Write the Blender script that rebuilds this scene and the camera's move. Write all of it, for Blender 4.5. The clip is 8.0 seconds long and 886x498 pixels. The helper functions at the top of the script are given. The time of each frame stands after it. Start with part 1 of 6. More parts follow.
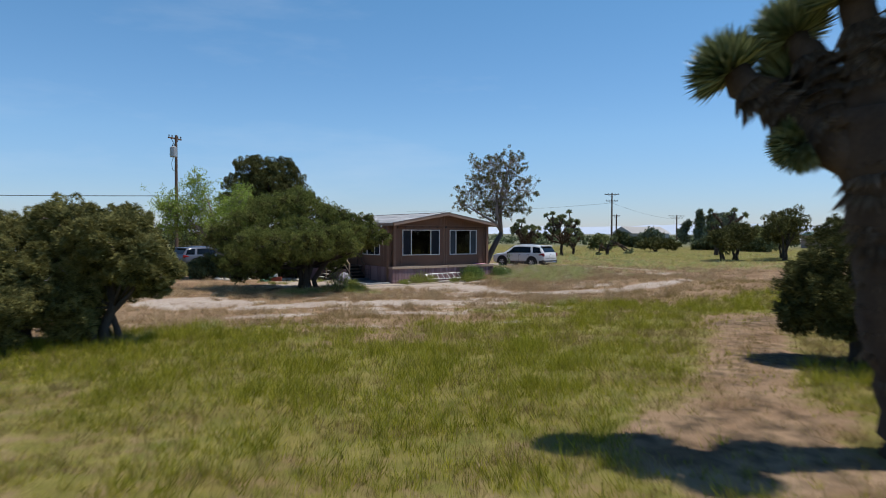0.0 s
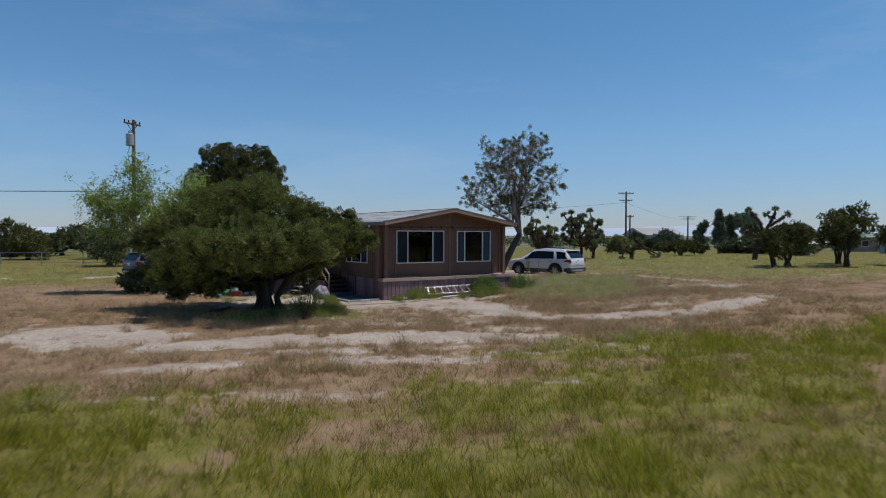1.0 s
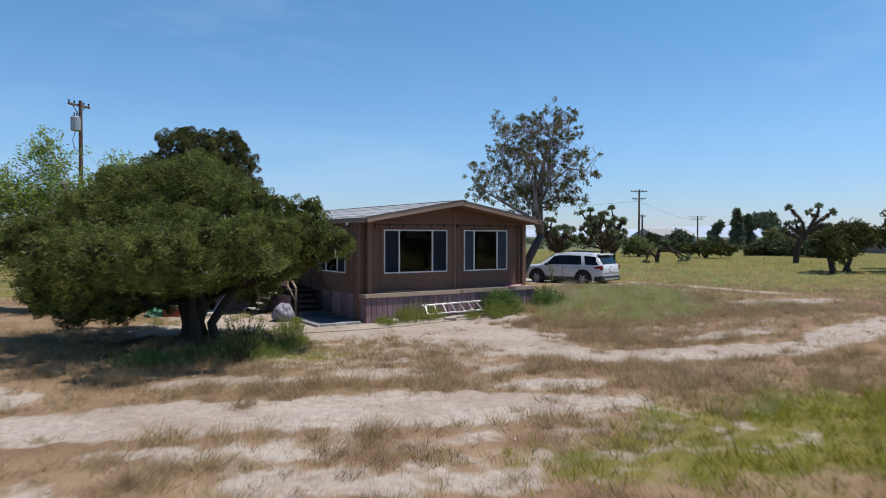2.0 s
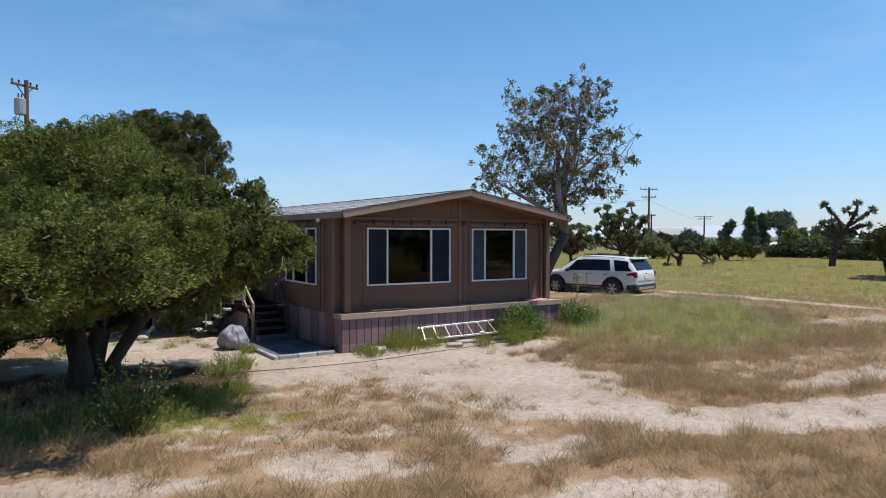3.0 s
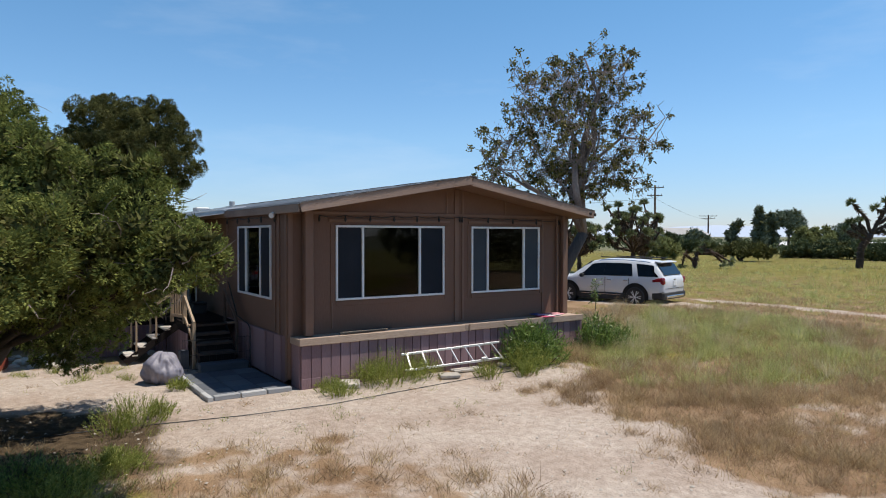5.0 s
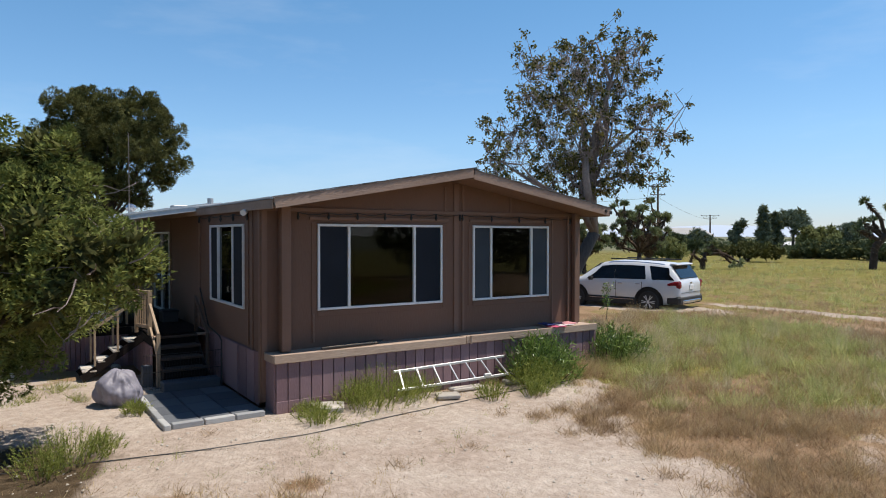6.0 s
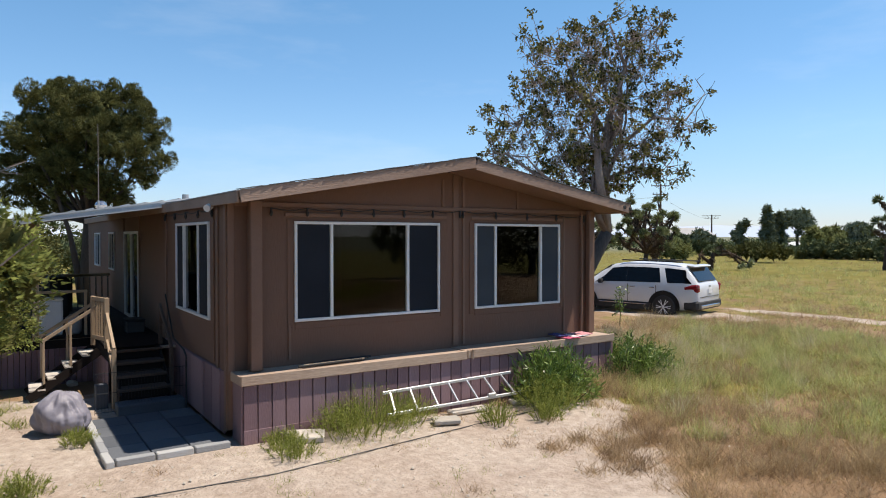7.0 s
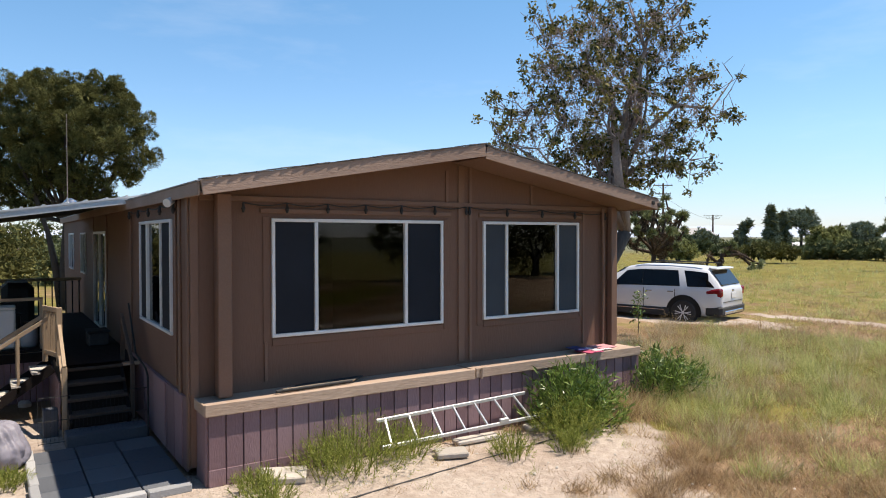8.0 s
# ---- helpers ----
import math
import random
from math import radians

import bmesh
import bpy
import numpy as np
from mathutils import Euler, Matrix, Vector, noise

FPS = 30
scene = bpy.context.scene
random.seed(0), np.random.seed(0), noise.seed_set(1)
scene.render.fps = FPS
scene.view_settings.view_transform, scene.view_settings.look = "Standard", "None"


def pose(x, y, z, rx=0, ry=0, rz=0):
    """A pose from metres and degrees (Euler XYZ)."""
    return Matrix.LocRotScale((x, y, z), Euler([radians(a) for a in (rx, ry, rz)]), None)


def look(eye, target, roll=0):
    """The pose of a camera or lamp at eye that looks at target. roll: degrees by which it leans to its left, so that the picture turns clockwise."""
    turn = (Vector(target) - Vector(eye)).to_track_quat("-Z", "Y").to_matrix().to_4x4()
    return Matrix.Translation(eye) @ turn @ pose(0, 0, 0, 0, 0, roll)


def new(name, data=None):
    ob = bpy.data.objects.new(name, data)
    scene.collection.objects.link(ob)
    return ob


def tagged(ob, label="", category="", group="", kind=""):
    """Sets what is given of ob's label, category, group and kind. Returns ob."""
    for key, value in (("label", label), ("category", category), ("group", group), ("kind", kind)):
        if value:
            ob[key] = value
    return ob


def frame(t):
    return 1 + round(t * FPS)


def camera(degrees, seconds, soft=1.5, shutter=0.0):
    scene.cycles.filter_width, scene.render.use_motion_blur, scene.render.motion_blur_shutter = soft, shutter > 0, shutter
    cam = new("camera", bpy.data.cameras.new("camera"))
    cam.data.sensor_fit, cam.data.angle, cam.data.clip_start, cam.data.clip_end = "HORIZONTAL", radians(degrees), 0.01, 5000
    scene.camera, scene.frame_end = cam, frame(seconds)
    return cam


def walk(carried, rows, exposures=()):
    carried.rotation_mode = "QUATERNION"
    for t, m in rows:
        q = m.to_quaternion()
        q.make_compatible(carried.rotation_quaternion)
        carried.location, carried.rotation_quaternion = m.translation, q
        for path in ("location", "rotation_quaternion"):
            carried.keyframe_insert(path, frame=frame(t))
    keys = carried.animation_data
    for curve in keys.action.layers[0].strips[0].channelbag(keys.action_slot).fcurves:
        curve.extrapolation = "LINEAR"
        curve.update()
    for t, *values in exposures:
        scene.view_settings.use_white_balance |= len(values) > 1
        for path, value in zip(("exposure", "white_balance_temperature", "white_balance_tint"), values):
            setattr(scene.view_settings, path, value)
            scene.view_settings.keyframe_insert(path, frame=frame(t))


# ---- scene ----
cam = camera(66.3, 8.0, soft=1.0, shutter=0.3)
# seconds, x, y, z, yaw, pitch, roll
PATH = [
    (0.0, -19.066, -34.121, 2.921, -33.45, -1.34, -0.17),
    (0.5, -16.485, -30.036, 2.915, -33.39, -1.28, -0.15),
    (1.0, -14.332, -26.582, 2.924, -33.36, -1.20, -0.15),
    (1.5, -12.300, -23.433, 2.908, -33.34, -1.15, -0.14),
    (1.7, -11.425, -22.070, 2.901, -33.31, -1.13, -0.10),
    (2.8, -7.507, -15.966, 2.903, -33.31, -1.09, -0.08),
    (3.0, -7.089, -15.308, 2.905, -33.35, -1.10, -0.11),
    (3.5, -6.288, -14.222, 2.901, -33.37, -1.08, -0.10),
    (4.0, -5.789, -13.527, 2.905, -33.37, -1.09, -0.09),
    (4.5, -5.279, -12.804, 2.899, -33.38, -1.09, -0.08),
    (5.8, -3.967, -10.938, 2.912, -33.39, -1.12, -0.04),
    (6.0, -3.774, -10.651, 2.910, -33.41, -1.11, -0.06),
    (6.5, -3.291, -9.950, 2.901, -33.44, -1.09, -0.06),
    (7.0, -2.829, -9.276, 2.891, -33.45, -1.07, -0.01),
    (7.5, -2.401, -8.596, 2.880, -33.48, -1.04, 0.03),
    (8.0, -2.017, -7.922, 2.880, -33.53, -1.02, 0.07),
]
EXPOSE = [(0.0, -0.22, 6500, 10), (0.5, -0.56, 6450, 10), (1.0, -0.60, 6350, 10), (1.5, -0.38, 6350, 10), (2.8, 0.0, 6600, 10), (4.5, 0.03, 6750, 10), (6.5, 0.12, 6950, 11), (8.0, 0.41, 7300, 13)]
walk(cam, [(t, pose(x, y, z, 90 + pitch, roll, yaw)) for t, x, y, z, yaw, pitch, roll in PATH], EXPOSE)

# ---- world, sun, exposure ----
SUN_DIR = Vector((0.37, -0.20, 1.0)).normalized()
world = bpy.data.worlds.new("desert_sky")
scene.world = world
world.use_nodes = True
wn, wl = world.node_tree.nodes, world.node_tree.links
sky = wn.new("ShaderNodeTexSky")
sky.sky_type = "NISHITA"
sky.sun_disc = False
sky.sun_elevation = math.asin(SUN_DIR.z)
sky.sun_rotation = math.atan2(SUN_DIR.x, SUN_DIR.y)
sky.altitude = 800
sky.air_density, sky.dust_density, sky.ozone_density = 1.15, 0.15, 6.0
wn["Background"].inputs["Strength"].default_value = 0.147
# faint wisps of high cloud
w_co, w_mp, w_nz, w_rp, w_mx = wn.new("ShaderNodeTexCoord"), wn.new("ShaderNodeMapping"), wn.new("ShaderNodeTexNoise"), wn.new("ShaderNodeValToRGB"), wn.new("ShaderNodeMix")
w_mp.inputs["Scale"].default_value = (1.2, 1.2, 5.0)
w_nz.inputs["Scale"].default_value, w_nz.inputs["Detail"].default_value, w_nz.inputs["Roughness"].default_value = 1.6, 6, 0.6
w_rp.color_ramp.elements[0].position, w_rp.color_ramp.elements[1].position = 0.5, 0.85
w_rp.color_ramp.elements[0].color, w_rp.color_ramp.elements[1].color = (0, 0, 0, 1), (0.22, 0.22, 0.22, 1)
w_mx.data_type = "RGBA"
w_mx.inputs["B"].default_value = (6.5, 6.9, 7.4, 1)
wl.new(w_co.outputs["Generated"], w_mp.inputs["Vector"])
wl.new(w_mp.outputs[0], w_nz.inputs["Vector"])
wl.new(w_nz.outputs["Fac"], w_rp.inputs[0])
wl.new(w_rp.outputs[0], w_mx.inputs["Factor"])
# the clear desert sky is bluer than the model, above all low down
w_sep, w_tint, w_mul = wn.new("ShaderNodeSeparateXYZ"), wn.new("ShaderNodeValToRGB"), wn.new("ShaderNodeMix")
w_mul.data_type, w_mul.blend_type = "RGBA", "MULTIPLY"
w_mul.inputs["Factor"].default_value = 1.0
w_tint.color_ramp.elements[0].position, w_tint.color_ramp.elements[1].position = 0.0, 0.45
w_tint.color_ramp.elements[0].color, w_tint.color_ramp.elements[1].color = (0.63, 0.69, 0.93, 1), (0.62, 0.97, 1.0, 1)
w_low = w_tint.color_ramp.elements.new(0.14)
w_low.color = (0.76, 0.90, 1.0, 1)
w_deep = w_tint.color_ramp.elements.new(1.0)
w_deep.color = (0.28, 0.44, 0.55, 1)
w_high = w_tint.color_ramp.elements.new(0.66)
w_high.color = (0.38, 0.59, 0.70, 1)
wl.new(w_co.outputs["Generated"], w_sep.inputs[0])
wl.new(w_sep.outputs["Z"], w_tint.inputs[0])
wl.new(sky.outputs[0], w_mul.inputs["A"])
wl.new(w_tint.outputs[0], w_mul.inputs["B"])
wl.new(w_mul.outputs["Result"], w_mx.inputs["A"])
wl.new(w_mx.outputs["Result"], wn["Background"].inputs["Color"])
sun = new("sun", bpy.data.lights.new("sun", "SUN"))
sun.data.energy, sun.data.angle, sun.data.color = 5.0, radians(0.53), (1.0, 0.95, 0.88)
sun.matrix_world = look((0, 0, 60), (-60 * SUN_DIR.x, -60 * SUN_DIR.y, 60 - 60 * SUN_DIR.z))


# ---- materials ----
def mat(name, dark, light, scale=6.0, rough=0.8, bump=0.0, bump_scale=40.0, metal=0.0, fine=0.25, vary="", leaf=0.0, stretch=(1, 1, 1), spec=0.5, amount=0.7):
    """Two-tone procedural surface: broad stains, fine grain, relief. vary: 'object' or 'island' shifts each piece's tone."""
    m = bpy.data.materials.new(name)
    m.use_nodes = True
    n, l = m.node_tree.nodes, m.node_tree.links
    b = n["Principled BSDF"]
    co = n.new("ShaderNodeTexCoord")
    mp = n.new("ShaderNodeMapping")
    mp.inputs["Scale"].default_value = stretch
    l.new(co.outputs["Object"], mp.inputs["Vector"])
    big, small = n.new("ShaderNodeTexNoise"), n.new("ShaderNodeTexNoise")
    big.inputs["Scale"].default_value, big.inputs["Detail"].default_value = scale * 0.25, 6
    small.inputs["Scale"].default_value, small.inputs["Detail"].default_value = bump_scale, 5
    for t in (big, small):
        l.new(mp.outputs[0], t.inputs["Vector"])
    mix = n.new("ShaderNodeMath")
    mix.operation = "MULTIPLY_ADD"
    l.new(small.outputs["Fac"], mix.inputs[0])
    mix.inputs[1].default_value = fine * 2
    add = n.new("ShaderNodeMath")
    add.operation = "ADD"
    l.new(big.outputs["Fac"], add.inputs[0])
    add.inputs[1].default_value = -fine
    l.new(add.outputs[0], mix.inputs[2])
    fac = mix.outputs[0]
    if vary:
        src = n.new("ShaderNodeObjectInfo").outputs["Random"] if vary == "object" else n.new("ShaderNodeNewGeometry").outputs["Random Per Island"]
        av = n.new("ShaderNodeMath")
        av.operation = "MULTIPLY_ADD"
        l.new(src, av.inputs[0])
        av.inputs[1].default_value = amount
        sub = n.new("ShaderNodeMath")
        sub.operation = "ADD"
        sub.inputs[1].default_value = -amount / 2
        l.new(fac, sub.inputs[0])
        l.new(sub.outputs[0], av.inputs[2])
        fac = av.outputs[0]
    ramp = n.new("ShaderNodeValToRGB")
    ramp.color_ramp.elements[0].position, ramp.color_ramp.elements[1].position = 0.25, 0.75
    ramp.color_ramp.elements[0].color, ramp.color_ramp.elements[1].color = (*dark, 1), (*light, 1)
    l.new(fac, ramp.inputs[0])
    l.new(ramp.outputs[0], b.inputs["Base Color"])
    b.inputs["Roughness"].default_value, b.inputs["Metallic"].default_value = rough, metal
    b.inputs["Specular IOR Level"].default_value = spec
    if bump:
        bp = n.new("ShaderNodeBump")
        bp.inputs["Strength"].default_value, bp.inputs["Distance"].default_value = bump, 0.02
        l.new(small.outputs["Fac"], bp.inputs["Height"])
        l.new(bp.outputs[0], b.inputs["Normal"])
    if leaf:
        tr = n.new("ShaderNodeBsdfTranslucent")
        ms = n.new("ShaderNodeMixShader")
        ms.inputs[0].default_value = leaf
        l.new(ramp.outputs[0], tr.inputs["Color"])
        l.new(b.outputs[0], ms.inputs[1])
        l.new(tr.outputs[0], ms.inputs[2])
        l.new(ms.outputs[0], n["Material Output"].inputs["Surface"])
    return m


def glass(name, tint, gloss=0.12):
    """Window glass: dark see-through with a mirror coat that grows at grazing angles."""
    m = bpy.data.materials.new(name)
    m.use_nodes = True
    n, l = m.node_tree.nodes, m.node_tree.links
    n.remove(n["Principled BSDF"])
    tr, gl, fr, ms = n.new("ShaderNodeBsdfTransparent"), n.new("ShaderNodeBsdfGlossy"), n.new("ShaderNodeFresnel"), n.new("ShaderNodeMixShader")
    tr.inputs["Color"].default_value = (*tint, 1)
    gl.inputs["Roughness"].default_value = 0.015
    fr.inputs["IOR"].default_value = 1.5 + gloss
    l.new(fr.outputs[0], ms.inputs[0])
    l.new(tr.outputs[0], ms.inputs[1])
    l.new(gl.outputs[0], ms.inputs[2])
    l.new(ms.outputs[0], n["Material Output"].inputs["Surface"])
    return m


M_WALL = mat("brown_siding", (0.136, 0.070, 0.045), (0.178, 0.094, 0.062), 2.0, 0.75, 0.25, 60, stretch=(1, 1, 0.15))
M_TRIM = mat("brown_trim", (0.160, 0.086, 0.057), (0.215, 0.122, 0.083), 4.0, 0.7, 0.2, 50)
M_LEDGE = mat("weathered_ledge", (0.320, 0.225, 0.165), (0.500, 0.375, 0.285), 5.0, 0.8, 0.35, 45, stretch=(0.25, 1, 1))
M_FASCIA = mat("fascia_paint", (0.230, 0.150, 0.110), (0.360, 0.250, 0.190), 4.0, 0.75, 0.3, 50, stretch=(0.3, 1, 1))
M_SKIRT = mat("mauve_skirting", (0.185, 0.108, 0.118), (0.270, 0.172, 0.185), 3.0, 0.8, 0.3, 50, vary="object", stretch=(1, 1, 0.3))
M_FRAME = mat("white_frame", (0.62, 0.63, 0.64), (0.78, 0.78, 0.77), 6.0, 0.4, 0.0, 60)
M_GLASS = glass("window_glass", (0.42, 0.44, 0.45), -0.06)
M_SCREEN = mat("insect_screen", (0.012, 0.015, 0.021), (0.024, 0.029, 0.039), 3.0, 0.7, 0.1, 300, spec=0.12)
M_SCREEN_PALE = mat("screen_before_curtain", (0.026, 0.033, 0.041), (0.060, 0.071, 0.083), 3.0, 0.7, 0.1, 300, spec=0.12)
# near black: the dimness indoors is put into this colour
M_ROOM = mat("shade_black_room", (0.006, 0.006, 0.006), (0.012, 0.011, 0.010), 2.0, 0.9)
M_SHINGLE = mat("grey_shingle", (0.330, 0.340, 0.355), (0.530, 0.530, 0.535), 3.0, 0.85, 0.6, 35, vary="object")
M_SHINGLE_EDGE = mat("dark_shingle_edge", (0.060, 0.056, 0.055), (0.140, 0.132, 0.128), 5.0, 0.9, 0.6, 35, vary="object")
M_METAL_ROOF = mat("patio_roof_metal", (0.42, 0.43, 0.44), (0.60, 0.60, 0.60), 2.0, 0.45, 0.1, 30, metal=0.3)
M_ALU = mat("aluminium", (0.55, 0.56, 0.57), (0.75, 0.75, 0.74), 6.0, 0.38, 0.1, 50, metal=0.55)
M_BLACK = mat("black_rubber", (0.012, 0.012, 0.013), (0.030, 0.030, 0.030), 6.0, 0.7, 0.1, 50)
M_DARKMETAL = mat("dark_metal", (0.020, 0.020, 0.022), (0.050, 0.050, 0.052), 6.0, 0.5, 0.1, 50, metal=0.4)
M_WOOD = mat("tan_rail_wood", (0.300, 0.215, 0.140), (0.430, 0.325, 0.225), 4.0, 0.75, 0.3, 40, stretch=(1, 1, 0.2))
# near black: the deep shade of the covered deck is in this colour
M_DECK_SHADE = mat("shade_dark_deck_boards", (0.007, 0.005, 0.005), (0.017, 0.012, 0.011), 3.0, 0.8, 0.3, 40, stretch=(1, 0.2, 1), spec=0.2)
M_BLOCK = mat("pale_block", (0.290, 0.295, 0.300), (0.420, 0.420, 0.415), 3.0, 0.9, 0.35, 45, vary="object")
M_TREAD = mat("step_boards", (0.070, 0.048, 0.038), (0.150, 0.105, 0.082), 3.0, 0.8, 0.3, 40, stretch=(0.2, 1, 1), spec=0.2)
# concrete darkened and blued: the home's shade on the pad is in it
M_CONCRETE_SHADE = mat("shaded_pad_concrete", (0.072, 0.080, 0.095), (0.120, 0.130, 0.145), 3.0, 0.9, 0.35, 45, vary="object")
M_STONE = mat("pale_stone", (0.380, 0.345, 0.300), (0.560, 0.510, 0.450), 4.0, 0.9, 0.5, 30, vary="object")
M_POLE = mat("pole_wood", (0.085, 0.050, 0.034), (0.160, 0.098, 0.066), 3.0, 0.85, 0.4, 30, stretch=(1, 1, 0.1))
M_GREY = mat("galvanised_grey", (0.30, 0.32, 0.34), (0.44, 0.46, 0.48), 5.0, 0.5, 0.1, 30, metal=0.3)
M_BARK_JUN = mat("juniper_bark", (0.034, 0.025, 0.020), (0.090, 0.068, 0.052), 6.0, 0.9, 0.7, 30, stretch=(1, 1, 0.25))
M_BARK_PALE = mat("pale_bark", (0.130, 0.098, 0.086), (0.320, 0.258, 0.230), 6.0, 0.9, 0.5, 25, stretch=(1, 1, 0.3))
# darker grey-brown copy of the pale bark, with a trunk's shade in it
M_BARK_SHADE = mat("shade_dark_bark", (0.050, 0.037, 0.030), (0.130, 0.100, 0.084), 6.0, 0.9, 0.6, 22, stretch=(1, 1, 0.3))
M_BARK_JOSH = mat("joshua_bark", (0.036, 0.022, 0.016), (0.095, 0.062, 0.043), 10.0, 0.95, 0.8, 28, stretch=(1, 1, 0.5))
M_THATCH = mat("dead_thatch", (0.075, 0.048, 0.032), (0.220, 0.155, 0.105), 8.0, 0.9, vary="island", leaf=0.15)
M_JUNIPER = mat("juniper_foliage", (0.040, 0.055, 0.016), (0.280, 0.305, 0.086), 14.0, 0.8, vary="island", leaf=0.18, spec=0.05, amount=0.14)
M_JUNIPER_DRY = mat("olive_juniper_foliage", (0.075, 0.078, 0.026), (0.350, 0.325, 0.125), 12.0, 0.8, vary="island", leaf=0.2, spec=0.05, amount=0.2)
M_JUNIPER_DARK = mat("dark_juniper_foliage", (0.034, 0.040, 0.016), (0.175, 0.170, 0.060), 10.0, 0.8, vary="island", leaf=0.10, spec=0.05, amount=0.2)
M_PINE = mat("pine_needles", (0.030, 0.038, 0.014), (0.200, 0.195, 0.070), 8.0, 0.8, vary="island", leaf=0.08, spec=0.08, amount=0.25)
M_LEAFY = mat("fresh_leaves", (0.160, 0.230, 0.036), (0.400, 0.500, 0.110), 2.0, 0.6, vary="island", leaf=0.5, spec=0.25)
M_TREE = mat("dusty_leaves", (0.034, 0.046, 0.016), (0.250, 0.215, 0.070), 9.0, 0.65, vary="island", leaf=0.25, spec=0.2)
M_DRYSEED = mat("dry_seed_clusters", (0.270, 0.205, 0.175), (0.460, 0.370, 0.320), 2.0, 0.9, vary="island", leaf=0.3)
M_YUCCA = mat("yucca_blades", (0.060, 0.090, 0.034), (0.330, 0.350, 0.170), 3.0, 0.4, vary="island", leaf=0.15)
M_OLEANDER = mat("glossy_bush_leaves", (0.060, 0.115, 0.024), (0.240, 0.330, 0.075), 2.0, 0.35, vary="island", leaf=0.25)
M_WEED = mat("bright_weeds", (0.150, 0.190, 0.034), (0.400, 0.420, 0.120), 2.0, 0.7, vary="island", leaf=0.35, spec=0.2)
M_GREEN_GRASS = mat("green_grass_blades", (0.250, 0.282, 0.090), (0.680, 0.670, 0.310), 12.0, 0.75, vary="island", leaf=0.58, spec=0.15)
M_DRY_GRASS = mat("dry_grass_blades", (0.280, 0.195, 0.100), (0.650, 0.505, 0.300), 12.0, 0.85, vary="island", leaf=0.45, spec=0.1)
M_MAT = mat("matted_brown_grass", (0.222, 0.146, 0.086), (0.580, 0.435, 0.272), 12.0, 0.9, vary="island", leaf=0.45, spec=0.05)
M_STRAW = mat("pale_straw_blades", (0.400, 0.340, 0.210), (0.720, 0.640, 0.440), 12.0, 0.85, vary="island", leaf=0.5, spec=0.05)
M_MEADOW = mat("meadow_grass_blades", (0.135, 0.148, 0.010), (0.440, 0.415, 0.050), 9.0, 0.75, vary="island", leaf=0.5, spec=0.08)
M_RUSSET = mat("russet_grass_blades", (0.150, 0.105, 0.036), (0.440, 0.340, 0.150), 10.0, 0.85, vary="island", leaf=0.45, spec=0.1)
M_FARBUSH = mat("dusty_far_foliage", (0.050, 0.070, 0.034), (0.150, 0.175, 0.085), 2.0, 0.8, vary="island", leaf=0.08, spec=0.1, amount=0.4)
# paled and blued: distance haze is put into the far evergreens' colour
M_FARPINE = mat("haze_tinted_needles", (0.110, 0.145, 0.110), (0.240, 0.280, 0.195), 1.0, 0.85, vary="island", leaf=0.08, spec=0.05, amount=0.4)
M_FARPALE = mat("grey_green_foliage", (0.180, 0.200, 0.080), (0.380, 0.390, 0.170), 2.0, 0.8, vary="island", leaf=0.25, spec=0.1)
M_CARWHITE = mat("white_car_paint", (0.62, 0.64, 0.67), (0.68, 0.69, 0.71), 1.0, 0.18, spec=0.6)
M_CARBLUE = mat("slate_blue_car_paint", (0.085, 0.100, 0.145), (0.115, 0.130, 0.175), 1.0, 0.22, spec=0.6)
M_CARGLASS = mat("dark_car_glass", (0.006, 0.007, 0.009), (0.012, 0.013, 0.016), 1.0, 0.06, spec=0.6)
M_RED = mat("red_lens", (0.17, 0.008, 0.012), (0.27, 0.012, 0.016), 8.0, 0.2)
M_CHROME = mat("chrome", (0.50, 0.50, 0.51), (0.62, 0.62, 0.62), 4.0, 0.2, metal=0.9)
M_BAG = mat("grey_plastic_bag", (0.150, 0.144, 0.178), (0.285, 0.272, 0.325), 7.0, 0.55, 0.4, 9)
M_WHITE = mat("white_plastic", (0.66, 0.66, 0.66), (0.76, 0.76, 0.75), 5.0, 0.5)
M_FARWALL = mat("far_house_wall", (0.30, 0.29, 0.28), (0.42, 0.41, 0.40), 0.5, 0.9)
M_FARROOF = mat("far_house_roof", (0.56, 0.57, 0.58), (0.70, 0.70, 0.70), 0.5, 0.8)
M_FARTAN = mat("far_tan_wall", (0.30, 0.20, 0.155), (0.38, 0.27, 0.21), 0.5, 0.9)
# the hills' pale blue is distance haze given as surface colour
M_MOUNTAIN = mat("haze_tinted_hills", (0.42, 0.49, 0.60), (0.50, 0.56, 0.65), 0.01, 1.0, spec=0.0)


# ---- building helpers ----
def thing(name, label, category, at=(0, 0, 0), turn=0.0, group="", kind=""):
    ob = new(name)
    ob.matrix_world = pose(*at, 0, 0, turn)
    return tagged(ob, label, category, group, kind)


def mesh_of(name, bm, material, smooth=False):
    me = bpy.data.meshes.new(name)
    bm.normal_update()
    bm.to_mesh(me)
    bm.free()
    me.materials.append(material)
    if smooth:
        me.shade_smooth()
    return me


def part(name, bm, material, parent, label="", smooth=False):
    """One mesh object under a thing or a part, built in the thing's own frame."""
    ob = new(name, bm if isinstance(bm, bpy.types.Mesh) else mesh_of(name, bm, material, smooth))
    ob.parent = parent
    return tagged(ob, label)


def box(bm, c, s, rz=0.0, rx=0.0, ry=0.0, bevel=0.0):
    m = pose(*c, rx, ry, rz) @ Matrix.Diagonal((*s, 1))
    made = bmesh.ops.create_cube(bm, size=1.0, matrix=m)
    if bevel:
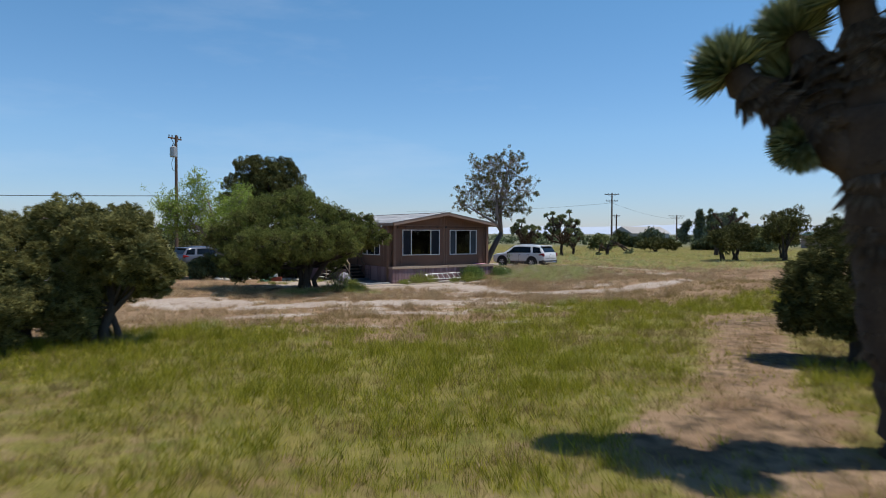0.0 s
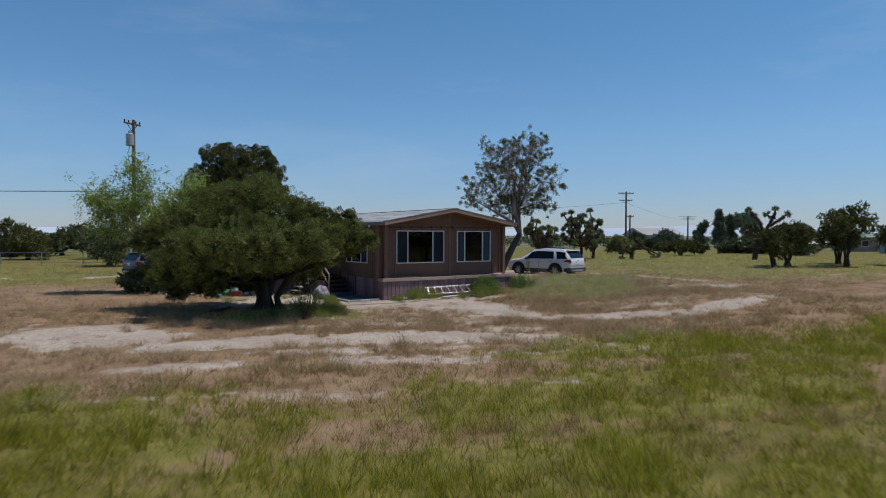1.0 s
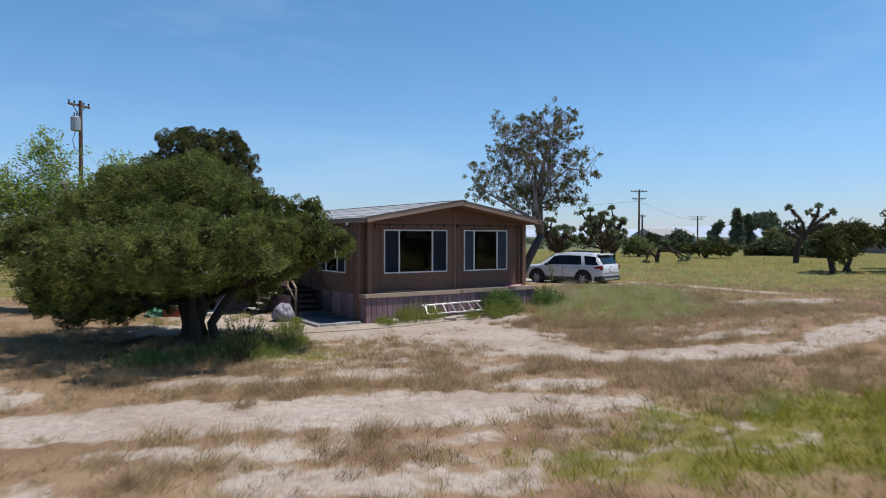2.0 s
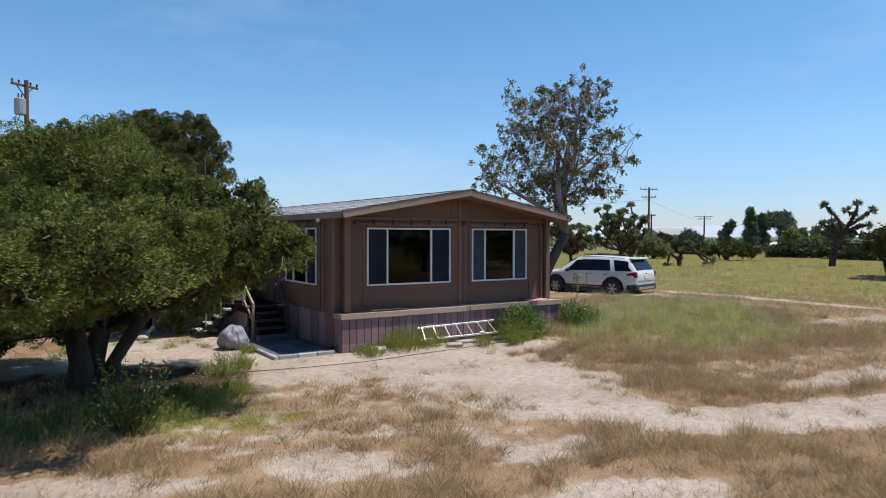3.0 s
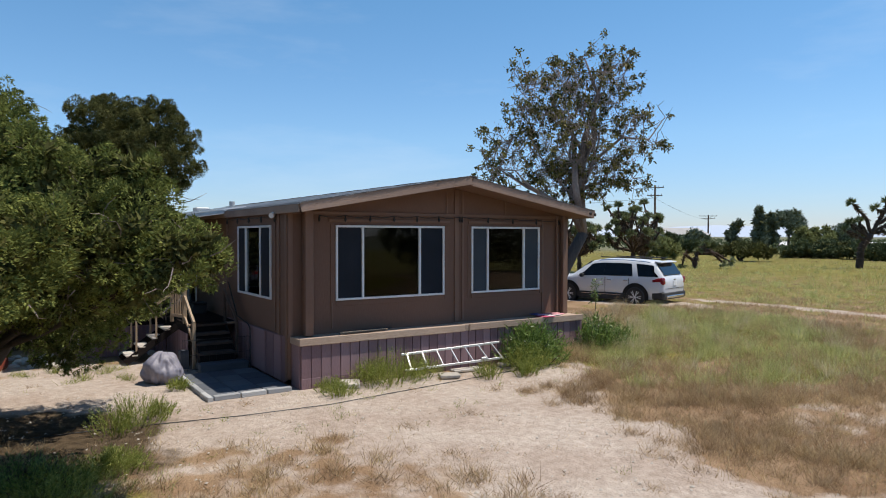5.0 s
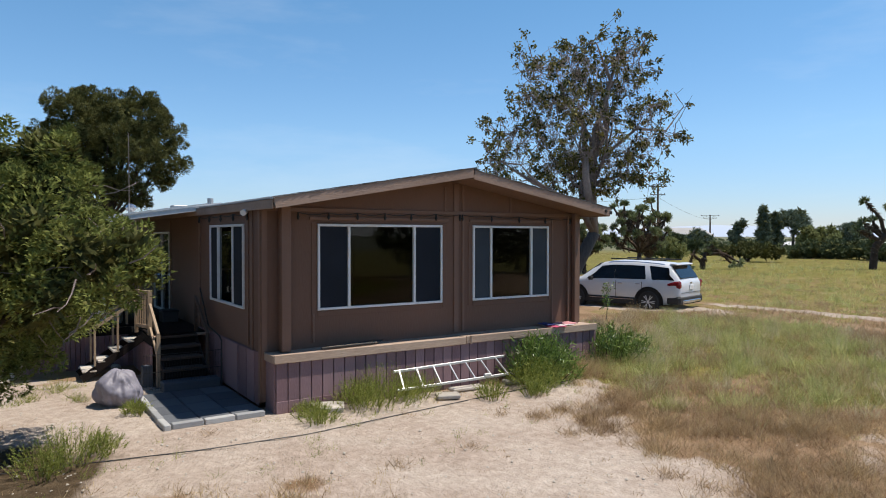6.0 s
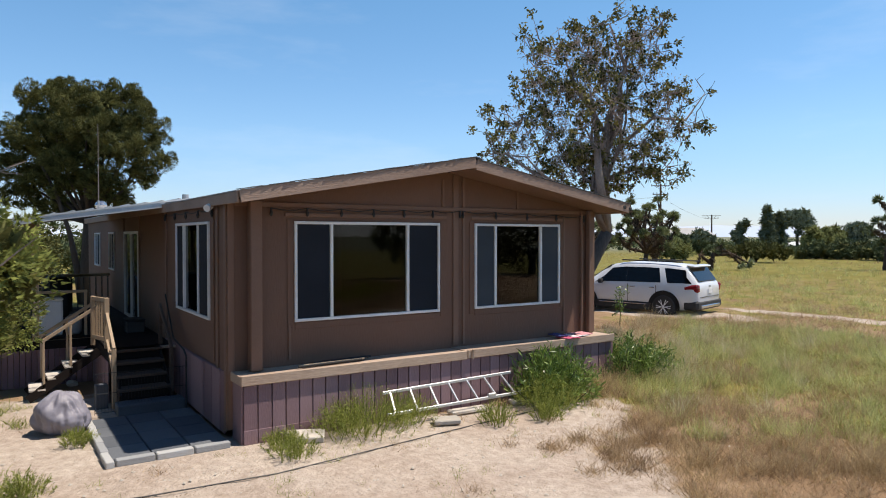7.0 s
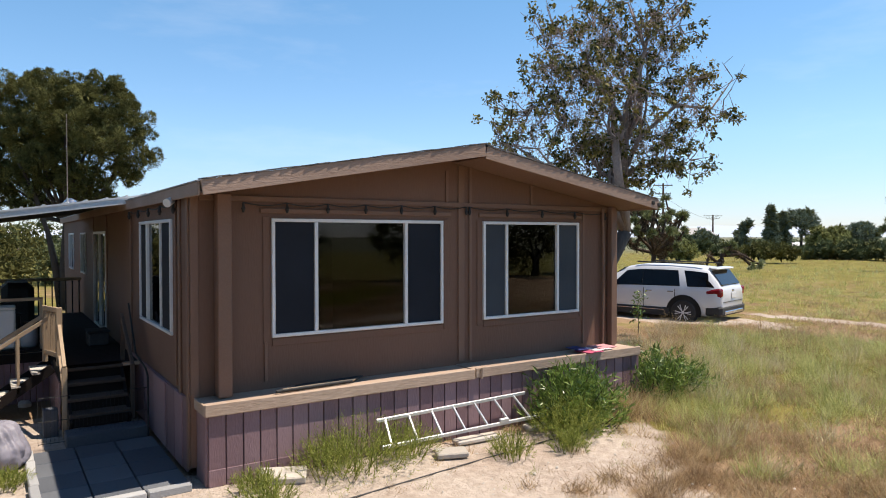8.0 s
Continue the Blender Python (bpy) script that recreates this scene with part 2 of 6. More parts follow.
        edges = list({e for v in made["verts"] for e in v.link_edges})
        bmesh.ops.bevel(bm, geom=edges, offset=bevel, segments=1, affect="EDGES")
    return bm


def one_box(c, s, rz=0.0, rx=0.0, ry=0.0, bevel=0.0):
    return box(bmesh.new(), c, s, rz, rx, ry, bevel)


def beam(bm, a, b, w, h, bevel=0.004):
    """A board from a to b, w across, h deep."""
    a, b = Vector(a), Vector(b)
    d = b - a
    q = d.to_track_quat("X", "Z").to_matrix().to_4x4()
    m = Matrix.Translation((a + b) / 2) @ q @ Matrix.Diagonal((d.length, w, h, 1))
    made = bmesh.ops.create_cube(bm, size=1.0, matrix=m)
    if bevel:
        edges = list({e for v in made["verts"] for e in v.link_edges})
        bmesh.ops.bevel(bm, geom=edges, offset=bevel, segments=1, affect="EDGES")
    return bm


def tube(bm, pts, radii, sides=7, closed_ends=True):
    """A round limb through pts, with a radius at each."""
    rings = []
    pts = [Vector(p) for p in pts]
    for i, p in enumerate(pts):
        d = (pts[min(i + 1, len(pts) - 1)] - pts[max(i - 1, 0)]).normalized()
        u = d.orthogonal().normalized() if i == 0 else (u - d * u.dot(d)).normalized()
        w = d.cross(u)
        rings.append([bm.verts.new(p + (u * math.cos(a) + w * math.sin(a)) * radii[i]) for a in [2 * math.pi * k / sides for k in range(sides)]])
    for r0, r1 in zip(rings, rings[1:]):
        for k in range(sides):
            bm.faces.new((r0[k], r0[(k + 1) % sides], r1[(k + 1) % sides], r1[k]))
    if closed_ends:
        bm.faces.new(rings[0][::-1])
        bm.faces.new(rings[-1])
    return bm


def array_mesh(name, verts, faces, material):
    """A mesh from numpy arrays of corners and equal-sided faces."""
    me = bpy.data.meshes.new(name)
    k = faces.shape[1]
    me.vertices.add(len(verts))
    me.vertices.foreach_set("co", np.ascontiguousarray(verts, dtype=np.float32).ravel())
    me.loops.add(faces.size)
    me.loops.foreach_set("vertex_index", np.ascontiguousarray(faces, dtype=np.int32).ravel())
    me.polygons.add(len(faces))
    me.polygons.foreach_set("loop_start", np.arange(0, faces.size, k, dtype=np.int32))
    me.update(calc_edges=True)
    me.materials.append(material)
    return me


def unit(v):
    return v / np.maximum(np.linalg.norm(v, axis=-1, keepdims=True), 1e-9)


def blades(rng, at, way, length, width, droop=0.0):
    """Pointed leaves: rhombs from each point at, along way."""
    n = len(at)
    way = unit(way)
    side = unit(np.cross(way, rng.normal(size=(n, 3))))
    length, width = np.broadcast_to(length, n)[:, None], np.broadcast_to(width, n)[:, None]
    mid = at + way * length * 0.45
    tip = at + way * length
    tip[:, 2] -= droop * length[:, 0]
    v = np.stack([at, mid + side * width * 0.5, tip, mid - side * width * 0.5], axis=1).reshape(-1, 3)
    return v, np.arange(4 * n).reshape(n, 4)


def needles(rng, at, way, length, width, face=None):
    """Small pointed sprays: one triangle each, tip outward, turned to face a direction if given."""
    n = len(at)
    way = unit(way)
    side = unit(np.cross(way, rng.normal(size=(n, 3)) if face is None else face)) * np.broadcast_to(width, n)[:, None] * 0.5
    tip = at + way * np.broadcast_to(length, n)[:, None]
    v = np.stack([at - side, at + side, tip], axis=1).reshape(-1, 3)
    return v, np.arange(3 * n).reshape(n, 3)


def foliage(name, rng, lobes, count, length, width, material, bough=(0.22, 0.36), gap=0.8, flat=0.85, up=0.5, core=0.10, lumpy=8):
    """A crown of plumes: tapered tufts of short sprays stand out from lumps round several lobes (x, y, z, rx, ry, rz), with coarse sprays inside."""
    lobes = np.array(lobes, float)
    lumps = []
    for row in lobes:
        lumps.append([*row[:3], *(row[3:] * 0.80)])
        for _ in range(lumpy):
            d = unit(rng.normal(size=3) + np.array([0, 0, 0.25]))
            s = row[3:].mean() * rng.uniform(0.22, 0.42)
            lumps.append([*(row[:3] + d * row[3:] * rng.uniform(0.66, 1.02)), s, s, s * 0.8])
    lumps = np.array(lumps)
    rb = float(np.mean(bough))
    cs, ds = [], []
    for row in lumps:
        k = max(6, int(14 * (row[3:].mean() / rb) ** 2))
        d = unit(rng.normal(size=(k, 3)))
        d = d[d[:, 2] > -0.85]
        c = row[:3] + d * row[3:] * rng.uniform(0.86, 1.06, (len(d), 1))
        deep = np.min([np.linalg.norm((c - o[:3]) / o[3:], axis=1) for o in lumps], axis=0)
        ok = deep > 0.80
        cs.append(c[ok])
        ds.append(d[ok])
    c, d = np.concatenate(cs), np.concatenate(ds)
    _, first = np.unique(np.floor(c / (rb * gap)).astype(int), axis=0, return_index=True)
    c, d = c[first], d[first]
    m = len(c)
    axis = unit(d * 0.75 + rng.normal(size=(m, 3)) * 0.30 + np.array([0, 0, up]))
    long_ = rng.uniform(*bough, m) * rng.choice([0.75, 1.0, 1.3], m)
    per = max(5, int(count * (1 - core)) // m)
    ax, ln, p0 = np.repeat(axis, per, 0), np.repeat(long_, per), np.repeat(c, per, 0)
    s = rng.random(m * per) ** 0.8
    radial = unit(np.cross(ax, rng.normal(size=ax.shape)))
    fat = ln * 0.56 * np.sin(math.pi * (0.20 + 0.78 * s)) * rng.uniform(0.70, 1.05, m * per)
    at = p0 + ax * ((s * 1.25 - 0.45) * ln)[:, None] + radial * fat[:, None] * np.array([1, 1, flat])
    way = ax * 0.7 + radial * 0.75 + rng.normal(size=ax.shape) * 0.30
    v, f = needles(rng, at, way, length * (0.6 + 0.8 * rng.random(len(at))), width * (0.7 + 0.6 * rng.random(len(at))), radial + ax * 0.6 * s[:, None] + rng.normal(size=ax.shape) * 0.12)
    # coarse dark sprays added inside to block light and darken the gaps
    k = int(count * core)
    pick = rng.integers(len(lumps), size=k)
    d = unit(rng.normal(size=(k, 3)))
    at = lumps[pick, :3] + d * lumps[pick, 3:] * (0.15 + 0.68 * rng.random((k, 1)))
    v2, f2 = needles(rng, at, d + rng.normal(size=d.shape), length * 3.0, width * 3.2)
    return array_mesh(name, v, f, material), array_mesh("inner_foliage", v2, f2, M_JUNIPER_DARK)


def skeleton_tree(rng, base, way, length, radius, levels, forks=(2, 3), spread=0.55, lift=0.15, shrink=0.72, taper=0.62):
    """Limbs of a tree: a list of (points, radii), and the twig ends with their directions."""
    limbs, ends = [], []

    def grow(p, d, ln, r, lev):
        pts, rad = [Vector(p)], [r]
        q, steps = Vector(p), 4
        for i in range(steps):
            d = (d + Vector(rng.normal(size=3) * 0.13) + Vector((0, 0, lift * 0.3))).normalized()
            q = q + d * ln / steps
            pts.append(q.copy())
            rad.append(r * (1 - (1 - taper) * (i + 1) / steps))
        limbs.append((pts, rad))
        if lev == 0:
            ends.append((pts[-1], d))
            ends.append((pts[-2], d))
            return
        for k in range(rng.integers(forks[0], forks[1] + 1)):
            a = d.orthogonal().normalized()
            a.rotate(Matrix.Rotation(rng.random() * 2 * math.pi, 3, d))
            nd = (d + a * spread * (0.6 + 0.8 * rng.random()) + Vector((0, 0, lift))).normalized()
            grow(pts[-1] if k < 2 else pts[-2], nd, ln * shrink * (0.75 + 0.5 * rng.random()), rad[-1] * (0.85 if k == 0 else 0.66), lev - 1)

    grow(Vector(base), Vector(way).normalized(), length, radius, levels)
    return limbs, ends


def limbs_mesh(limbs, sides=6):
    bm = bmesh.new()
    for pts, rad in limbs:
        tube(bm, pts, rad, sides)
    return bm


def smooth01(x):
    x = np.clip(x, 0, 1)
    return x * x * (3 - 2 * x)


def rise(x, y):
    """The lie of the land: level at the house, a little higher towards the parked car and beyond."""
    x, y = np.asarray(x, float), np.asarray(y, float)
    z = 0.48 * smooth01((x - 3.5) / 11.0)
    away = smooth01((np.hypot(x - 2.5, (y - 4) * 0.6) - 5.5) / 6.0)
    return z + away * (0.07 * np.sin(x * 0.43 + 1.3) * np.cos(y * 0.37) + 0.05 * np.sin(x * 0.19 - y * 0.23))


def rise1(x, y):
    return float(rise(x, y))


# patches of the ground: x, y, half-lengths, turn in degrees, strength
SAND = [(-2.6, -5.4, 4.4, 2.8, -20, 0.42), (-4.0, -12.6, 5.0, 1.8, -25, 0.38), (7.6, -7.4, 3.4, 1.3, -20, 0.40), (-3.5, 2.0, 3.2, 2.9, 0, 1), (-0.6, -1.2, 3.6, 1.9, 0, 1), (1.8, -3.4, 2.4, 3.0, 15, 1), (1.2, -6.4, 1.3, 2.2, 20, 1), (4.0, -1.4, 1.7, 1.4, 0, 1),
        (4.2, -9.6, 3.4, 0.8, -25, 0.95), (9.5, -10.6, 4.6, 0.8, 5, 0.7), (-12.0, -4.6, 2.8, 1.9, -60, 1), (-8.4, -8.9, 3.0, 1.1, -25, 1), (-4.2, -10.6, 3.4, 1.1, -18, 1), (-1.2, -10.2, 1.6, 0.5, -20, 0.8), (-3.4, -7.6, 1.4, 0.6, -30, 0.7), (-0.6, -8.4, 1.0, 0.5, 0, 0.7), (7.0, -8.6, 1.6, 0.5, -15, 0.8),
        (17.6, 0.2, 0.6, 4.6, 6, 1), (14.5, 6.0, 1.4, 4.5, 0, 0.8), (15.0, -5.6, 3.4, 0.9, -10, 0.6), (-6.4, -6.9, 1.6, 0.5, -25, 0.8), (-9.6, -15.2, 2.2, 0.6, -25, 0.42), (-11.2, -11.0, 2.0, 0.6, -30, 0.6), (-6.4, -13.2, 2.0, 0.6, -28, 0.6), (-5.2, -16.2, 1.6, 0.5, -28, 0.4), (-12.6, -13.8, 1.6, 0.5, -30, 0.4), (-8.0, -11.0, 1.8, 0.4, -30, 0.6), (-10.0, 25.0, 6.0, 0.8, -20, 0.8)]
# bare reddish soil where little grows: a strip beside the old joshua tree, and gaps in the dry grass
SOIL = [(-3.5, -24.4, 7.0, 1.0, 33, 0.75), (-10.0, -28.4, 2.6, 1.5, 33, 0.85), (2.2, -20.6, 2.6, 1.2, 20, 0.9), (-16.5, -30.5, 2.0, 1.2, 20, 0.6), (7.5, -3.4, 1.0, 0.6, 10, 0.6)]
GREEN = [(10.4, -1.2, 4.2, 2.8, 20, 0.9), (9.2, -4.6, 2.6, 1.2, 0, 0.8), (0.4, -15.0, 4.4, 1.9, -14, 0.9), (-3.0, -18.4, 7.0, 2.4, -17, 0.72), (-11.5, -21.8, 7.0, 3.6, -8, 1),
         (-5.2, -3.8, 2.6, 1.2, -20, 0.9), (-16.0, -16.0, 5.0, 4.0, 0, 0.9), (-4.5, -28.0, 2.6, 2.0, 0, 0.8), (-13.2, -24.6, 4.2, 2.4, -25, 0.85), (-15.5, -28.0, 6.0, 3.0, -33, 0.62), (7.0, -18.0, 6.0, 2.5, 0, 0.8), (-8.0, 26.0, 14.0, 10.0, 0, 0.7), (34.0, 10.0, 22.0, 16.0, 30, 0.6)]


# fallen needles under the evergreens, their colour also holding the crowns' shade
DUFF_SHADE = [(-5.5, -1.2, 3.0, 2.3, -30, 1), (-16.9, -14.3, 1.6, 1.1, -30, 0.6), (-18.8, -13.0, 1.8, 1.3, -30, 0.6), (-3.2, -25.9, 1.6, 1.3, -30, 0.8), (-6.8, 8.6, 2.2, 1.6, -30, 0.6), (9.9, 3.1, 1.2, 1.2, 0, 0.6)]


def patches(x, y, rows):
    out = np.zeros_like(x, float)
    wob = 0.28 * np.sin(x * 1.9 + 1.1 * np.sin(y * 1.3)) + 0.28 * np.sin(y * 2.3 + 1.4 * np.sin(x * 0.9 + 2)) + 0.18 * np.sin(x * 4.3 - y * 3.7)
    for cx, cy, a, b, turn, w in rows:
        c, s = math.cos(radians(turn)), math.sin(radians(turn))
        u, v = (x - cx) * c + (y - cy) * s, -(x - cx) * s + (y - cy) * c
        d = np.sqrt((u / a) ** 2 + (v / b) ** 2) + wob * 0.35
        out = np.maximum(out, w * smooth01((1.38 - d) / 0.75))
    return out


# ---- ground ----
def ground_axis(lo, hi, step):
    near = np.arange(lo, hi + step, step)
    grow = 0.6 * 1.22 ** np.arange(1, 36)
    far = np.cumsum(grow)
    return np.concatenate([lo - far[::-1], near, hi + far])


gx, gy = ground_axis(-22, 26, 0.25), ground_axis(-36, 14, 0.25)
GX, GY = np.meshgrid(gx, gy)
GZ = rise(GX, GY)
rough_z = np.random.default_rng(3)
near_mask = (np.abs(GX) < 40) & (np.abs(GY) < 45)
pad_mask = (GX > -2.2) & (GX < 8) & (GY > -0.6) & (GY < 18)
GZ = GZ + np.where(near_mask & ~pad_mask, rough_z.normal(size=GZ.shape) * 0.012, 0)
nx, ny = len(gx), len(gy)
idx = np.arange(nx * ny).reshape(ny, nx)
quads = np.stack([idx[:-1, :-1], idx[:-1, 1:], idx[1:, 1:], idx[1:, :-1]], -1).reshape(-1, 4)


def ground_material():
    m = bpy.data.materials.new("desert_ground")
    m.use_nodes = True
    n, l = m.node_tree.nodes, m.node_tree.links
    b = n["Principled BSDF"]
    b.inputs["Roughness"].default_value, b.inputs["Specular IOR Level"].default_value = 0.95, 0.1
    at = n.new("ShaderNodeAttribute")
    at.attribute_name = "cover"
    sep = n.new("ShaderNodeSeparateColor")
    l.new(at.outputs["Color"], sep.inputs[0])
    co = n.new("ShaderNodeTexCoord")

    def nz(scale, detail=6):
        t = n.new("ShaderNodeTexNoise")
        t.inputs["Scale"].default_value, t.inputs["Detail"].default_value = scale, detail
        l.new(co.outputs["Object"], t.inputs["Vector"])
        return t.outputs["Fac"]

    def ramp(fac, a, c, p0=0.3, p1=0.7):
        r = n.new("ShaderNodeValToRGB")
        r.color_ramp.elements[0].position, r.color_ramp.elements[1].position = p0, p1
        r.color_ramp.elements[0].color, r.color_ramp.elements[1].color = (*a, 1), (*c, 1)
        l.new(fac, r.inputs[0])
        return r.outputs[0]

    def edge(mask, noise_fac, sharp=5.0):
        a = n.new("ShaderNodeMath")
        a.operation = "ADD"
        l.new(mask, a.inputs[0])
        l.new(noise_fac, a.inputs[1])
        s = n.new("ShaderNodeMath")
        s.operation = "MULTIPLY_ADD"
        s.use_clamp = True
        l.new(a.outputs[0], s.inputs[0])
        s.inputs[1].default_value, s.inputs[2].default_value = sharp, -sharp * 0.95 + 0.4
        return s.outputs[0]

    def blend(fac, c1, c2):
        x = n.new("ShaderNodeMix")
        x.data_type = "RGBA"
        l.new(fac, x.inputs["Factor"])
        l.new(c1, x.inputs["A"])
        l.new(c2, x.inputs["B"])
        return x.outputs["Result"]

    soil = ramp(nz(0.9), (0.200, 0.128, 0.074), (0.360, 0.252, 0.160))
    sand = ramp(nz(7.0), (0.360, 0.298, 0.246), (0.500, 0.425, 0.362))
    turf = ramp(nz(1.7), (0.128, 0.130, 0.030), (0.250, 0.212, 0.066))
    col = blend(edge(sep.outputs["Green"], nz(2.3), 3.0), soil, turf)
    col = blend(edge(sep.outputs["Red"], nz(1.9), 5.0), col, sand)
    duff_and_shade = ramp(nz(6.0), (0.050, 0.036, 0.022), (0.120, 0.088, 0.056))
    col = blend(edge(sep.outputs["Blue"], nz(2.6), 3.0), col, duff_and_shade)
    # far ground blends to a greyer tone that holds the distance haze
    hazy_sage = ramp(nz(0.05), (0.120, 0.135, 0.085), (0.220, 0.220, 0.150))
    col = blend(at.outputs["Alpha"], col, hazy_sage)
    # trodden and windblown mottling of the sand and soil
    mott = ramp(nz(0.55, 8), (0.86, 0.82, 0.80), (1.0, 1.0, 1.0), 0.4, 0.6)
    mm = n.new("ShaderNodeMix")
    mm.data_type, mm.blend_type = "RGBA", "MULTIPLY"
    mm.inputs["Factor"].default_value = 1.0
    l.new(col, mm.inputs["A"])
    l.new(mott, mm.inputs["B"])
    l.new(mm.outputs["Result"], b.inputs["Base Color"])
    bp = n.new("ShaderNodeBump")
    bp.inputs["Strength"].default_value, bp.inputs["Distance"].default_value = 0.75, 0.045
    big_n = nz(2.6, 4)
    mixh = n.new("ShaderNodeMath")
    mixh.operation = "MULTIPLY_ADD"
    l.new(big_n, mixh.inputs[0])
    mixh.inputs[1].default_value = 1.6
    l.new(nz(21.0, 10), mixh.inputs[2])
    l.new(mixh.outputs[0], bp.inputs["Height"])
    l.new(bp.outputs[0], b.inputs["Normal"])
    return m


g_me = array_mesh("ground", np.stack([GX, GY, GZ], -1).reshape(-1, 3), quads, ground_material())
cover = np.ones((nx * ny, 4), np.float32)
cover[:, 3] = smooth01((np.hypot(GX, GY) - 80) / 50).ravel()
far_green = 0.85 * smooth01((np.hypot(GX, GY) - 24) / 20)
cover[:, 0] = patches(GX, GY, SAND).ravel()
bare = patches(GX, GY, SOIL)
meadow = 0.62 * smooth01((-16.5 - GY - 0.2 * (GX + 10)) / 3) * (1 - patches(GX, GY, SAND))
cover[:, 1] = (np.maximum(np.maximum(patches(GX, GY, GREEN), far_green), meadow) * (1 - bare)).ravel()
cover[:, 2] = np.maximum(patches(GX, GY, DUFF_SHADE), 0.52 * bare * (GY < -20)).ravel()
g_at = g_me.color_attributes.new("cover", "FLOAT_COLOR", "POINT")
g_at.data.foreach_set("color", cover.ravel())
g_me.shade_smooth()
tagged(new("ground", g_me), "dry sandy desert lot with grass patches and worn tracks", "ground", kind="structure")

# ---- the mobile home ----
X0, X1, Y0, Y1 = -0.08, 7.25, 0.465, 17.5       # outer wall faces
FLOOR_Z, EAVE_Z, RIDGE_X, RIDGE_Z = 0.92, 3.42, 3.70, 4.075
PITCH = (RIDGE_Z - EAVE_Z) / (RIDGE_X - X0)
home = thing("mobile_home", "brown double-wide mobile home with low gable roof and mauve skirting", "house")
TH = 0.12


def shell(cells, place):
    """One welded wall of the filled cells (a0, a1, z0, z1) of a grid; place(a, depth01, z) gives the corner."""
    bm = bmesh.new()
    seen = {}

    def vert(a, d, z):
        k = (round(a, 4), d, round(z, 4))
        if k not in seen:
            seen[k] = bm.verts.new(place(*k))
        return seen[k]

    edges = {}
    for a0, a1, z0, z1 in cells:
        ring = [(a0, z0), (a1, z0), (a1, z1), (a0, z1)]
        bm.faces.new([vert(a, 0, z) for a, z in ring])
        bm.faces.new([vert(a, 1, z) for a, z in ring[::-1]])
        for p, q in zip(ring, ring[1:] + ring[:1]):
            k = tuple(sorted(((round(p[0], 4), round(p[1], 4)), (round(q[0], 4), round(q[1], 4)))))
            edges[k] = edges.get(k, 0) + 1
    for (p, q), n in edges.items():
        if n == 1:
            bm.faces.new([vert(p[0], 0, p[1]), vert(q[0], 0, q[1]), vert(q[0], 1, q[1]), vert(p[0], 1, p[1])])
    bmesh.ops.recalc_face_normals(bm, faces=bm.faces)
    return bm


def wall_cells(a0, a1, z0, z1, holes):
    xs = sorted({a0, a1, *[h[0] for h in holes], *[h[1] for h in holes]})
    zs = sorted({z0, z1, *[h[2] for h in holes], *[h[3] for h in holes]})
    return [(a, b, c, d) for a, b in zip(xs, xs[1:]) for c, d in zip(zs, zs[1:])
            if not any(h[0] <= a + 1e-6 and h[1] >= b - 1e-6 and h[2] <= c + 1e-6 and h[3] >= d - 1e-6 for h in holes)]


def wall_y(y, x0, x1, z0, z1, holes, th):
    return shell(wall_cells(x0, x1, z0, z1, holes), lambda a, d, z: (a, y + d * th, z))


def wall_x(x, y0, y1, z0, z1, holes, th):
    return shell(wall_cells(y0, y1, z0, z1, holes), lambda a, d, z: (x + d * th, a, z))


WIN_Z0, WIN_Z1 = 1.60, 3.12
FRONT_WINS = [(0.92, 3.53, (0.232, 0.757)), (4.27, 6.31, (0.228, 0.760))]
SIDE_WINS = [(1.36, 3.60), (11.2, 12.3), (14.3, 15.6)]
DOOR = (7.5, 9.5)
part("wall", wall_y(Y0, X0, X1, 0.12, EAVE_Z, [(a, b, WIN_Z0, WIN_Z1) for a, b, _ in FRONT_WINS], TH), M_WALL, home)
side_holes = [(SIDE_WINS[0][0], SIDE_WINS[0][1], WIN_Z0, WIN_Z1), (DOOR[0], DOOR[1], FLOOR_Z, 3.0)] + [(a, b, 1.95, 3.0) for a, b in SIDE_WINS[1:]]
part("wall", wall_x(X0, Y0 + TH, Y1, 0.12, EAVE_Z, side_holes, TH), M_WALL, home)
part("wall", wall_x(X1 - TH, Y0 + TH, Y1, 0.12, EAVE_Z, [], TH), M_WALL, home)
part("wall", wall_y(Y1 - TH, X0 + TH, X1 - TH, 0.12, EAVE_Z, [], TH), M_WALL, home)


def gable(y):
    bm = bmesh.new()
    ring = [(X0, EAVE_Z), (X1, EAVE_Z), (RIDGE_X, EAVE_Z + PITCH * (RIDGE_X - X0))]
    a = [bm.verts.new((x, y, z)) for x, z in ring]
    b = [bm.verts.new((x, y + TH, z)) for x, z in ring]
    bm.faces.new(a)
    bm.faces.new(b[::-1])
    for i in range(3):
        bm.faces.new((a[i], b[i], b[(i + 1) % 3], a[(i + 1) % 3]))
    bmesh.ops.recalc_face_normals(bm, faces=bm.faces)
    return bm


part("gable", gable(Y0), M_WALL, home)
part("gable", gable(Y1 - TH), M_WALL, home)
# unseen room surfaces, near black so the panes look dark
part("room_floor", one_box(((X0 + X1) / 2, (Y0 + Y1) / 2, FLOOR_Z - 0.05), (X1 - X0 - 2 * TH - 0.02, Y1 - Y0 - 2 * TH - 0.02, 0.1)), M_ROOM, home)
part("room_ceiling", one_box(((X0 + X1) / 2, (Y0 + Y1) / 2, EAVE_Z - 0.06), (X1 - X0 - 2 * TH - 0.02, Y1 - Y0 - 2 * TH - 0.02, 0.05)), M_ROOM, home)
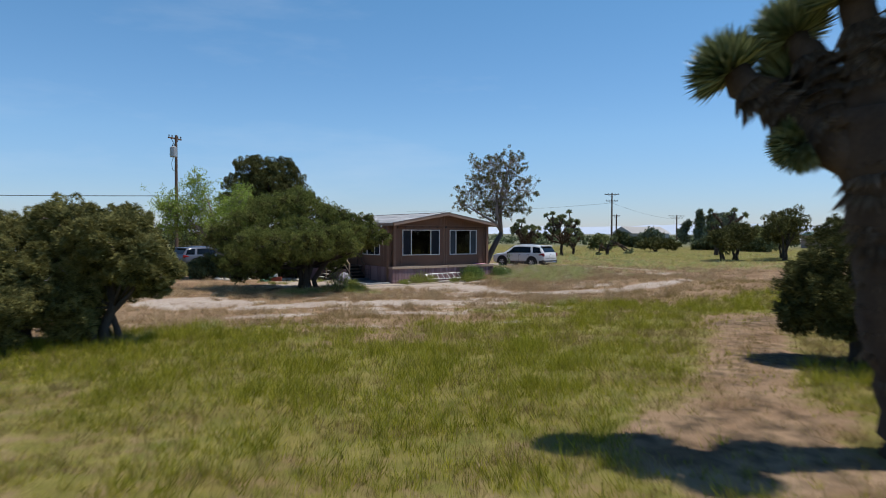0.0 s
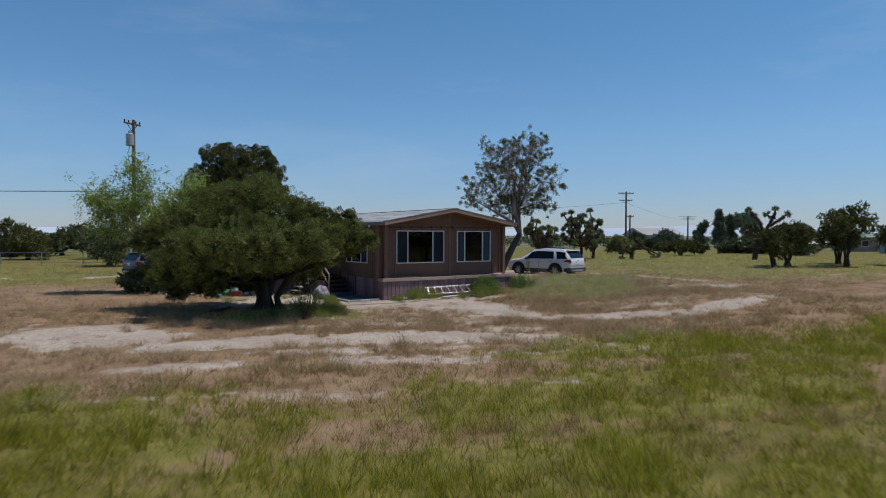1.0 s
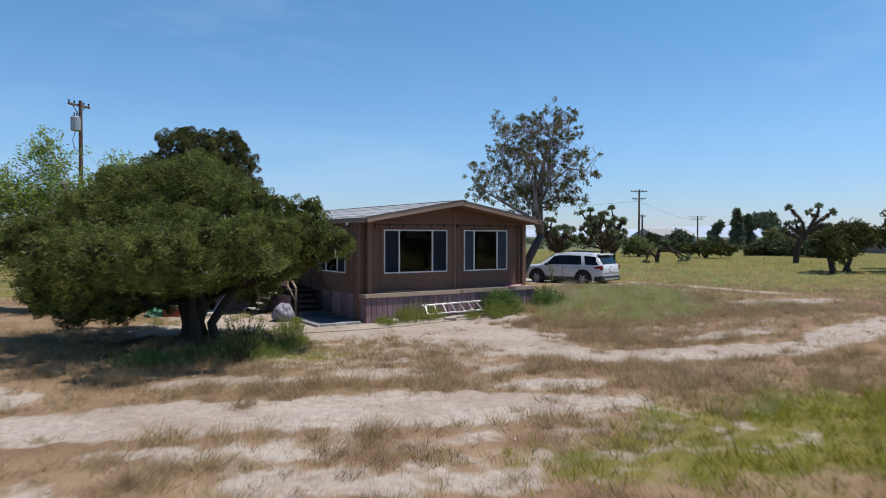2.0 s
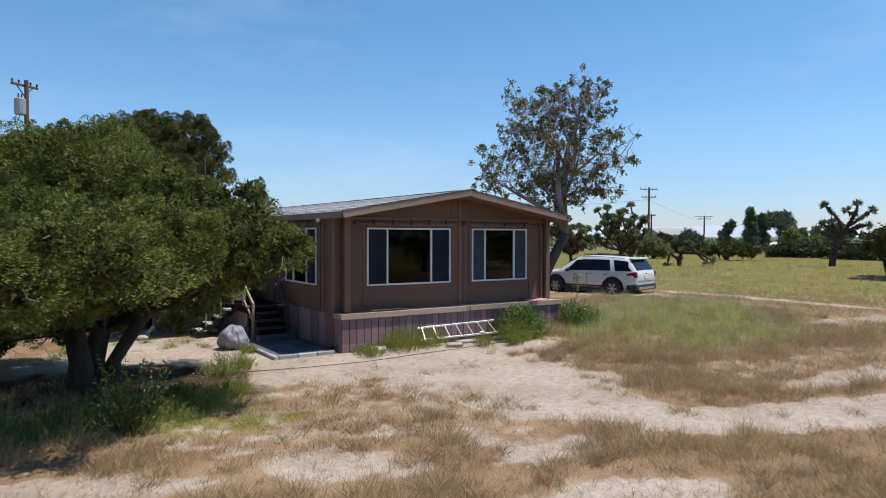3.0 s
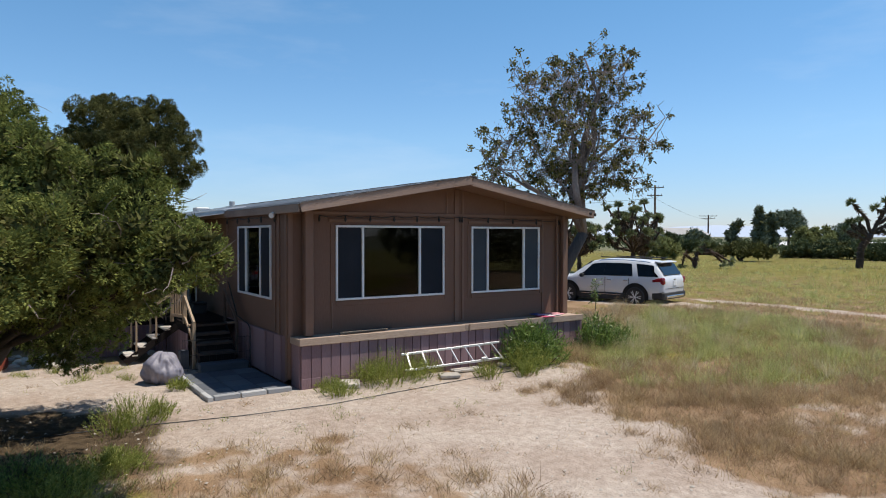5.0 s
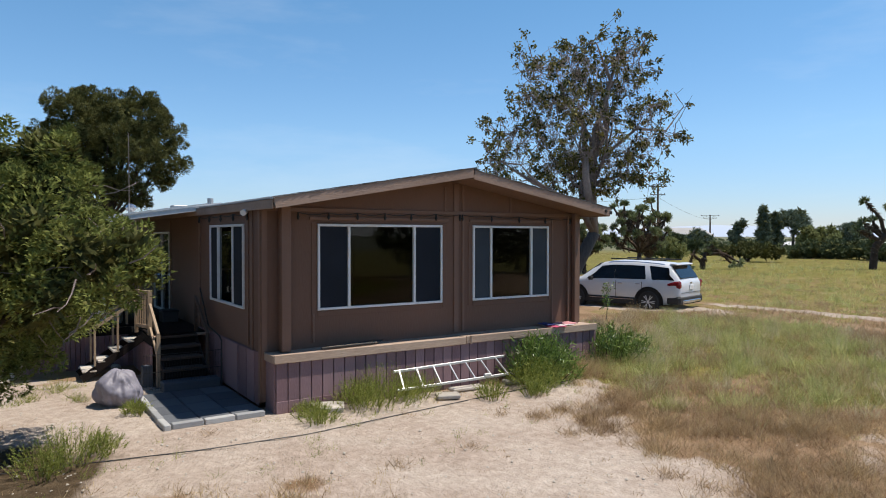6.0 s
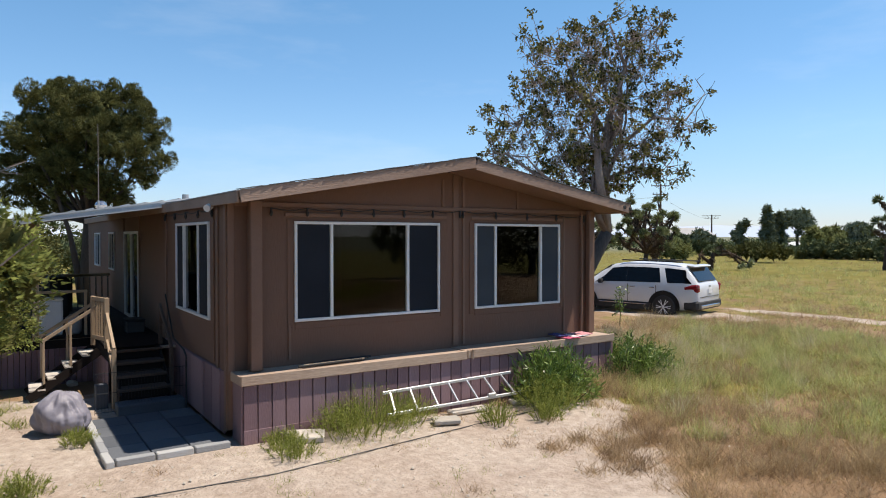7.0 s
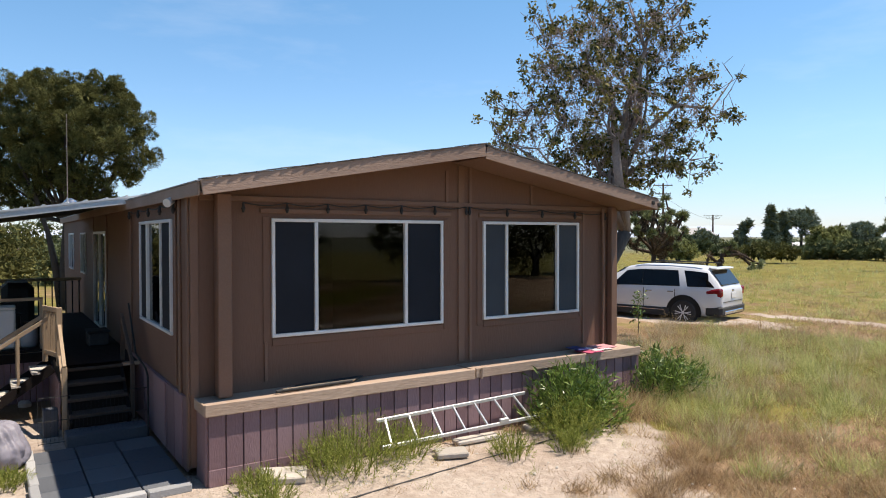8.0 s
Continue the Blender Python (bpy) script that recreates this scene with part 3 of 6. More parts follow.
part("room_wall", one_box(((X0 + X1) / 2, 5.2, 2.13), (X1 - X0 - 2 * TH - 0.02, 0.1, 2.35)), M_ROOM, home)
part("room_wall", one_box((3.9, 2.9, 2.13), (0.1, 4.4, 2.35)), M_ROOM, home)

# roof: two decks, shingle courses on each, fascia and gutter
RY0, RY1 = -0.34, Y1 + 0.3
for side in (-1, 1):
    ex = X0 - 0.06 if side < 0 else X1 + 0.09
    run = abs(RIDGE_X - ex)
    tilt = math.degrees(math.atan(PITCH))
    zc = EAVE_Z + 0.02 + PITCH * (run / 2 - 0.1)
    deck = part("roof_slope", one_box(((ex + RIDGE_X) / 2, (RY0 + RY1) / 2, zc + 0.03), (run / math.cos(math.atan(PITCH)), RY1 - RY0, 0.05), ry=tilt * side), M_TRIM, home)
    courses = 13
    for i in range(courses):
        f = (i + 0.5) / courses
        x = ex + (RIDGE_X - ex) * f - 0.02 * side * -1
        z = EAVE_Z + 0.02 + PITCH * (run * f - 0.1) + 0.068
        for j in range(2):
            ya, yb = (RY0 - 0.015, 8.0) if j == 0 else (8.01, RY1 + 0.02)
            part("shingle_course", one_box((x, (ya + yb) / 2, z + 0.004 * ((i * 7 + j * 3) % 3)), (run / courses / math.cos(math.atan(PITCH)) + 0.05, yb - ya, 0.014), ry=(tilt - 2.2) * side), M_SHINGLE, deck)
    bm = bmesh.new()
    beam(bm, (ex, RY0 - 0.03, EAVE_Z + 0.0), (RIDGE_X - 0.004 * -side, RY0 - 0.03, EAVE_Z + 0.0 + PITCH * run), 0.035, 0.17)
    part("rake_fascia", bm, M_FASCIA, home, "sun-bleached brown rake board")
    bm = bmesh.new()
    beam(bm, (ex - 0.02 * -side, RY0, EAVE_Z - 0.01), (ex - 0.02 * -side, RY1, EAVE_Z - 0.01), 0.03, 0.15)
    part("eave_fascia", bm, M_FASCIA, home)
    bm = bmesh.new()
    xs, xe = (ex, RIDGE_X) if side < 0 else (RIDGE_X, ex)
    beam(bm, (xs, (RY0 + Y0) / 2, EAVE_Z - 0.055 + (0 if side < 0 else PITCH * run)), (xe, (RY0 + Y0) / 2, EAVE_Z - 0.055 + (PITCH * run if side < 0 else 0)), Y0 - RY0 - 0.03, 0.02, 0)
    part("soffit", bm, M_TRIM, home)
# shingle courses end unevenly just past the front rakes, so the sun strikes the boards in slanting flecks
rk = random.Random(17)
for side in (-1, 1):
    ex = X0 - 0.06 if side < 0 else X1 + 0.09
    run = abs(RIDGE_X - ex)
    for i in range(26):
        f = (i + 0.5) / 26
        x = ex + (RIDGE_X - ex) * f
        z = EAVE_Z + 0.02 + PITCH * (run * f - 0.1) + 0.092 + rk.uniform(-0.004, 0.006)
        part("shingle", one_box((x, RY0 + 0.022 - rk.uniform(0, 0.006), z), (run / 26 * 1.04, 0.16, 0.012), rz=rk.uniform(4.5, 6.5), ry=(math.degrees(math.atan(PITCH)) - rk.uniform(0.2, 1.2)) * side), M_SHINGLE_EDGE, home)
ridge_z = EAVE_Z + 0.02 + PITCH * (3.78 - 0.1) + 0.075
for i in range(24):
    y = RY0 - 0.04 + i * (RY1 - RY0) / 24
    bm = bmesh.new()
    for sd in (-1, 1):
        box(bm, (RIDGE_X + 0.07 * sd, y + 0.4, ridge_z + 0.022 + 0.006 * (i % 2) - 0.012), (0.15, (RY1 - RY0) / 24 + 0.05, 0.014), ry=10 * sd)
    part("ridge_cap", bm, M_SHINGLE_EDGE, home)
part("roof_vent", tube(bmesh.new(), [(1.1, 8.2, 3.6), (1.1, 8.2, 3.92)], [0.08, 0.08], 10), M_GREY, home, "round galvanised roof vent")
part("roof_vent", one_box((0.9, 11.0, 3.76), (0.45, 0.45, 0.14), bevel=0.03), M_GREY, home)

# trims and batten strips on the front wall
for x, z0, z1, w in ((X0 + 0.05, 0.12, 3.38, 0.1), (X1 - 0.05, 0.98, 3.38, 0.1), (3.86, 1.0, 3.95, 0.11), (4.03, 1.0, 3.95, 0.05), (3.60, 3.40, 3.86, 0.045), (5.25, 3.40, 3.74, 0.045), (0.84, 1.05, 1.55, 0.04), (6.42, 1.05, 3.3, 0.04)):
    part("batten", one_box((x, Y0 - 0.013, (z0 + z1) / 2), (w, 0.024, z1 - z0), bevel=0.005), M_TRIM, home)
part("batten", one_box(((X0 + X1) / 2, Y0 - 0.015, 3.36), (X1 - X0 - 0.22, 0.028, 0.07), bevel=0.006), M_TRIM, home)
part("batten", one_box((3.53 / 2 + 0.46, Y0 - 0.014, 3.215), (2.9, 0.026, 0.06), bevel=0.006), M_TRIM, home)
part("batten", one_box((5.29, Y0 - 0.014, 3.215), (2.2, 0.026, 0.06), bevel=0.006), M_TRIM, home)
for y, w, z0 in ((Y0 + 0.05, 0.10, 0.10), (1.12, 0.04, 1.0), (4.5, 0.10, 0.1), (7.4, 0.09, 0.92), (9.6, 0.09, 0.92), (0.92, 0.1, 0.10)):
    part("batten", one_box((X0 - 0.013, y, (z0 + 3.36) / 2), (0.024, w, 3.36 - z0), bevel=0.005), M_TRIM, home)
# posts that carry the overhang, standing on the ledge
for x, y, w in ((0.27, 0.30, 0.17), (7.05, 0.39, 0.11)):
    part("porch_post", one_box((x, y, (0.965 + 3.40) / 2), (w, w, 3.40 - 0.965), bevel=0.012), M_TRIM, home)


def window_front(x0, x1, z0, z1, splits, y, plane="y", screen=M_SCREEN):
    """A slider: white frame, one wide fixed pane between two screened ones."""
    w, h = x1 - x0, z1 - z0

    def pt(a, d, z):
        return (x0 + a, y + d, z0 + z) if plane == "y" else (y + d, x0 + a, z0 + z)

    def sz(a, d, z):
        return (a, d, z) if plane == "y" else (d, a, z)

    fb = bmesh.new()
    fw = 0.045
    box(fb, pt(w / 2, 0.0, h - fw / 2), sz(w, 0.07, fw), bevel=0.006)
    box(fb, pt(w / 2, 0.0, fw / 2), sz(w, 0.07, fw), bevel=0.006)
    box(fb, pt(fw / 2, 0.0, h / 2), sz(fw, 0.07, h - 2 * fw), bevel=0.006)
    box(fb, pt(w - fw / 2, 0.0, h / 2), sz(fw, 0.07, h - 2 * fw), bevel=0.006)
    win = part("window", fb, M_FRAME, home, "white framed sliding window with dark panes")
    cuts = [0.0, *[s * w for s in splits], w]
    for s in splits:
        part("mullion", one_box(pt(s * w, -0.005, h / 2), sz(0.05, 0.055, h - 2 * fw), bevel=0.006), M_FRAME, win)
    for i, (a, b) in enumerate(zip(cuts, cuts[1:])):
        a, b = a + 0.03, b - 0.03
        pane = part("pane", one_box(pt((a + b) / 2, 0.012, h / 2), sz(b - a, 0.006, h - 2 * fw)), M_GLASS, win)
        pane.visible_shadow = False
        if i != 1:
            part("screen", one_box(pt((a + b) / 2, -0.004, h / 2), sz(b - a, 0.004, h - 2 * fw)), screen, win, "blue-grey insect screen")
            part("sash", one_box(pt((a + b) / 2, 0.02, fw + 0.02), sz(b - a, 0.03, 0.04)), M_FRAME, win)
    return win


for (a, b, splits), screen_m in zip(FRONT_WINS, (M_SCREEN, M_SCREEN_PALE)):
    window_front(a, b, WIN_Z0, WIN_Z1, splits, Y0 + 0.0, screen=screen_m)
    # flat casing boards round the opening
    for c, sz_ in (((a - 0.065, 2.33), (0.09, 1.62)), ((b + 0.065, 2.33), (0.09, 1.62)), (((a + b) / 2, WIN_Z0 - 0.065), (b - a - 0.02, 0.09))):
        part("casing", one_box((c[0], Y0 - 0.006, c[1]), (sz_[0], 0.016, sz_[1]), bevel=0.004), M_WALL, home)
window_front(SIDE_WINS[0][0], SIDE_WINS[0][1], WIN_Z0, WIN_Z1, (0.30, 0.74), X0, "x")
for a, b in SIDE_WINS[1:]:
    window_front(a, b, 1.95, 3.0, (0.5,), X0, "x")
bm = bmesh.new()
for yy in (DOOR[0] + 0.03, DOOR[1] - 0.03, 8.5):
    box(bm, (X0, yy, 1.96), (0.07, 0.06, 2.08), bevel=0.005)
box(bm, (X0, 8.5, 2.98), (0.07, 2.0, 0.06), bevel=0.005)
box(bm, (X0, 8.5, 0.945), (0.07, 2.0, 0.05), bevel=0.005)
door = part("sliding_door", bm, M_FRAME, home, "white framed glass patio slider")
for yy in (8.02, 8.98):
    p = part("pane", one_box((X0 + 0.01, yy, 1.96), (0.006, 0.9, 1.98)), M_GLASS, door)
    p.visible_shadow = False

# ledge on top of the bumped-out skirting
bm = one_box((1.86, 0.225, 0.925), (3.80, 0.51, 0.05), bevel=0.008)
box(bm, (1.86, -0.035, 0.90), (3.80, 0.035, 0.145), bevel=0.008)
part("ledge", bm, M_LEDGE, home, "weathered tan wooden ledge")
bm = one_box((5.535, 0.225, 0.935), (3.53, 0.51, 0.05), bevel=0.008)
box(bm, (5.535, -0.035, 0.912), (3.53, 0.035, 0.145), bevel=0.008)
part("ledge", bm, M_LEDGE, home, "weathered tan wooden ledge")
part("ledge_end", one_box((-0.03, 0.225, 0.895), (0.03, 0.50, 0.13), bevel=0.006), M_LEDGE, home)

# skirting boards
skirt = part("skirting", one_box((3.63, 0.06, 0.42), (7.22, 0.05, 0.82)), M_SKIRT, home, "mauve painted plywood skirting")
bw = 0.2032
for i in range(36):
    ln = 0.86 if i % 7 else 0.74
    part("skirt_board", one_box((0.005 + bw * (i + 0.5), 0.015, 0.84 - ln / 2), (bw - 0.016, 0.028, ln), bevel=0.004), M_SKIRT, skirt)
    if i < 12:
        part("skirt_board", one_box((0.005 + bw * (i + 0.5), 0.012, 0.10), (bw - 0.010, 0.034, 0.20), bevel=0.004), M_SKIRT, skirt)
part("skirt_end", one_box((0.0, 0.25, 0.42), (0.03, 0.42, 0.84), bevel=0.004), M_SKIRT, home)
part("skirt_end", one_box((7.24, 0.25, 0.42), (0.03, 0.42, 0.84), bevel=0.004), M_SKIRT, home)
side_skirt = part("side_skirting", one_box((X0 - 0.012, 2.5, 0.50), (0.022, 3.9, 0.90), bevel=0.004), M_SKIRT, home)
for i in range(9):
    part("skirt_board", one_box((X0 - 0.03, 0.95 + 0.42 * i, 0.50), (0.018, 0.40, 0.88), bevel=0.004), M_SKIRT, side_skirt)
part("crawlspace_door", one_box((X0 - 0.05, 2.0, 0.52), (0.03, 0.75, 0.86), bevel=0.01), M_SKIRT, home, "small mauve hatch in the skirting")

# string lights, lamps and downpipe under the eaves
rngl = np.random.default_rng(11)


def string_lights(p0, p1, n, off):
    p0, p1 = Vector(p0), Vector(p1)
    st = thing("string_lights", "dark cable with small hanging bulbs under the eave", "string lights", (0, 0, 0), group="eave lights")
    pts = []
    for i in range(n * 6 + 1):
        f = i / (n * 6)
        pts.append(p0.lerp(p1, f) + Vector((0, 0, -0.035 * math.sin(math.pi * ((f * n) % 1.0)))))
    part("cable", tube(bmesh.new(), pts, [0.008] * len(pts), 5), M_BLACK, st)
    for i in range(n + 1):
        b = p0.lerp(p1, i / n)
        bm = tube(bmesh.new(), [b + off * 0.3, b + off * 0.3 + Vector((0, 0, -0.05)), b + off * 0.3 + Vector((0, 0, -0.075)), b + off * 0.3 + Vector((0, 0, -0.125))], [0.014, 0.018, 0.028, 0.012], 8)
        part("bulb", bm, M_BLACK, st, "small dark bulb")
    return st


string_lights((0.55, Y0 - 0.05, 3.31), (3.92, Y0 - 0.05, 3.33), 6, Vector((0, -0.05, 0)))
string_lights((3.98, Y0 - 0.05, 3.33), (6.9, Y0 - 0.05, 3.29), 4, Vector((0, -0.05, 0)))
string_lights((X0 - 0.05, 1.0, 3.30), (X0 - 0.05, 4.3, 3.30), 4, Vector((-0.05, 0, 0)))
lamp = thing("security_lamp", "small white security lamp under the eave corner", "lamp", (X0 - 0.05, 1.05, 3.36))
part("bracket", one_box((0, 0, 0.0), (0.08, 0.06, 0.05), bevel=0.01), M_BLACK, lamp)
part("head", tube(bmesh.new(), [(-0.02, -0.02, -0.02), (-0.1, -0.10, -0.06)], [0.045, 0.055], 10), M_WHITE, lamp)
part("downpipe", tube(bmesh.new(), [(6.86, 0.42, 3.36), (6.86, 0.40, 2.3), (6.86, 0.42, 1.0)], [0.025] * 3, 8), M_TRIM, home)
pv = thing("deck_floodlight", "small dark floodlights on the roof corner", "lamp", (7.2, -0.36, 3.45), group="")
part("head", one_box((0, 0, 0), (0.10, 0.08, 0.08), bevel=0.02), M_BLACK, pv)
part("head", one_box((0.15, 0, -0.03), (0.10, 0.08, 0.08), bevel=0.02), M_BLACK, pv)

# what lies on the ledge
towel = thing("folded_towel", "crumpled pink and white towel on the ledge", "towel", (6.35, 0.12, 0.965))
rt = random.Random(5)
for i, (dx, wx, mcol) in enumerate(((-0.18, 0.35, (0.55, 0.10, 0.18)), (0.05, 0.42, (0.70, 0.62, 0.60)), (0.22, 0.40, (0.62, 0.28, 0.30)), (-0.30, 0.22, (0.05, 0.06, 0.20)))):
    tm = mat("towel_cloth", tuple(c * 0.85 for c in mcol), mcol, 8, 0.95, 0.4, 60)
    bm = bmesh.new()
    bmesh.ops.create_grid(bm, x_segments=10, y_segments=8, size=0.5)
    for v in bm.verts:
        v.co = Vector((dx + v.co.x * wx, 0.05 * i - 0.05 + v.co.y * 0.32, 0.035 + 0.012 * i + 0.025 * noise.noise(Vector((v.co.x * 6, v.co.y * 6, i)))))
    bmesh.ops.solidify(bm, geom=bm.faces[:], thickness=0.015)
    part("fold", bm, tm, towel, smooth=True)
sticks = thing("bundle_of_poles", "dark poles and a pale stick lying on the ledge", "poles", (1.4, 0.2, 0.965))
for i in range(5):
    y = -0.09 + 0.045 * i
    part("pole", tube(bmesh.new(), [(-0.55 + 0.1 * i, y, 0.022), (0.5 + 0.06 * i, y + 0.05, 0.024)], [0.018, 0.016], 7), M_WOOD if i == 1 else M_BLACK, sticks)
hook = thing("garden_faucet", "small tap on the joint of the ledge", "faucet", (3.86, -0.075, 0.93))
part("body", tube(bmesh.new(), [(0, 0, 0.06), (0, 0, -0.1)], [0.018, 0.014], 7), M_LEDGE, hook)
part("handle", one_box((0, -0.03, 0.06), (0.09, 0.02, 0.02), bevel=0.005), M_LEDGE, hook)

# ---- pad, steps, deck and patio cover ----
pad = thing("concrete_pad", "grey concrete slabs forming a pad before the steps", "patio", (0, 0, 0))
for i in range(3):
    for j in range(4):
        part("slab", one_box((-1.40 + 0.49 * i + 0.01, 0.42 + 0.55 * j, 0.035), (0.475, 0.535, 0.07), bevel=0.008), M_CONCRETE_SHADE, pad)
for i in range(3):
    part("border_block", one_box((-1.36 + 0.48 * i, 0.07, 0.04), (0.46, 0.12, 0.09), rz=rt.uniform(-2, 2), bevel=0.01), M_BLOCK, pad)
for j in range(5):
    part("border_block", one_box((-1.67, 0.22 + 0.50 * j, 0.04), (0.10, 0.47, 0.09), rz=rt.uniform(-2, 2), bevel=0.01), M_BLOCK, pad)

part("platform", one_box((-0.72, 2.63, 0.10), (1.02, 0.36, 0.20), bevel=0.012), M_CONCRETE_SHADE, pad, "concrete step block before the stairs")

steps = thing("porch_steps", "dark wooden steps up to the covered deck", "steps", (0, 0, 0))
for i in range(4):
    z = 0.38 + 0.18 * i
    y = 2.84 + 0.25 * i
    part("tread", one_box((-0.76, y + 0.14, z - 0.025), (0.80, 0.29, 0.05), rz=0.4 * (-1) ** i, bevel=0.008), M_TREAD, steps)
    # open gaps between the treads, closed with shade-dark boards
    part("gap_shade_board", one_box((-0.76, y + 0.045, z - 0.125), (0.76, 0.02, 0.13)), M_DECK_SHADE, steps)
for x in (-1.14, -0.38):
    part("stringer", beam(bmesh.new(), (x, 2.86, 0.20), (x, 3.70, 0.82), 0.04, 0.22), M_DECK_SHADE, steps)

rail = thing("stair_railing", "tan wooden stair railing with upright balusters", "railing", (0, 0, 0), group="deck railings")
part("handrail", beam(bmesh.new(), (-1.19, 3.16, 1.00), (-1.19, 4.02, 1.52), 0.05, 0.08), M_WOOD, rail)
part("handrail", beam(bmesh.new(), (-1.19, 3.20, 0.56), (-1.19, 4.02, 1.05), 0.04, 0.07), M_WOOD, rail)
part("post", one_box((-1.19, 3.18, 0.51), (0.07, 0.07, 1.00), bevel=0.006), M_WOOD, rail)
part("post", one_box((-1.19, 4.02, 1.35), (0.08, 0.08, 0.90), bevel=0.006), M_WOOD, rail)
part("post", one_box((-1.35, 4.60, 1.35), (0.07, 0.07, 0.90), bevel=0.006), M_WOOD, rail)
for z in (1.06, 1.76):
    part("crosspiece", beam(bmesh.new(), (-1.20, 4.05, z), (-1.345, 4.58, z), 0.04, 0.07), M_WOOD, rail)
for i in range(5):
    f = (i + 0.6) / 5.2
    part("baluster", one_box((-1.20 - 0.145 * f, 4.05 + 0.53 * f, 1.41), (0.03, 0.03, 0.70)), M_WOOD, rail)

wall_rail = thing("wall_handrail", "dark brown wooden handrail along the wall by the steps", "railing", (0, 0, 0), group="deck railings")
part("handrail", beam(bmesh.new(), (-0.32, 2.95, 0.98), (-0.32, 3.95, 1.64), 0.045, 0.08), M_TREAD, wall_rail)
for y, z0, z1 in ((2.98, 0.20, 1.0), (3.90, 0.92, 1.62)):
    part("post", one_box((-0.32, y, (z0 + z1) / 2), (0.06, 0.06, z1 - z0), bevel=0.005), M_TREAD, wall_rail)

# boards, rims and piers carry the covered deck's shade in their colour
deck = thing("wooden_deck", "boarded deck along the side of the home, coloured dark for its shade", "deck", (0, 0, 0))
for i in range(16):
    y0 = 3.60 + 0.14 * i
    part("deck_board", one_box((-0.645, y0 + 0.07, 0.90), (1.09, 0.132, 0.04), bevel=0.004), M_LEDGE if i == 0 else M_DECK_SHADE, deck)
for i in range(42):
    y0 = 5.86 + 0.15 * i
    part("deck_board", one_box((-1.72, y0 + 0.07, 0.90), (3.24, 0.142, 0.04), bevel=0.004), M_DECK_SHADE, deck)
part("rim", one_box((-3.35, 9.0, 0.80), (0.04, 6.3, 0.16)), M_DECK_SHADE, deck)
part("rim", one_box((-2.30, 5.85, 0.79), (2.10, 0.04, 0.16)), M_DECK_SHADE, deck)
part("rim", one_box((-1.19, 4.75, 0.79), (0.04, 2.2, 0.16)), M_DECK_SHADE, deck)
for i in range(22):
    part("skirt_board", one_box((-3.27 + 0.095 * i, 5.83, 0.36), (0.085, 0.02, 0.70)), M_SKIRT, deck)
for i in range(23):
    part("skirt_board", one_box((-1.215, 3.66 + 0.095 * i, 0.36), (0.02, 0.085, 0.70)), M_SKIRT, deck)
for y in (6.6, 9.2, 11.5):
    part("pier", one_box((-3.25, y, 0.36), (0.10, 0.10, 0.72)), M_DECK_SHADE, deck)

cover_roof = thing("patio_cover", "pale sheet metal patio cover on brown posts", "patio roof", (0, 0, 0))
# the sheet's unseen left reach and the lining are added to darken the deck
part("sheet", beam(bmesh.new(), (-3.55, 8.2, 3.035), (0.35, 8.2, 3.62), 7.6, 0.03, 0), M_METAL_ROOF, cover_roof)
part("shade_lining", beam(bmesh.new(), (-3.50, 8.2, 3.0), (-0.10, 8.2, 3.51), 7.5, 0.02, 0), M_DECK_SHADE, cover_roof, "added dark lining that keeps light off the deck")
for i in range(13):
    x = -3.45 + 0.3 * i
    part("rib", beam(bmesh.new(), (x, 4.42, 3.245 + 0.15 * (x + 2.3)), (x, 11.98, 3.245 + 0.15 * (x + 2.3)), 0.03, 0.03, 0), M_METAL_ROOF, cover_roof)
part("beam", beam(bmesh.new(), (-3.50, 4.44, 2.985), (-0.12, 4.44, 3.49), 0.05, 0.10), M_METAL_ROOF, cover_roof)
part("beam", beam(bmesh.new(), (-2.20, 4.5, 3.12), (-2.20, 11.9, 3.12), 0.06, 0.14), M_TRIM, cover_roof)
for y in (5.67, 8.4, 11.6):
    part("post", one_box((-2.20, y, 1.985), (0.11, 0.11, 2.13), bevel=0.006), M_WOOD, cover_roof)

rail2 = thing("deck_railing", "tan wooden railing across the front of the deck", "railing", (0, 0, 0), group="deck railings")
part("handrail", beam(bmesh.new(), (-2.14, 5.95, 1.80), (-1.30, 5.95, 1.80), 0.08, 0.05), M_WOOD, rail2)
part("post", one_box((-1.33, 5.95, 1.35), (0.05, 0.05, 0.86), bevel=0.005), M_WOOD, rail2)
part("handrail", beam(bmesh.new(), (-3.30, 8.2, 1.82), (-3.30, 11.8, 1.82), 0.08, 0.05), M_WOOD, rail2)
for i in range(10):
    part("baluster", one_box((-3.30, 8.3 + 0.36 * i, 1.36), (0.03, 0.03, 0.88)), M_WOOD, rail2)

rail3 = thing("deck_railing", "dark railing across the far end of the deck", "railing", (0, 0, 0), group="deck railings")
part("handrail", beam(bmesh.new(), (-3.30, 11.75, 1.82), (-0.15, 11.75, 1.82), 0.05, 0.08), M_WOOD, rail3)
for i in range(21):
    part("baluster", one_box((-3.2 + 0.15 * i, 11.75, 1.36), (0.03, 0.03, 0.88)), M_DARKMETAL, rail3)

steps2 = thing("side_steps", "narrow open steps with sunlit pale treads", "steps", (0, 0, 0))
for i in range(4):
    part("tread", one_box((-1.42 - 0.27 * i, 4.80, 0.74 - 0.18 * i), (0.26, 0.72, 0.04), rz=rt.uniform(-1.5, 1.5), bevel=0.006), M_STONE, steps2)
for y in (4.46, 5.14):
    part("stringer", beam(bmesh.new(), (-1.26, y, 0.80), (-2.38, y, 0.05), 0.04, 0.15), M_DECK_SHADE, steps2)
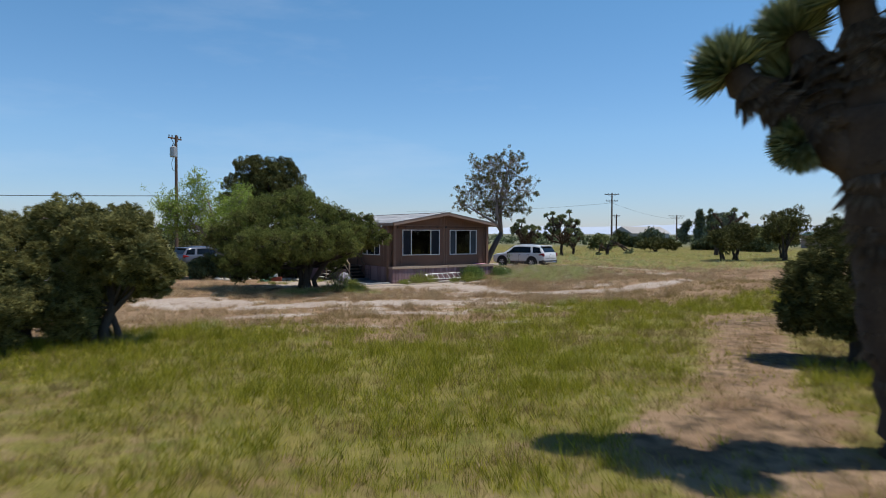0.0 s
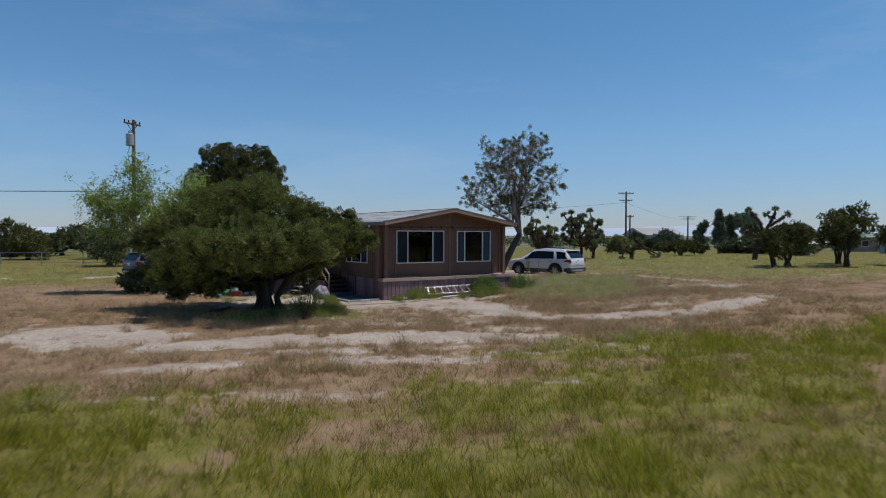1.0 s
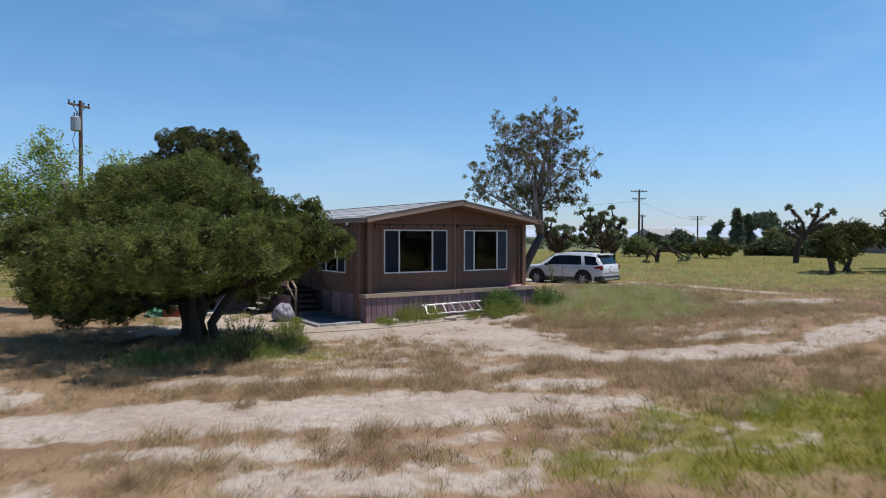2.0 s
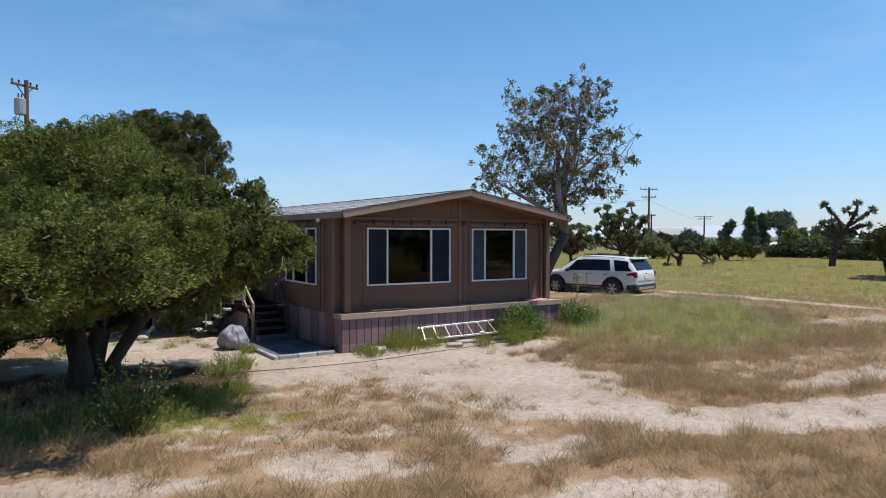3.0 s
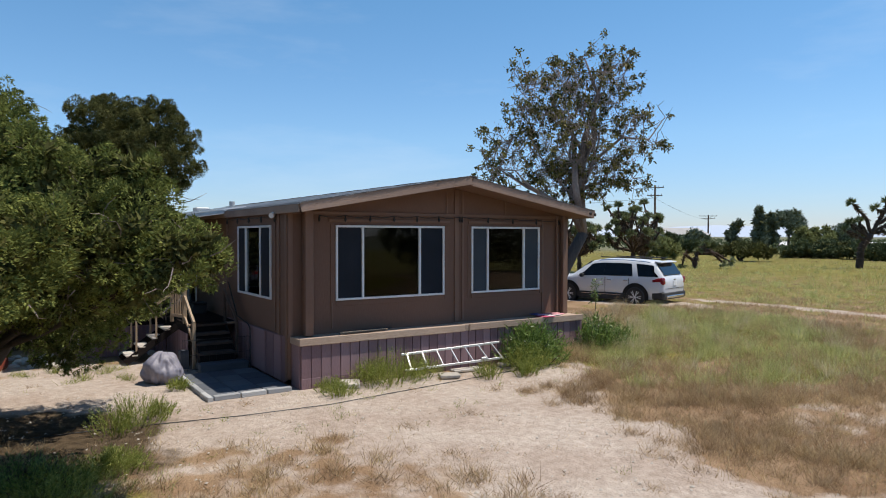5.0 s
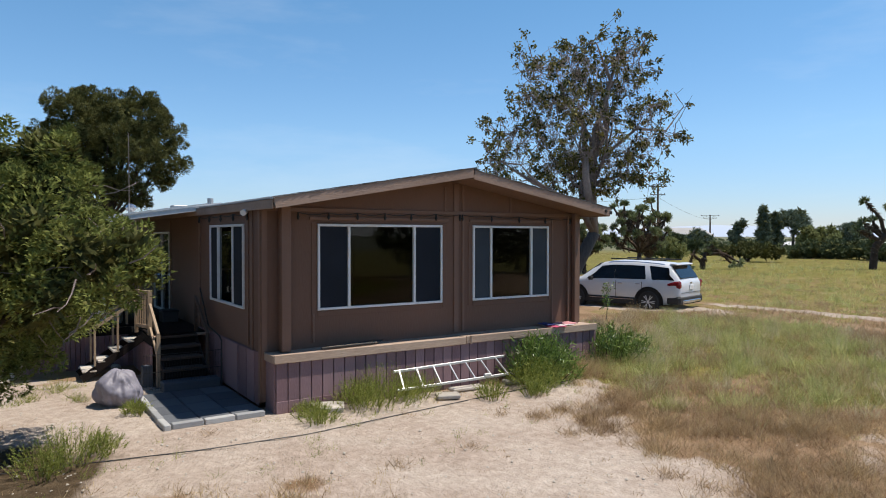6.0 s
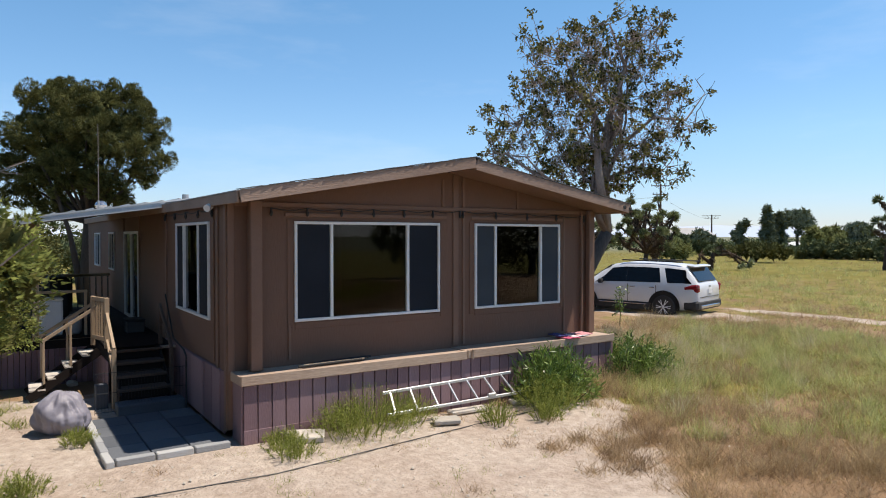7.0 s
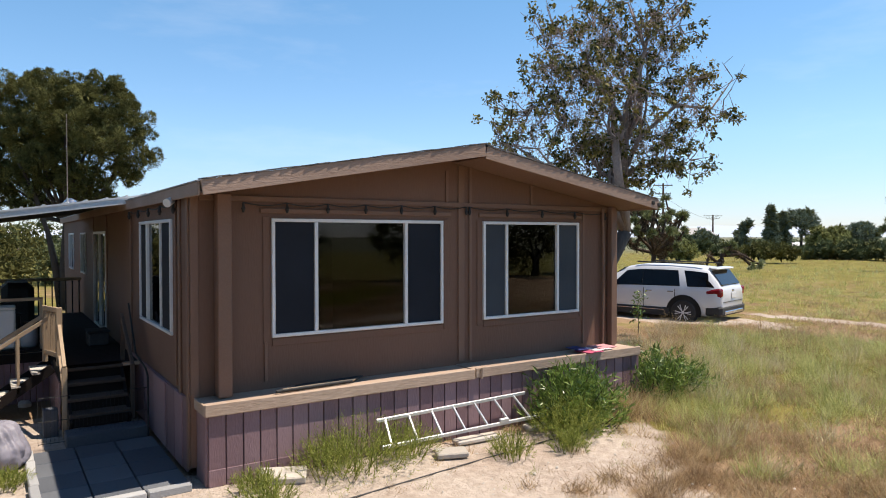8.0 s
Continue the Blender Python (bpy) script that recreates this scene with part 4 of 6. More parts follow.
    part("handrail", beam(bmesh.new(), (-1.28, y, 1.62), (-2.16, y, 1.05), 0.035, 0.06), M_WOOD, steps2)
    for x, z0, z1 in ((-1.72, 0.45, 1.34), (-2.14, 0.15, 1.06)):
        part("post", one_box((x, y, (z0 + z1) / 2), (0.04, 0.04, z1 - z0), bevel=0.004), M_WOOD, steps2)


# ---- trees ----
def conifer_mass(name, label, at, lobes, count, length, width, material, trunks, seed, group="", category="tree", bark=None, bare=0, bough=(0.22, 0.36), gap=0.8, core=0.10, lumpy=8):
    """A many-stemmed evergreen: gnarled stems and a crown of small leaf clumps round several lobes, given from the base."""
    rng = np.random.default_rng(seed)
    t = thing(name, label, category, at, group=group)
    bark = bark or M_BARK_JUN
    hub = None
    for dx, dy, h, r, lx, ly in trunks:
        pts = [(dx * 0.5 * (1 - f) + lx * f * f + 0.07 * rng.normal(), dy * 0.5 * (1 - f) + ly * f * f + 0.07 * rng.normal(), -0.1 + (h + 0.1) * f) for f in (0, 0.25, 0.5, 0.75, 1.0)]
        hub = hub or Vector(pts[2])
        part("trunk", tube(bmesh.new(), pts, [r * (1.2 - 0.85 * f) * rng.uniform(0.85, 1.15) for f in (0, 0.25, 0.5, 0.75, 1.0)], 8), bark, t, smooth=True)
    lob = np.array(lobes, float)
    for row in lob:
        c = Vector(row[:3])
        m = hub.lerp(c, 0.5) + Vector(rng.normal(size=3) * 0.15)
        part("limb", tube(bmesh.new(), [hub, m, c], [trunks[0][3] * 0.32, trunks[0][3] * 0.2, 0.025], 6), bark, t, smooth=True)
    green, inner = foliage("crown", rng, lob, count, length, width, material, bough, gap, core=core, lumpy=lumpy)
    part("crown", green, material, t)["kind"] = "stuff"
    part("inner_foliage", inner, M_JUNIPER_DARK, t, "coarse dark sprays added to shade the inside of the crown")["kind"] = "stuff"
    if bare:
        limbs = []
        for _ in range(bare):
            row = lob[rng.integers(len(lob))]
            d = unit(rng.normal(size=3))
            p = row[:3] + d * row[3:] * 0.9
            pts = [p]
            for _ in range(3):
                d = unit(d + rng.normal(size=3) * 0.4)
                pts.append(pts[-1] + d * 0.12)
            limbs.append((pts, [0.008, 0.006, 0.004, 0.002]))
        part("dead_twig_mass", limbs_mesh(limbs, 4), M_BARK_PALE, t, "bleached bare twigs")["kind"] = "stuff"
    return t


def spun(rows, u=(0.834, -0.552), v=(0.552, 0.834)):
    """Lobes given along and across the spread of a tree, turned into the plan."""
    return [(a * u[0] + b * v[0], a * u[1] + b * v[1], z, r, r, rz) for a, b, z, r, rz in rows]


conifer_mass("juniper", "broad dark green juniper with gnarled stems beside the home", (-5.55, -0.9, 0.0),
             spun([(0, 0, 3.55, 1.7, 1.3), (-1.8, 0.2, 3.3, 1.5, 1.2), (-3.0, 0.1, 2.9, 1.3, 1.05), (1.3, -0.6, 3.25, 1.15, 1.05), (2.4, -0.9, 2.65, 1.05, 0.9), (-0.2, -1.3, 2.7, 1.5, 1.2), (0.2, 1.3, 3.1, 1.5, 1.3), (-3.9, 0.2, 2.2, 0.8, 0.7), (3.35, -1.0, 2.7, 0.55, 0.5), (4.0, -1.65, 2.62, 0.45, 0.42), (3.3, -1.7, 2.65, 0.6, 0.45), (-1.8, -1.0, 2.2, 1.2, 1.0), (1.1, -1.0, 2.4, 1.1, 0.95), (-0.7, 0.1, 4.05, 1.05, 0.85), (-2.2, -0.6, 1.6, 1.1, 0.6), (2.5, -1.0, 2.25, 0.9, 0.45), (0.5, -1.2, 2.0, 1.1, 0.5), (-3.3, 0.0, 1.6, 0.9, 0.6), (1.0, 1.5, 1.9, 1.2, 0.8), (1.0, -3.4, 2.2, 1.1, 0.8), (1.0, -2.1, 2.4, 1.2, 0.9), (-0.2, -3.3, 2.3, 1.2, 0.85), (-1.8, -2.6, 2.3, 1.2, 0.9), (2.2, -4.0, 2.5, 0.9, 0.6), (2.4, -2.73, 2.65, 1.0, 0.65), (1.2, -4.8, 2.3, 1.0, 0.7), (-1.0, 2.4, 4.5, 1.2, 1.05), (-0.3, 1.9, 3.85, 1.2, 0.95), (3.2, -1.0, 3.15, 0.6, 0.55), (2.5, -1.3, 3.35, 0.6, 0.5), (-2.4, 1.8, 3.8, 1.4, 1.1), (-3.6, 0.2, 1.15, 0.8, 0.7), (-2.6, -0.6, 1.05, 0.8, 0.6), (-2.4, 1.2, 1.2, 1.1, 0.8), (-1.0, 1.6, 1.2, 1.0, 0.7), (-4.2, 0.6, 1.1, 0.7, 0.7), (-1.7, -2.2, 1.35, 0.9, 0.55), (-3.1, -1.2, 1.4, 0.9, 0.6), (-4.4, 0.0, 2.6, 0.9, 0.8)]),
             640000, 0.046, 0.0235, M_JUNIPER, [(0.2, 0, 2.4, 0.20, 0.3, -0.2), (-0.7, 0.2, 2.4, 0.17, -1.2, 0.8), (0.8, -0.3, 2.2, 0.15, 1.5, -1.0), (-0.4, -0.7, 2.0, 0.14, -0.6, -1.0), (0.3, 0.7, 2.2, 0.14, 0.5, 1.2)], 21, bare=300, bough=(0.19, 0.33), gap=0.84, core=0.07)
conifer_mass("juniper", "spreading olive green juniper with bare lower stems", (-16.75, -14.4, 0.0),
             spun([(0.0, 0.0, 2.5, 1.25, 1.0), (0.9, -0.1, 2.2, 0.95, 0.8), (-0.8, 0.3, 2.7, 1.0, 0.75), (-0.9, 0.0, 1.9, 1.1, 0.9), (1.4, 0.0, 1.9, 0.7, 0.5), (0.2, 0.8, 2.1, 1.0, 0.9), (-0.9, -0.2, 1.1, 0.9, 0.6), (0.3, 0.3, 2.9, 1.0, 0.6), (-1.0, 0.2, 3.1, 0.9, 0.55)]),
             140000, 0.080, 0.030, M_JUNIPER_DRY, [(0.3, 0, 2.0, 0.15, 0.3, -0.2), (-0.3, 0.1, 2.0, 0.13, -0.6, 0.3), (0.6, -0.2, 1.7, 0.10, 0.9, -0.6)], 22, bare=60, core=0.05)
conifer_mass("juniper", "low dense olive green juniper with foliage near the ground", (-18.5, -13.3, 0.0),
             spun([(0.0, 0.0, 2.2, 1.5, 1.25), (1.2, -0.1, 1.6, 1.1, 1.0), (-0.9, 0.2, 2.5, 1.2, 1.0), (-1.8, 0.2, 1.9, 1.3, 1.2), (0.4, -0.6, 1.0, 1.2, 0.8), (-1.0, -0.5, 0.9, 1.2, 0.8), (1.3, -0.2, 0.8, 0.9, 0.6)]),
             150000, 0.080, 0.030, M_JUNIPER_DRY, [(0.1, 0, 1.6, 0.16, 0.4, -0.3), (-0.3, 0.1, 1.6, 0.14, -0.8, 0.4)], 23, bare=60, core=0.05)
conifer_mass("juniper", "dark ragged juniper with low hanging branches in the grass", (-2.5, -26.4, 0.0),
             spun([(0.0, 0.0, 2.1, 1.35, 1.2), (-0.9, 0.0, 1.5, 0.95, 0.85), (1.0, -0.1, 2.0, 1.2, 1.1), (0.1, -0.6, 1.2, 1.1, 0.8), (1.2, -0.2, 1.0, 1.2, 0.8), (2.2, 0.0, 2.2, 1.2, 1.1)]),
             100000, 0.085, 0.030, M_JUNIPER_DARK, [(0.1, 0, 1.6, 0.16, 0.2, -0.1), (-0.3, 0.1, 1.4, 0.13, -0.6, 0.4)], 24, bare=50)
conifer_mass("pine", "tall rounded olive green pine behind the home", (0.4, 23.0, 0.0),
             spun([(a, b, z, r * 0.84, rz * 0.80) for a, b, z, r, rz in [(0, 0, 8.2, 1.5, 1.1), (-1.5, 0, 8.4, 1.3, 1.1), (1.6, 0, 8.2, 1.3, 1.05), (-0.9, 0.1, 8.9, 0.8, 0.5), (1.6, 0.1, 8.7, 0.9, 0.5), (2.3, 0, 7.3, 1.1, 1.0), (-2.3, 0, 7.2, 1.2, 1.0), (0.5, -0.8, 7.3, 1.4, 1.1), (-0.8, -0.8, 7.0, 1.4, 1.0), (1.8, -0.4, 6.6, 1.3, 1.0), (2.6, 0, 6.1, 0.9, 0.8), (-2.4, 0.2, 6.0, 1.2, 0.8), (0.6, 0.8, 7.2, 1.5, 1.1), (-1.0, 0.9, 6.8, 1.4, 1.0), (-0.6, -0.3, 5.8, 1.3, 0.6), (-3.3, 0.0, 5.6, 0.9, 0.7), (1.9, 0.2, 5.3, 1.1, 0.6), (0.7, -0.2, 5.2, 1.0, 0.5), (-2.1, 0.1, 5.1, 1.2, 0.6), (-0.8, 0.1, 4.9, 1.0, 0.5), (0.8, 0.5, 4.5, 0.9, 0.4), (-2.8, 0.1, 4.5, 1.0, 0.5), (-1.5, 0.4, 4.1, 0.9, 0.4)]]),
             230000, 0.12, 0.027, M_PINE, [(0.1, 0, 7.0, 0.24, 0.2, 0.0), (-0.5, 0.1, 6.2, 0.14, -1.8, 0.3), (0.5, 0.1, 6.0, 0.13, 1.9, -0.2)], 25, bare=90, bark=M_BARK_JUN, bough=(0.30, 0.52), gap=0.92, core=0.012, lumpy=10)


def open_tree(name, label, at, seed, fork, lobes, trunk_r, limbs_n, twigs_n, leaves, leaf_len, leaf_w, leaf_mat, bark, cluster=0.2, seeds=0, trunk_bark=None):
    """A tree whose limbs show through a thin crown: limbs fill several lobes, leaf clusters sit at the twig ends."""
    rng = np.random.default_rng(seed)
    t = thing(name, label, "tree", at)
    fork = Vector(fork)
    mid = Vector((fork.x * 0.35 + 0.06, fork.y * 0.35 - 0.04, fork.z * 0.5))
    part("trunk", tube(bmesh.new(), [(0, 0, -0.15), (0.02, 0, 0.25), mid, fork], [trunk_r * 1.35, trunk_r * 1.1, trunk_r, trunk_r * 0.8], 9), trunk_bark or bark, t, smooth=True)
    lob = np.array(lobes, float)
    knots = []
    for i in range(limbs_n):
        row = lob[i % len(lob)]
        end = Vector(row[:3] + unit(rng.normal(size=3)) * row[3:] * rng.uniform(0.1, 0.75))
        start, thick_ = fork, trunk_r * rng.uniform(0.5, 0.66)
        if i >= 5:
            # later limbs leave an earlier one part of the way up
            start, r_at = min(knots, key=lambda k: (k[0] - fork.lerp(end, 0.42)).length)
            thick_ = r_at * rng.uniform(0.6, 0.8)
        d = (end - start).length
        pts = [start]
        for f in (0.25, 0.5, 0.75, 1.0):
            q = start.lerp(end, f) + Vector(rng.normal(size=3) * d * 0.07) + Vector((0, 0, d * 0.10 * math.sin(math.pi * f)))
            pts.append(q)
        rad = [thick_ * k for k in (1.0, 0.80, 0.60, 0.40, 0.16)]
        part("limb", tube(bmesh.new(), pts, rad, 7), bark, t, smooth=True)
        knots += [(pts[k], rad[k]) for k in (1, 2, 2, 3, 3, 4)]
    fine, ends = [], []
    for i in range(twigs_n):
        row = lob[rng.choice(len(lob), p=lob[:, 3] ** 2 / (lob[:, 3] ** 2).sum())]
        goal = row[:3] + unit(rng.normal(size=3)) * row[3:] * rng.uniform(0.40, 0.98)
        near = sorted(knots, key=lambda k: (k[0] - Vector(goal)).length)[: 4]
        p, r0 = near[rng.integers(len(near))]
        goal = Vector(goal)
        m = p.lerp(goal, 0.5) + Vector(rng.normal(size=3) * 0.12 * (goal - p).length)
        fine.append(([p, m, goal], [min(r0 * 0.6, 0.026), 0.012, 0.004]))
        ends.append(np.array(goal))
        if len(knots) < 400:
            knots.append((m, 0.02))
        for _ in range(1 if seeds else 2):
            e = Vector(np.array(goal) + rng.normal(size=3) * cluster * 1.6)
            fine.append(([m.lerp(goal, 0.6), e], [0.008, 0.004]))
            ends.append(np.array(e))
    part("twig_mass", limbs_mesh(fine, 4), bark, t)["kind"] = "stuff"
    e = np.array(ends)
    leafy = e[rng.random(len(e)) < 0.62] if seeds else e
    n = max(1, leaves // len(leafy))
    at_ = np.repeat(leafy, n, 0) + rng.normal(size=(len(leafy) * n, 3)) * cluster * (0.42 if seeds else 0.5)
    way_ = rng.normal(size=at_.shape) * 0.8 + np.array([0, 0, -0.25])
    v, f = blades(rng, at_, way_, leaf_len * (0.6 + 0.7 * rng.random(len(at_))), leaf_w * (0.7 + 0.5 * rng.random(len(at_))), 0.15)
    part("crown", array_mesh("crown", v, f, leaf_mat), leaf_mat, t)["kind"] = "stuff"
    if seeds:
        pick = e[rng.integers(len(e), size=seeds // 10)]
        pick = pick + (lob[:, :3].mean(0) - pick) * 0.2
        at_ = np.repeat(pick, 10, 0) + rng.normal(size=(len(pick) * 10, 3)) * 0.13
        v, f = blades(rng, at_, rng.normal(size=at_.shape) + np.array([0, 0, -0.7]), 0.07, 0.02)
        part("dry_seed", array_mesh("dry_seed", v, f, M_DRYSEED), M_DRYSEED, t, "dry pinkish grey seed clusters")["kind"] = "stuff"
    return t


open_tree("shade_tree", "tall half-bare tree with dusty leaves and pale limbs", (9.2, 3.5, 0.3), 31, (1.05, -0.6, 2.7),
          [(x + 0.7, y - 0.4, *rest) for x, y, *rest in spun([(0.0, 0.0, 5.6, 1.8, 1.6), (-1.85, 0.0, 5.1, 1.3, 1.2), (-1.1, 0.0, 7.0, 1.3, 1.15), (0.4, 0.2, 7.5, 1.3, 1.05), (1.4, 0.0, 7.4, 0.95, 1.05), (2.2, 0.0, 5.8, 1.0, 0.95), (1.7, 0.2, 4.5, 0.9, 0.7), (0.6, 0.2, 4.3, 1.2, 0.9), (-0.6, 0.0, 4.2, 1.1, 0.7)])],
          0.20, 26, 560, 19500, 0.10, 0.055, M_TREE, M_BARK_PALE, 0.12, 16000, M_BARK_SHADE)
open_tree("young_tree", "young tree in fresh light green leaf ringed with stones", (-6.8, 8.4, 0.0), 37, (0.05, 0.1, 1.3),
          spun([(-0.4, 0.0, 3.7, 1.7, 1.2), (-2.2, 0.0, 4.5, 1.2, 1.0), (-3.3, 0.0, 3.6, 1.1, 0.9), (-2.0, 0.0, 6.0, 0.7, 1.0), (-4.0, 0.0, 4.6, 0.7, 0.5), (0.6, 0.0, 5.0, 0.9, 0.9), (1.0, 0.0, 3.5, 1.0, 0.9)]),
          0.13, 18, 460, 21000, 0.13, 0.06, M_LEAFY, M_BARK_PALE, 0.22)


def rosette(rng, at, way, r, n, skirt=0.35):
    """A ball of stiff dagger leaves, thinner on the stem side."""
    way = unit(np.array(way, float))
    d = unit(rng.normal(size=(n * 3, 3)))
    d = d[(d @ way) > -skirt][:n]
    at_ = np.array(at) + d * 0.05 * r / 0.3
    return blades(rng, at_, d + way * 0.25, r * (0.8 + 0.4 * rng.random(len(d))), (0.022 if r > 0.45 else 0.042) * r / 0.3)


def joshua(label, at, branches, seed, r_all=0.30, leaves=150, thick=0.16, group="joshua trees", turn=0.0, thatch=0.7):
    """Joshua tree. branches: polylines from the base or a fork to a tip; each tip carries a rosette."""
    rng = np.random.default_rng(seed)
    t = thing("joshua_tree", label, "joshua tree", at, turn, group)
    heads, tv, tf, toff = [], [], [], 0
    for pts, r0, r1, *own in branches:
        r = own[0] if own else r_all
        pts = [Vector(p) for p in pts]
        fine = []
        for a, b in zip(pts, pts[1:]):
            for k in range(4):
                fine.append(a.lerp(b, k / 4) + Vector(rng.normal(size=3) * 0.02))
        fine.append(pts[-1])
        m = len(fine)
        limb = bmesh.new()
        tube(limb, fine, [(r0 + (r1 - r0) * i / (m - 1)) * rng.uniform(0.88, 1.14) for i in range(m)], 9)
        part("trunk" if r1 >= r0 * 0.9 else "limb", limb, M_BARK_JOSH, t, smooth=True)
        tip, way = np.array(fine[-1]), np.array((fine[-1] - fine[-3]).normalized())
        if r1 < r0 * 0.9:
            v, f = rosette(rng, tip, way, r, leaves)
            heads.append(array_mesh("leaf_rosette", v, f, M_YUCCA))
        # dead leaves hang back along the upper half of a branch
        k = int(leaves * thatch)
        s = rng.random(k)
        base = np.array([fine[int((0.4 + 0.58 * q) * (m - 1))] for q in s])
        axis = np.array([(fine[min(int((0.4 + 0.58 * q) * (m - 1)) + 1, m - 1)] - fine[max(int((0.4 + 0.58 * q) * (m - 1)) - 1, 0)]).normalized() for q in s])
        d = unit(np.cross(axis, rng.normal(size=(k, 3)))) * 0.75 - axis * 0.9
        v, f = blades(rng, base + unit(d) * r1 * 0.7, d, r * (0.6 + 0.4 * rng.random(k)), (0.018 if r > 0.45 else 0.036) * r / 0.3)
        tv.append(v)
        tf.append(f + toff)
        toff += len(v)
    for me in heads:
        part("leaf_rosette", me, M_YUCCA, t)
    part("dead_leaves", array_mesh("dead_leaves", np.concatenate(tv), np.concatenate(tf), M_THATCH), M_THATCH, t, "brown dead leaves along the limbs")["kind"] = "stuff"
    return t


JB = Vector((-8.9, -30.1, 0.1))


def arm(a, z, b=0.0):
    """A point of the old tree: a across the plain, b deep, z up from its foot."""
    return (0.834 * a + 0.551 * b, -0.551 * a + 0.834 * b, z)


joshua("large old joshua tree with spiky green leaf heads", JB, [
    ([arm(0.05, -0.2), arm(-0.05, 0.7), arm(-0.20, 1.42), arm(-0.40, 2.77), arm(-0.58, 3.5), arm(-0.68, 4.5)], 0.42, 0.39),
    ([arm(-0.62, 3.62), arm(-1.24, 4.33, 0.3), arm(-1.82, 4.78, 0.6), arm(-2.16, 5.14, 0.8)], 0.34, 0.19, 0.52),
    ([arm(-1.12, 4.24, 0.2), arm(-1.40, 4.06, 0.3)], 0.18, 0.11, 0.36),
    ([arm(-1.0, 4.2, 0.1), arm(-1.14, 5.05, 0.4), arm(-1.35, 5.59, 0.6)], 0.27, 0.18, 0.52),
    ([arm(-0.68, 4.4), arm(-0.72, 5.4), arm(-0.92, 6.0)], 0.33, 0.18, 0.56),
    ([arm(-0.58, 3.9, 0.1), arm(0.0, 4.9, 0.3), arm(0.45, 5.6, 0.4)], 0.30, 0.18, 0.56),
    ([arm(-0.70, 4.8), arm(-0.40, 5.5, -0.4), arm(-0.2, 6.1, -0.6)], 0.24, 0.16, 0.54),
    ([arm(-1.1, 4.35, 0.1), arm(-1.25, 4.7, 0.5), arm(-1.30, 5.0, 0.8)], 0.22, 0.14, 0.48),
], 41, 0.55, 1500, thatch=3.0)


def wild_joshua(label, at, h, seed, n=6, r=0.34, lean=0.5, leaves=70, thick=0.14):
    rng = np.random.default_rng(seed)
    fork = (0.1 * rng.normal(), 0.1 * rng.normal(), h * 0.30)
    rows = [([(0, 0, -0.2), fork], thick, thick * 0.92)]
    for i in range(n):
        a = 2 * math.pi * (i + rng.random() * 0.7) / n
        m = (fork[0] + math.cos(a) * h * 0.22 * lean * 2, fork[1] + math.sin(a) * h * 0.22 * lean * 2, h * rng.uniform(0.34, 0.68))
        e = (m[0] + math.cos(a + 0.5) * h * 0.14, m[1] + math.sin(a + 0.5) * h * 0.14, m[2] + h * rng.uniform(0.12, 0.32))
        rows.append(([fork, m, e], thick * 0.7, thick * 0.45))
        e2 = (m[0] + math.cos(a - 1.0) * h * 0.15, m[1] + math.sin(a - 1.0) * h * 0.15, m[2] + h * rng.uniform(0.02, 0.2))
        rows.append(([m, e2], thick * 0.55, thick * 0.38))
        e3 = (m[0] + math.cos(a + 2.0) * h * 0.10, m[1] + math.sin(a + 2.0) * h * 0.10, m[2] + h * rng.uniform(0.15, 0.36))
        rows.append(([m, e3], thick * 0.5, thick * 0.36))
    return joshua(label, at, rows, seed, r, leaves)


# joshua trees and evergreens out in the field
wild_joshua("dark joshua tree with many upright heads beyond the parked car", (31.6, 19.5, 0.4), 4.9, 51, 11, leaves=230)
wild_joshua("shaggy joshua tree with crowded heads beyond the parked car", (27.7, 20.6, 0.4), 4.0, 52, 9, leaves=230)
wild_joshua("small joshua tree with drooping heads", (36.5, 22.8, 0.4), 2.8, 53, 6, leaves=230)
joshua("bent old joshua tree with a crooked drooping limb", (39.4, 20.3, 0.4), [
    ([(0, 0, -0.2), (0.1, 0, 0.8), (0.3, -0.1, 1.3)], 0.18, 0.15),
    ([(0.3, -0.1, 1.2), (1.1, -0.7, 1.25), (1.7, -1.2, 0.55)], 0.14, 0.07),
    ([(0.3, -0.1, 1.2), (0.9, -0.5, 1.5), (2.2, -1.5, 0.6)], 0.12, 0.07),
    ([(-0.1, 0.1, 0.7), (-0.6, 0.4, 1.2), (-0.8, 0.5, 0.3)], 0.11, 0.07),
    ([(0.2, 0, 1.1), (0.5, -0.2, 1.6), (0.7, -0.4, 1.9)], 0.11, 0.06)], 54, 0.40, 150)
joshua("tall forked joshua tree standing alone in the field", (50.0, 13.6, 0.45), [
    ([(0, 0, -0.2), (0.2, -0.1, 1.5), (0.8, -0.5, 2.6)], 0.26, 0.24),
    ([(0.8, -0.5, 2.6), (1.3, -0.8, 3.6), (1.7, -1.1, 4.4), (1.75, -1.15, 5.1)], 0.16, 0.08),
    ([(1.3, -0.8, 3.4), (2.2, -1.4, 4.1), (2.8, -1.8, 4.6)], 0.13, 0.08),
    ([(1.5, -1.0, 4.2), (1.1, -0.7, 4.6)], 0.11, 0.07),
    ([(0.8, -0.5, 2.6), (0.5, -0.3, 3.8), (-0.1, 0.1, 4.6), (-0.45, 0.3, 5.0)], 0.14, 0.08),
    ([(0.6, -0.4, 2.4), (-0.2, 0.2, 3.2), (-0.5, 0.4, 3.5)], 0.13, 0.09),
    ([(0.3, -0.2, 2.2), (-0.4, 0.3, 2.7), (-0.9, 0.6, 2.9)], 0.13, 0.09),
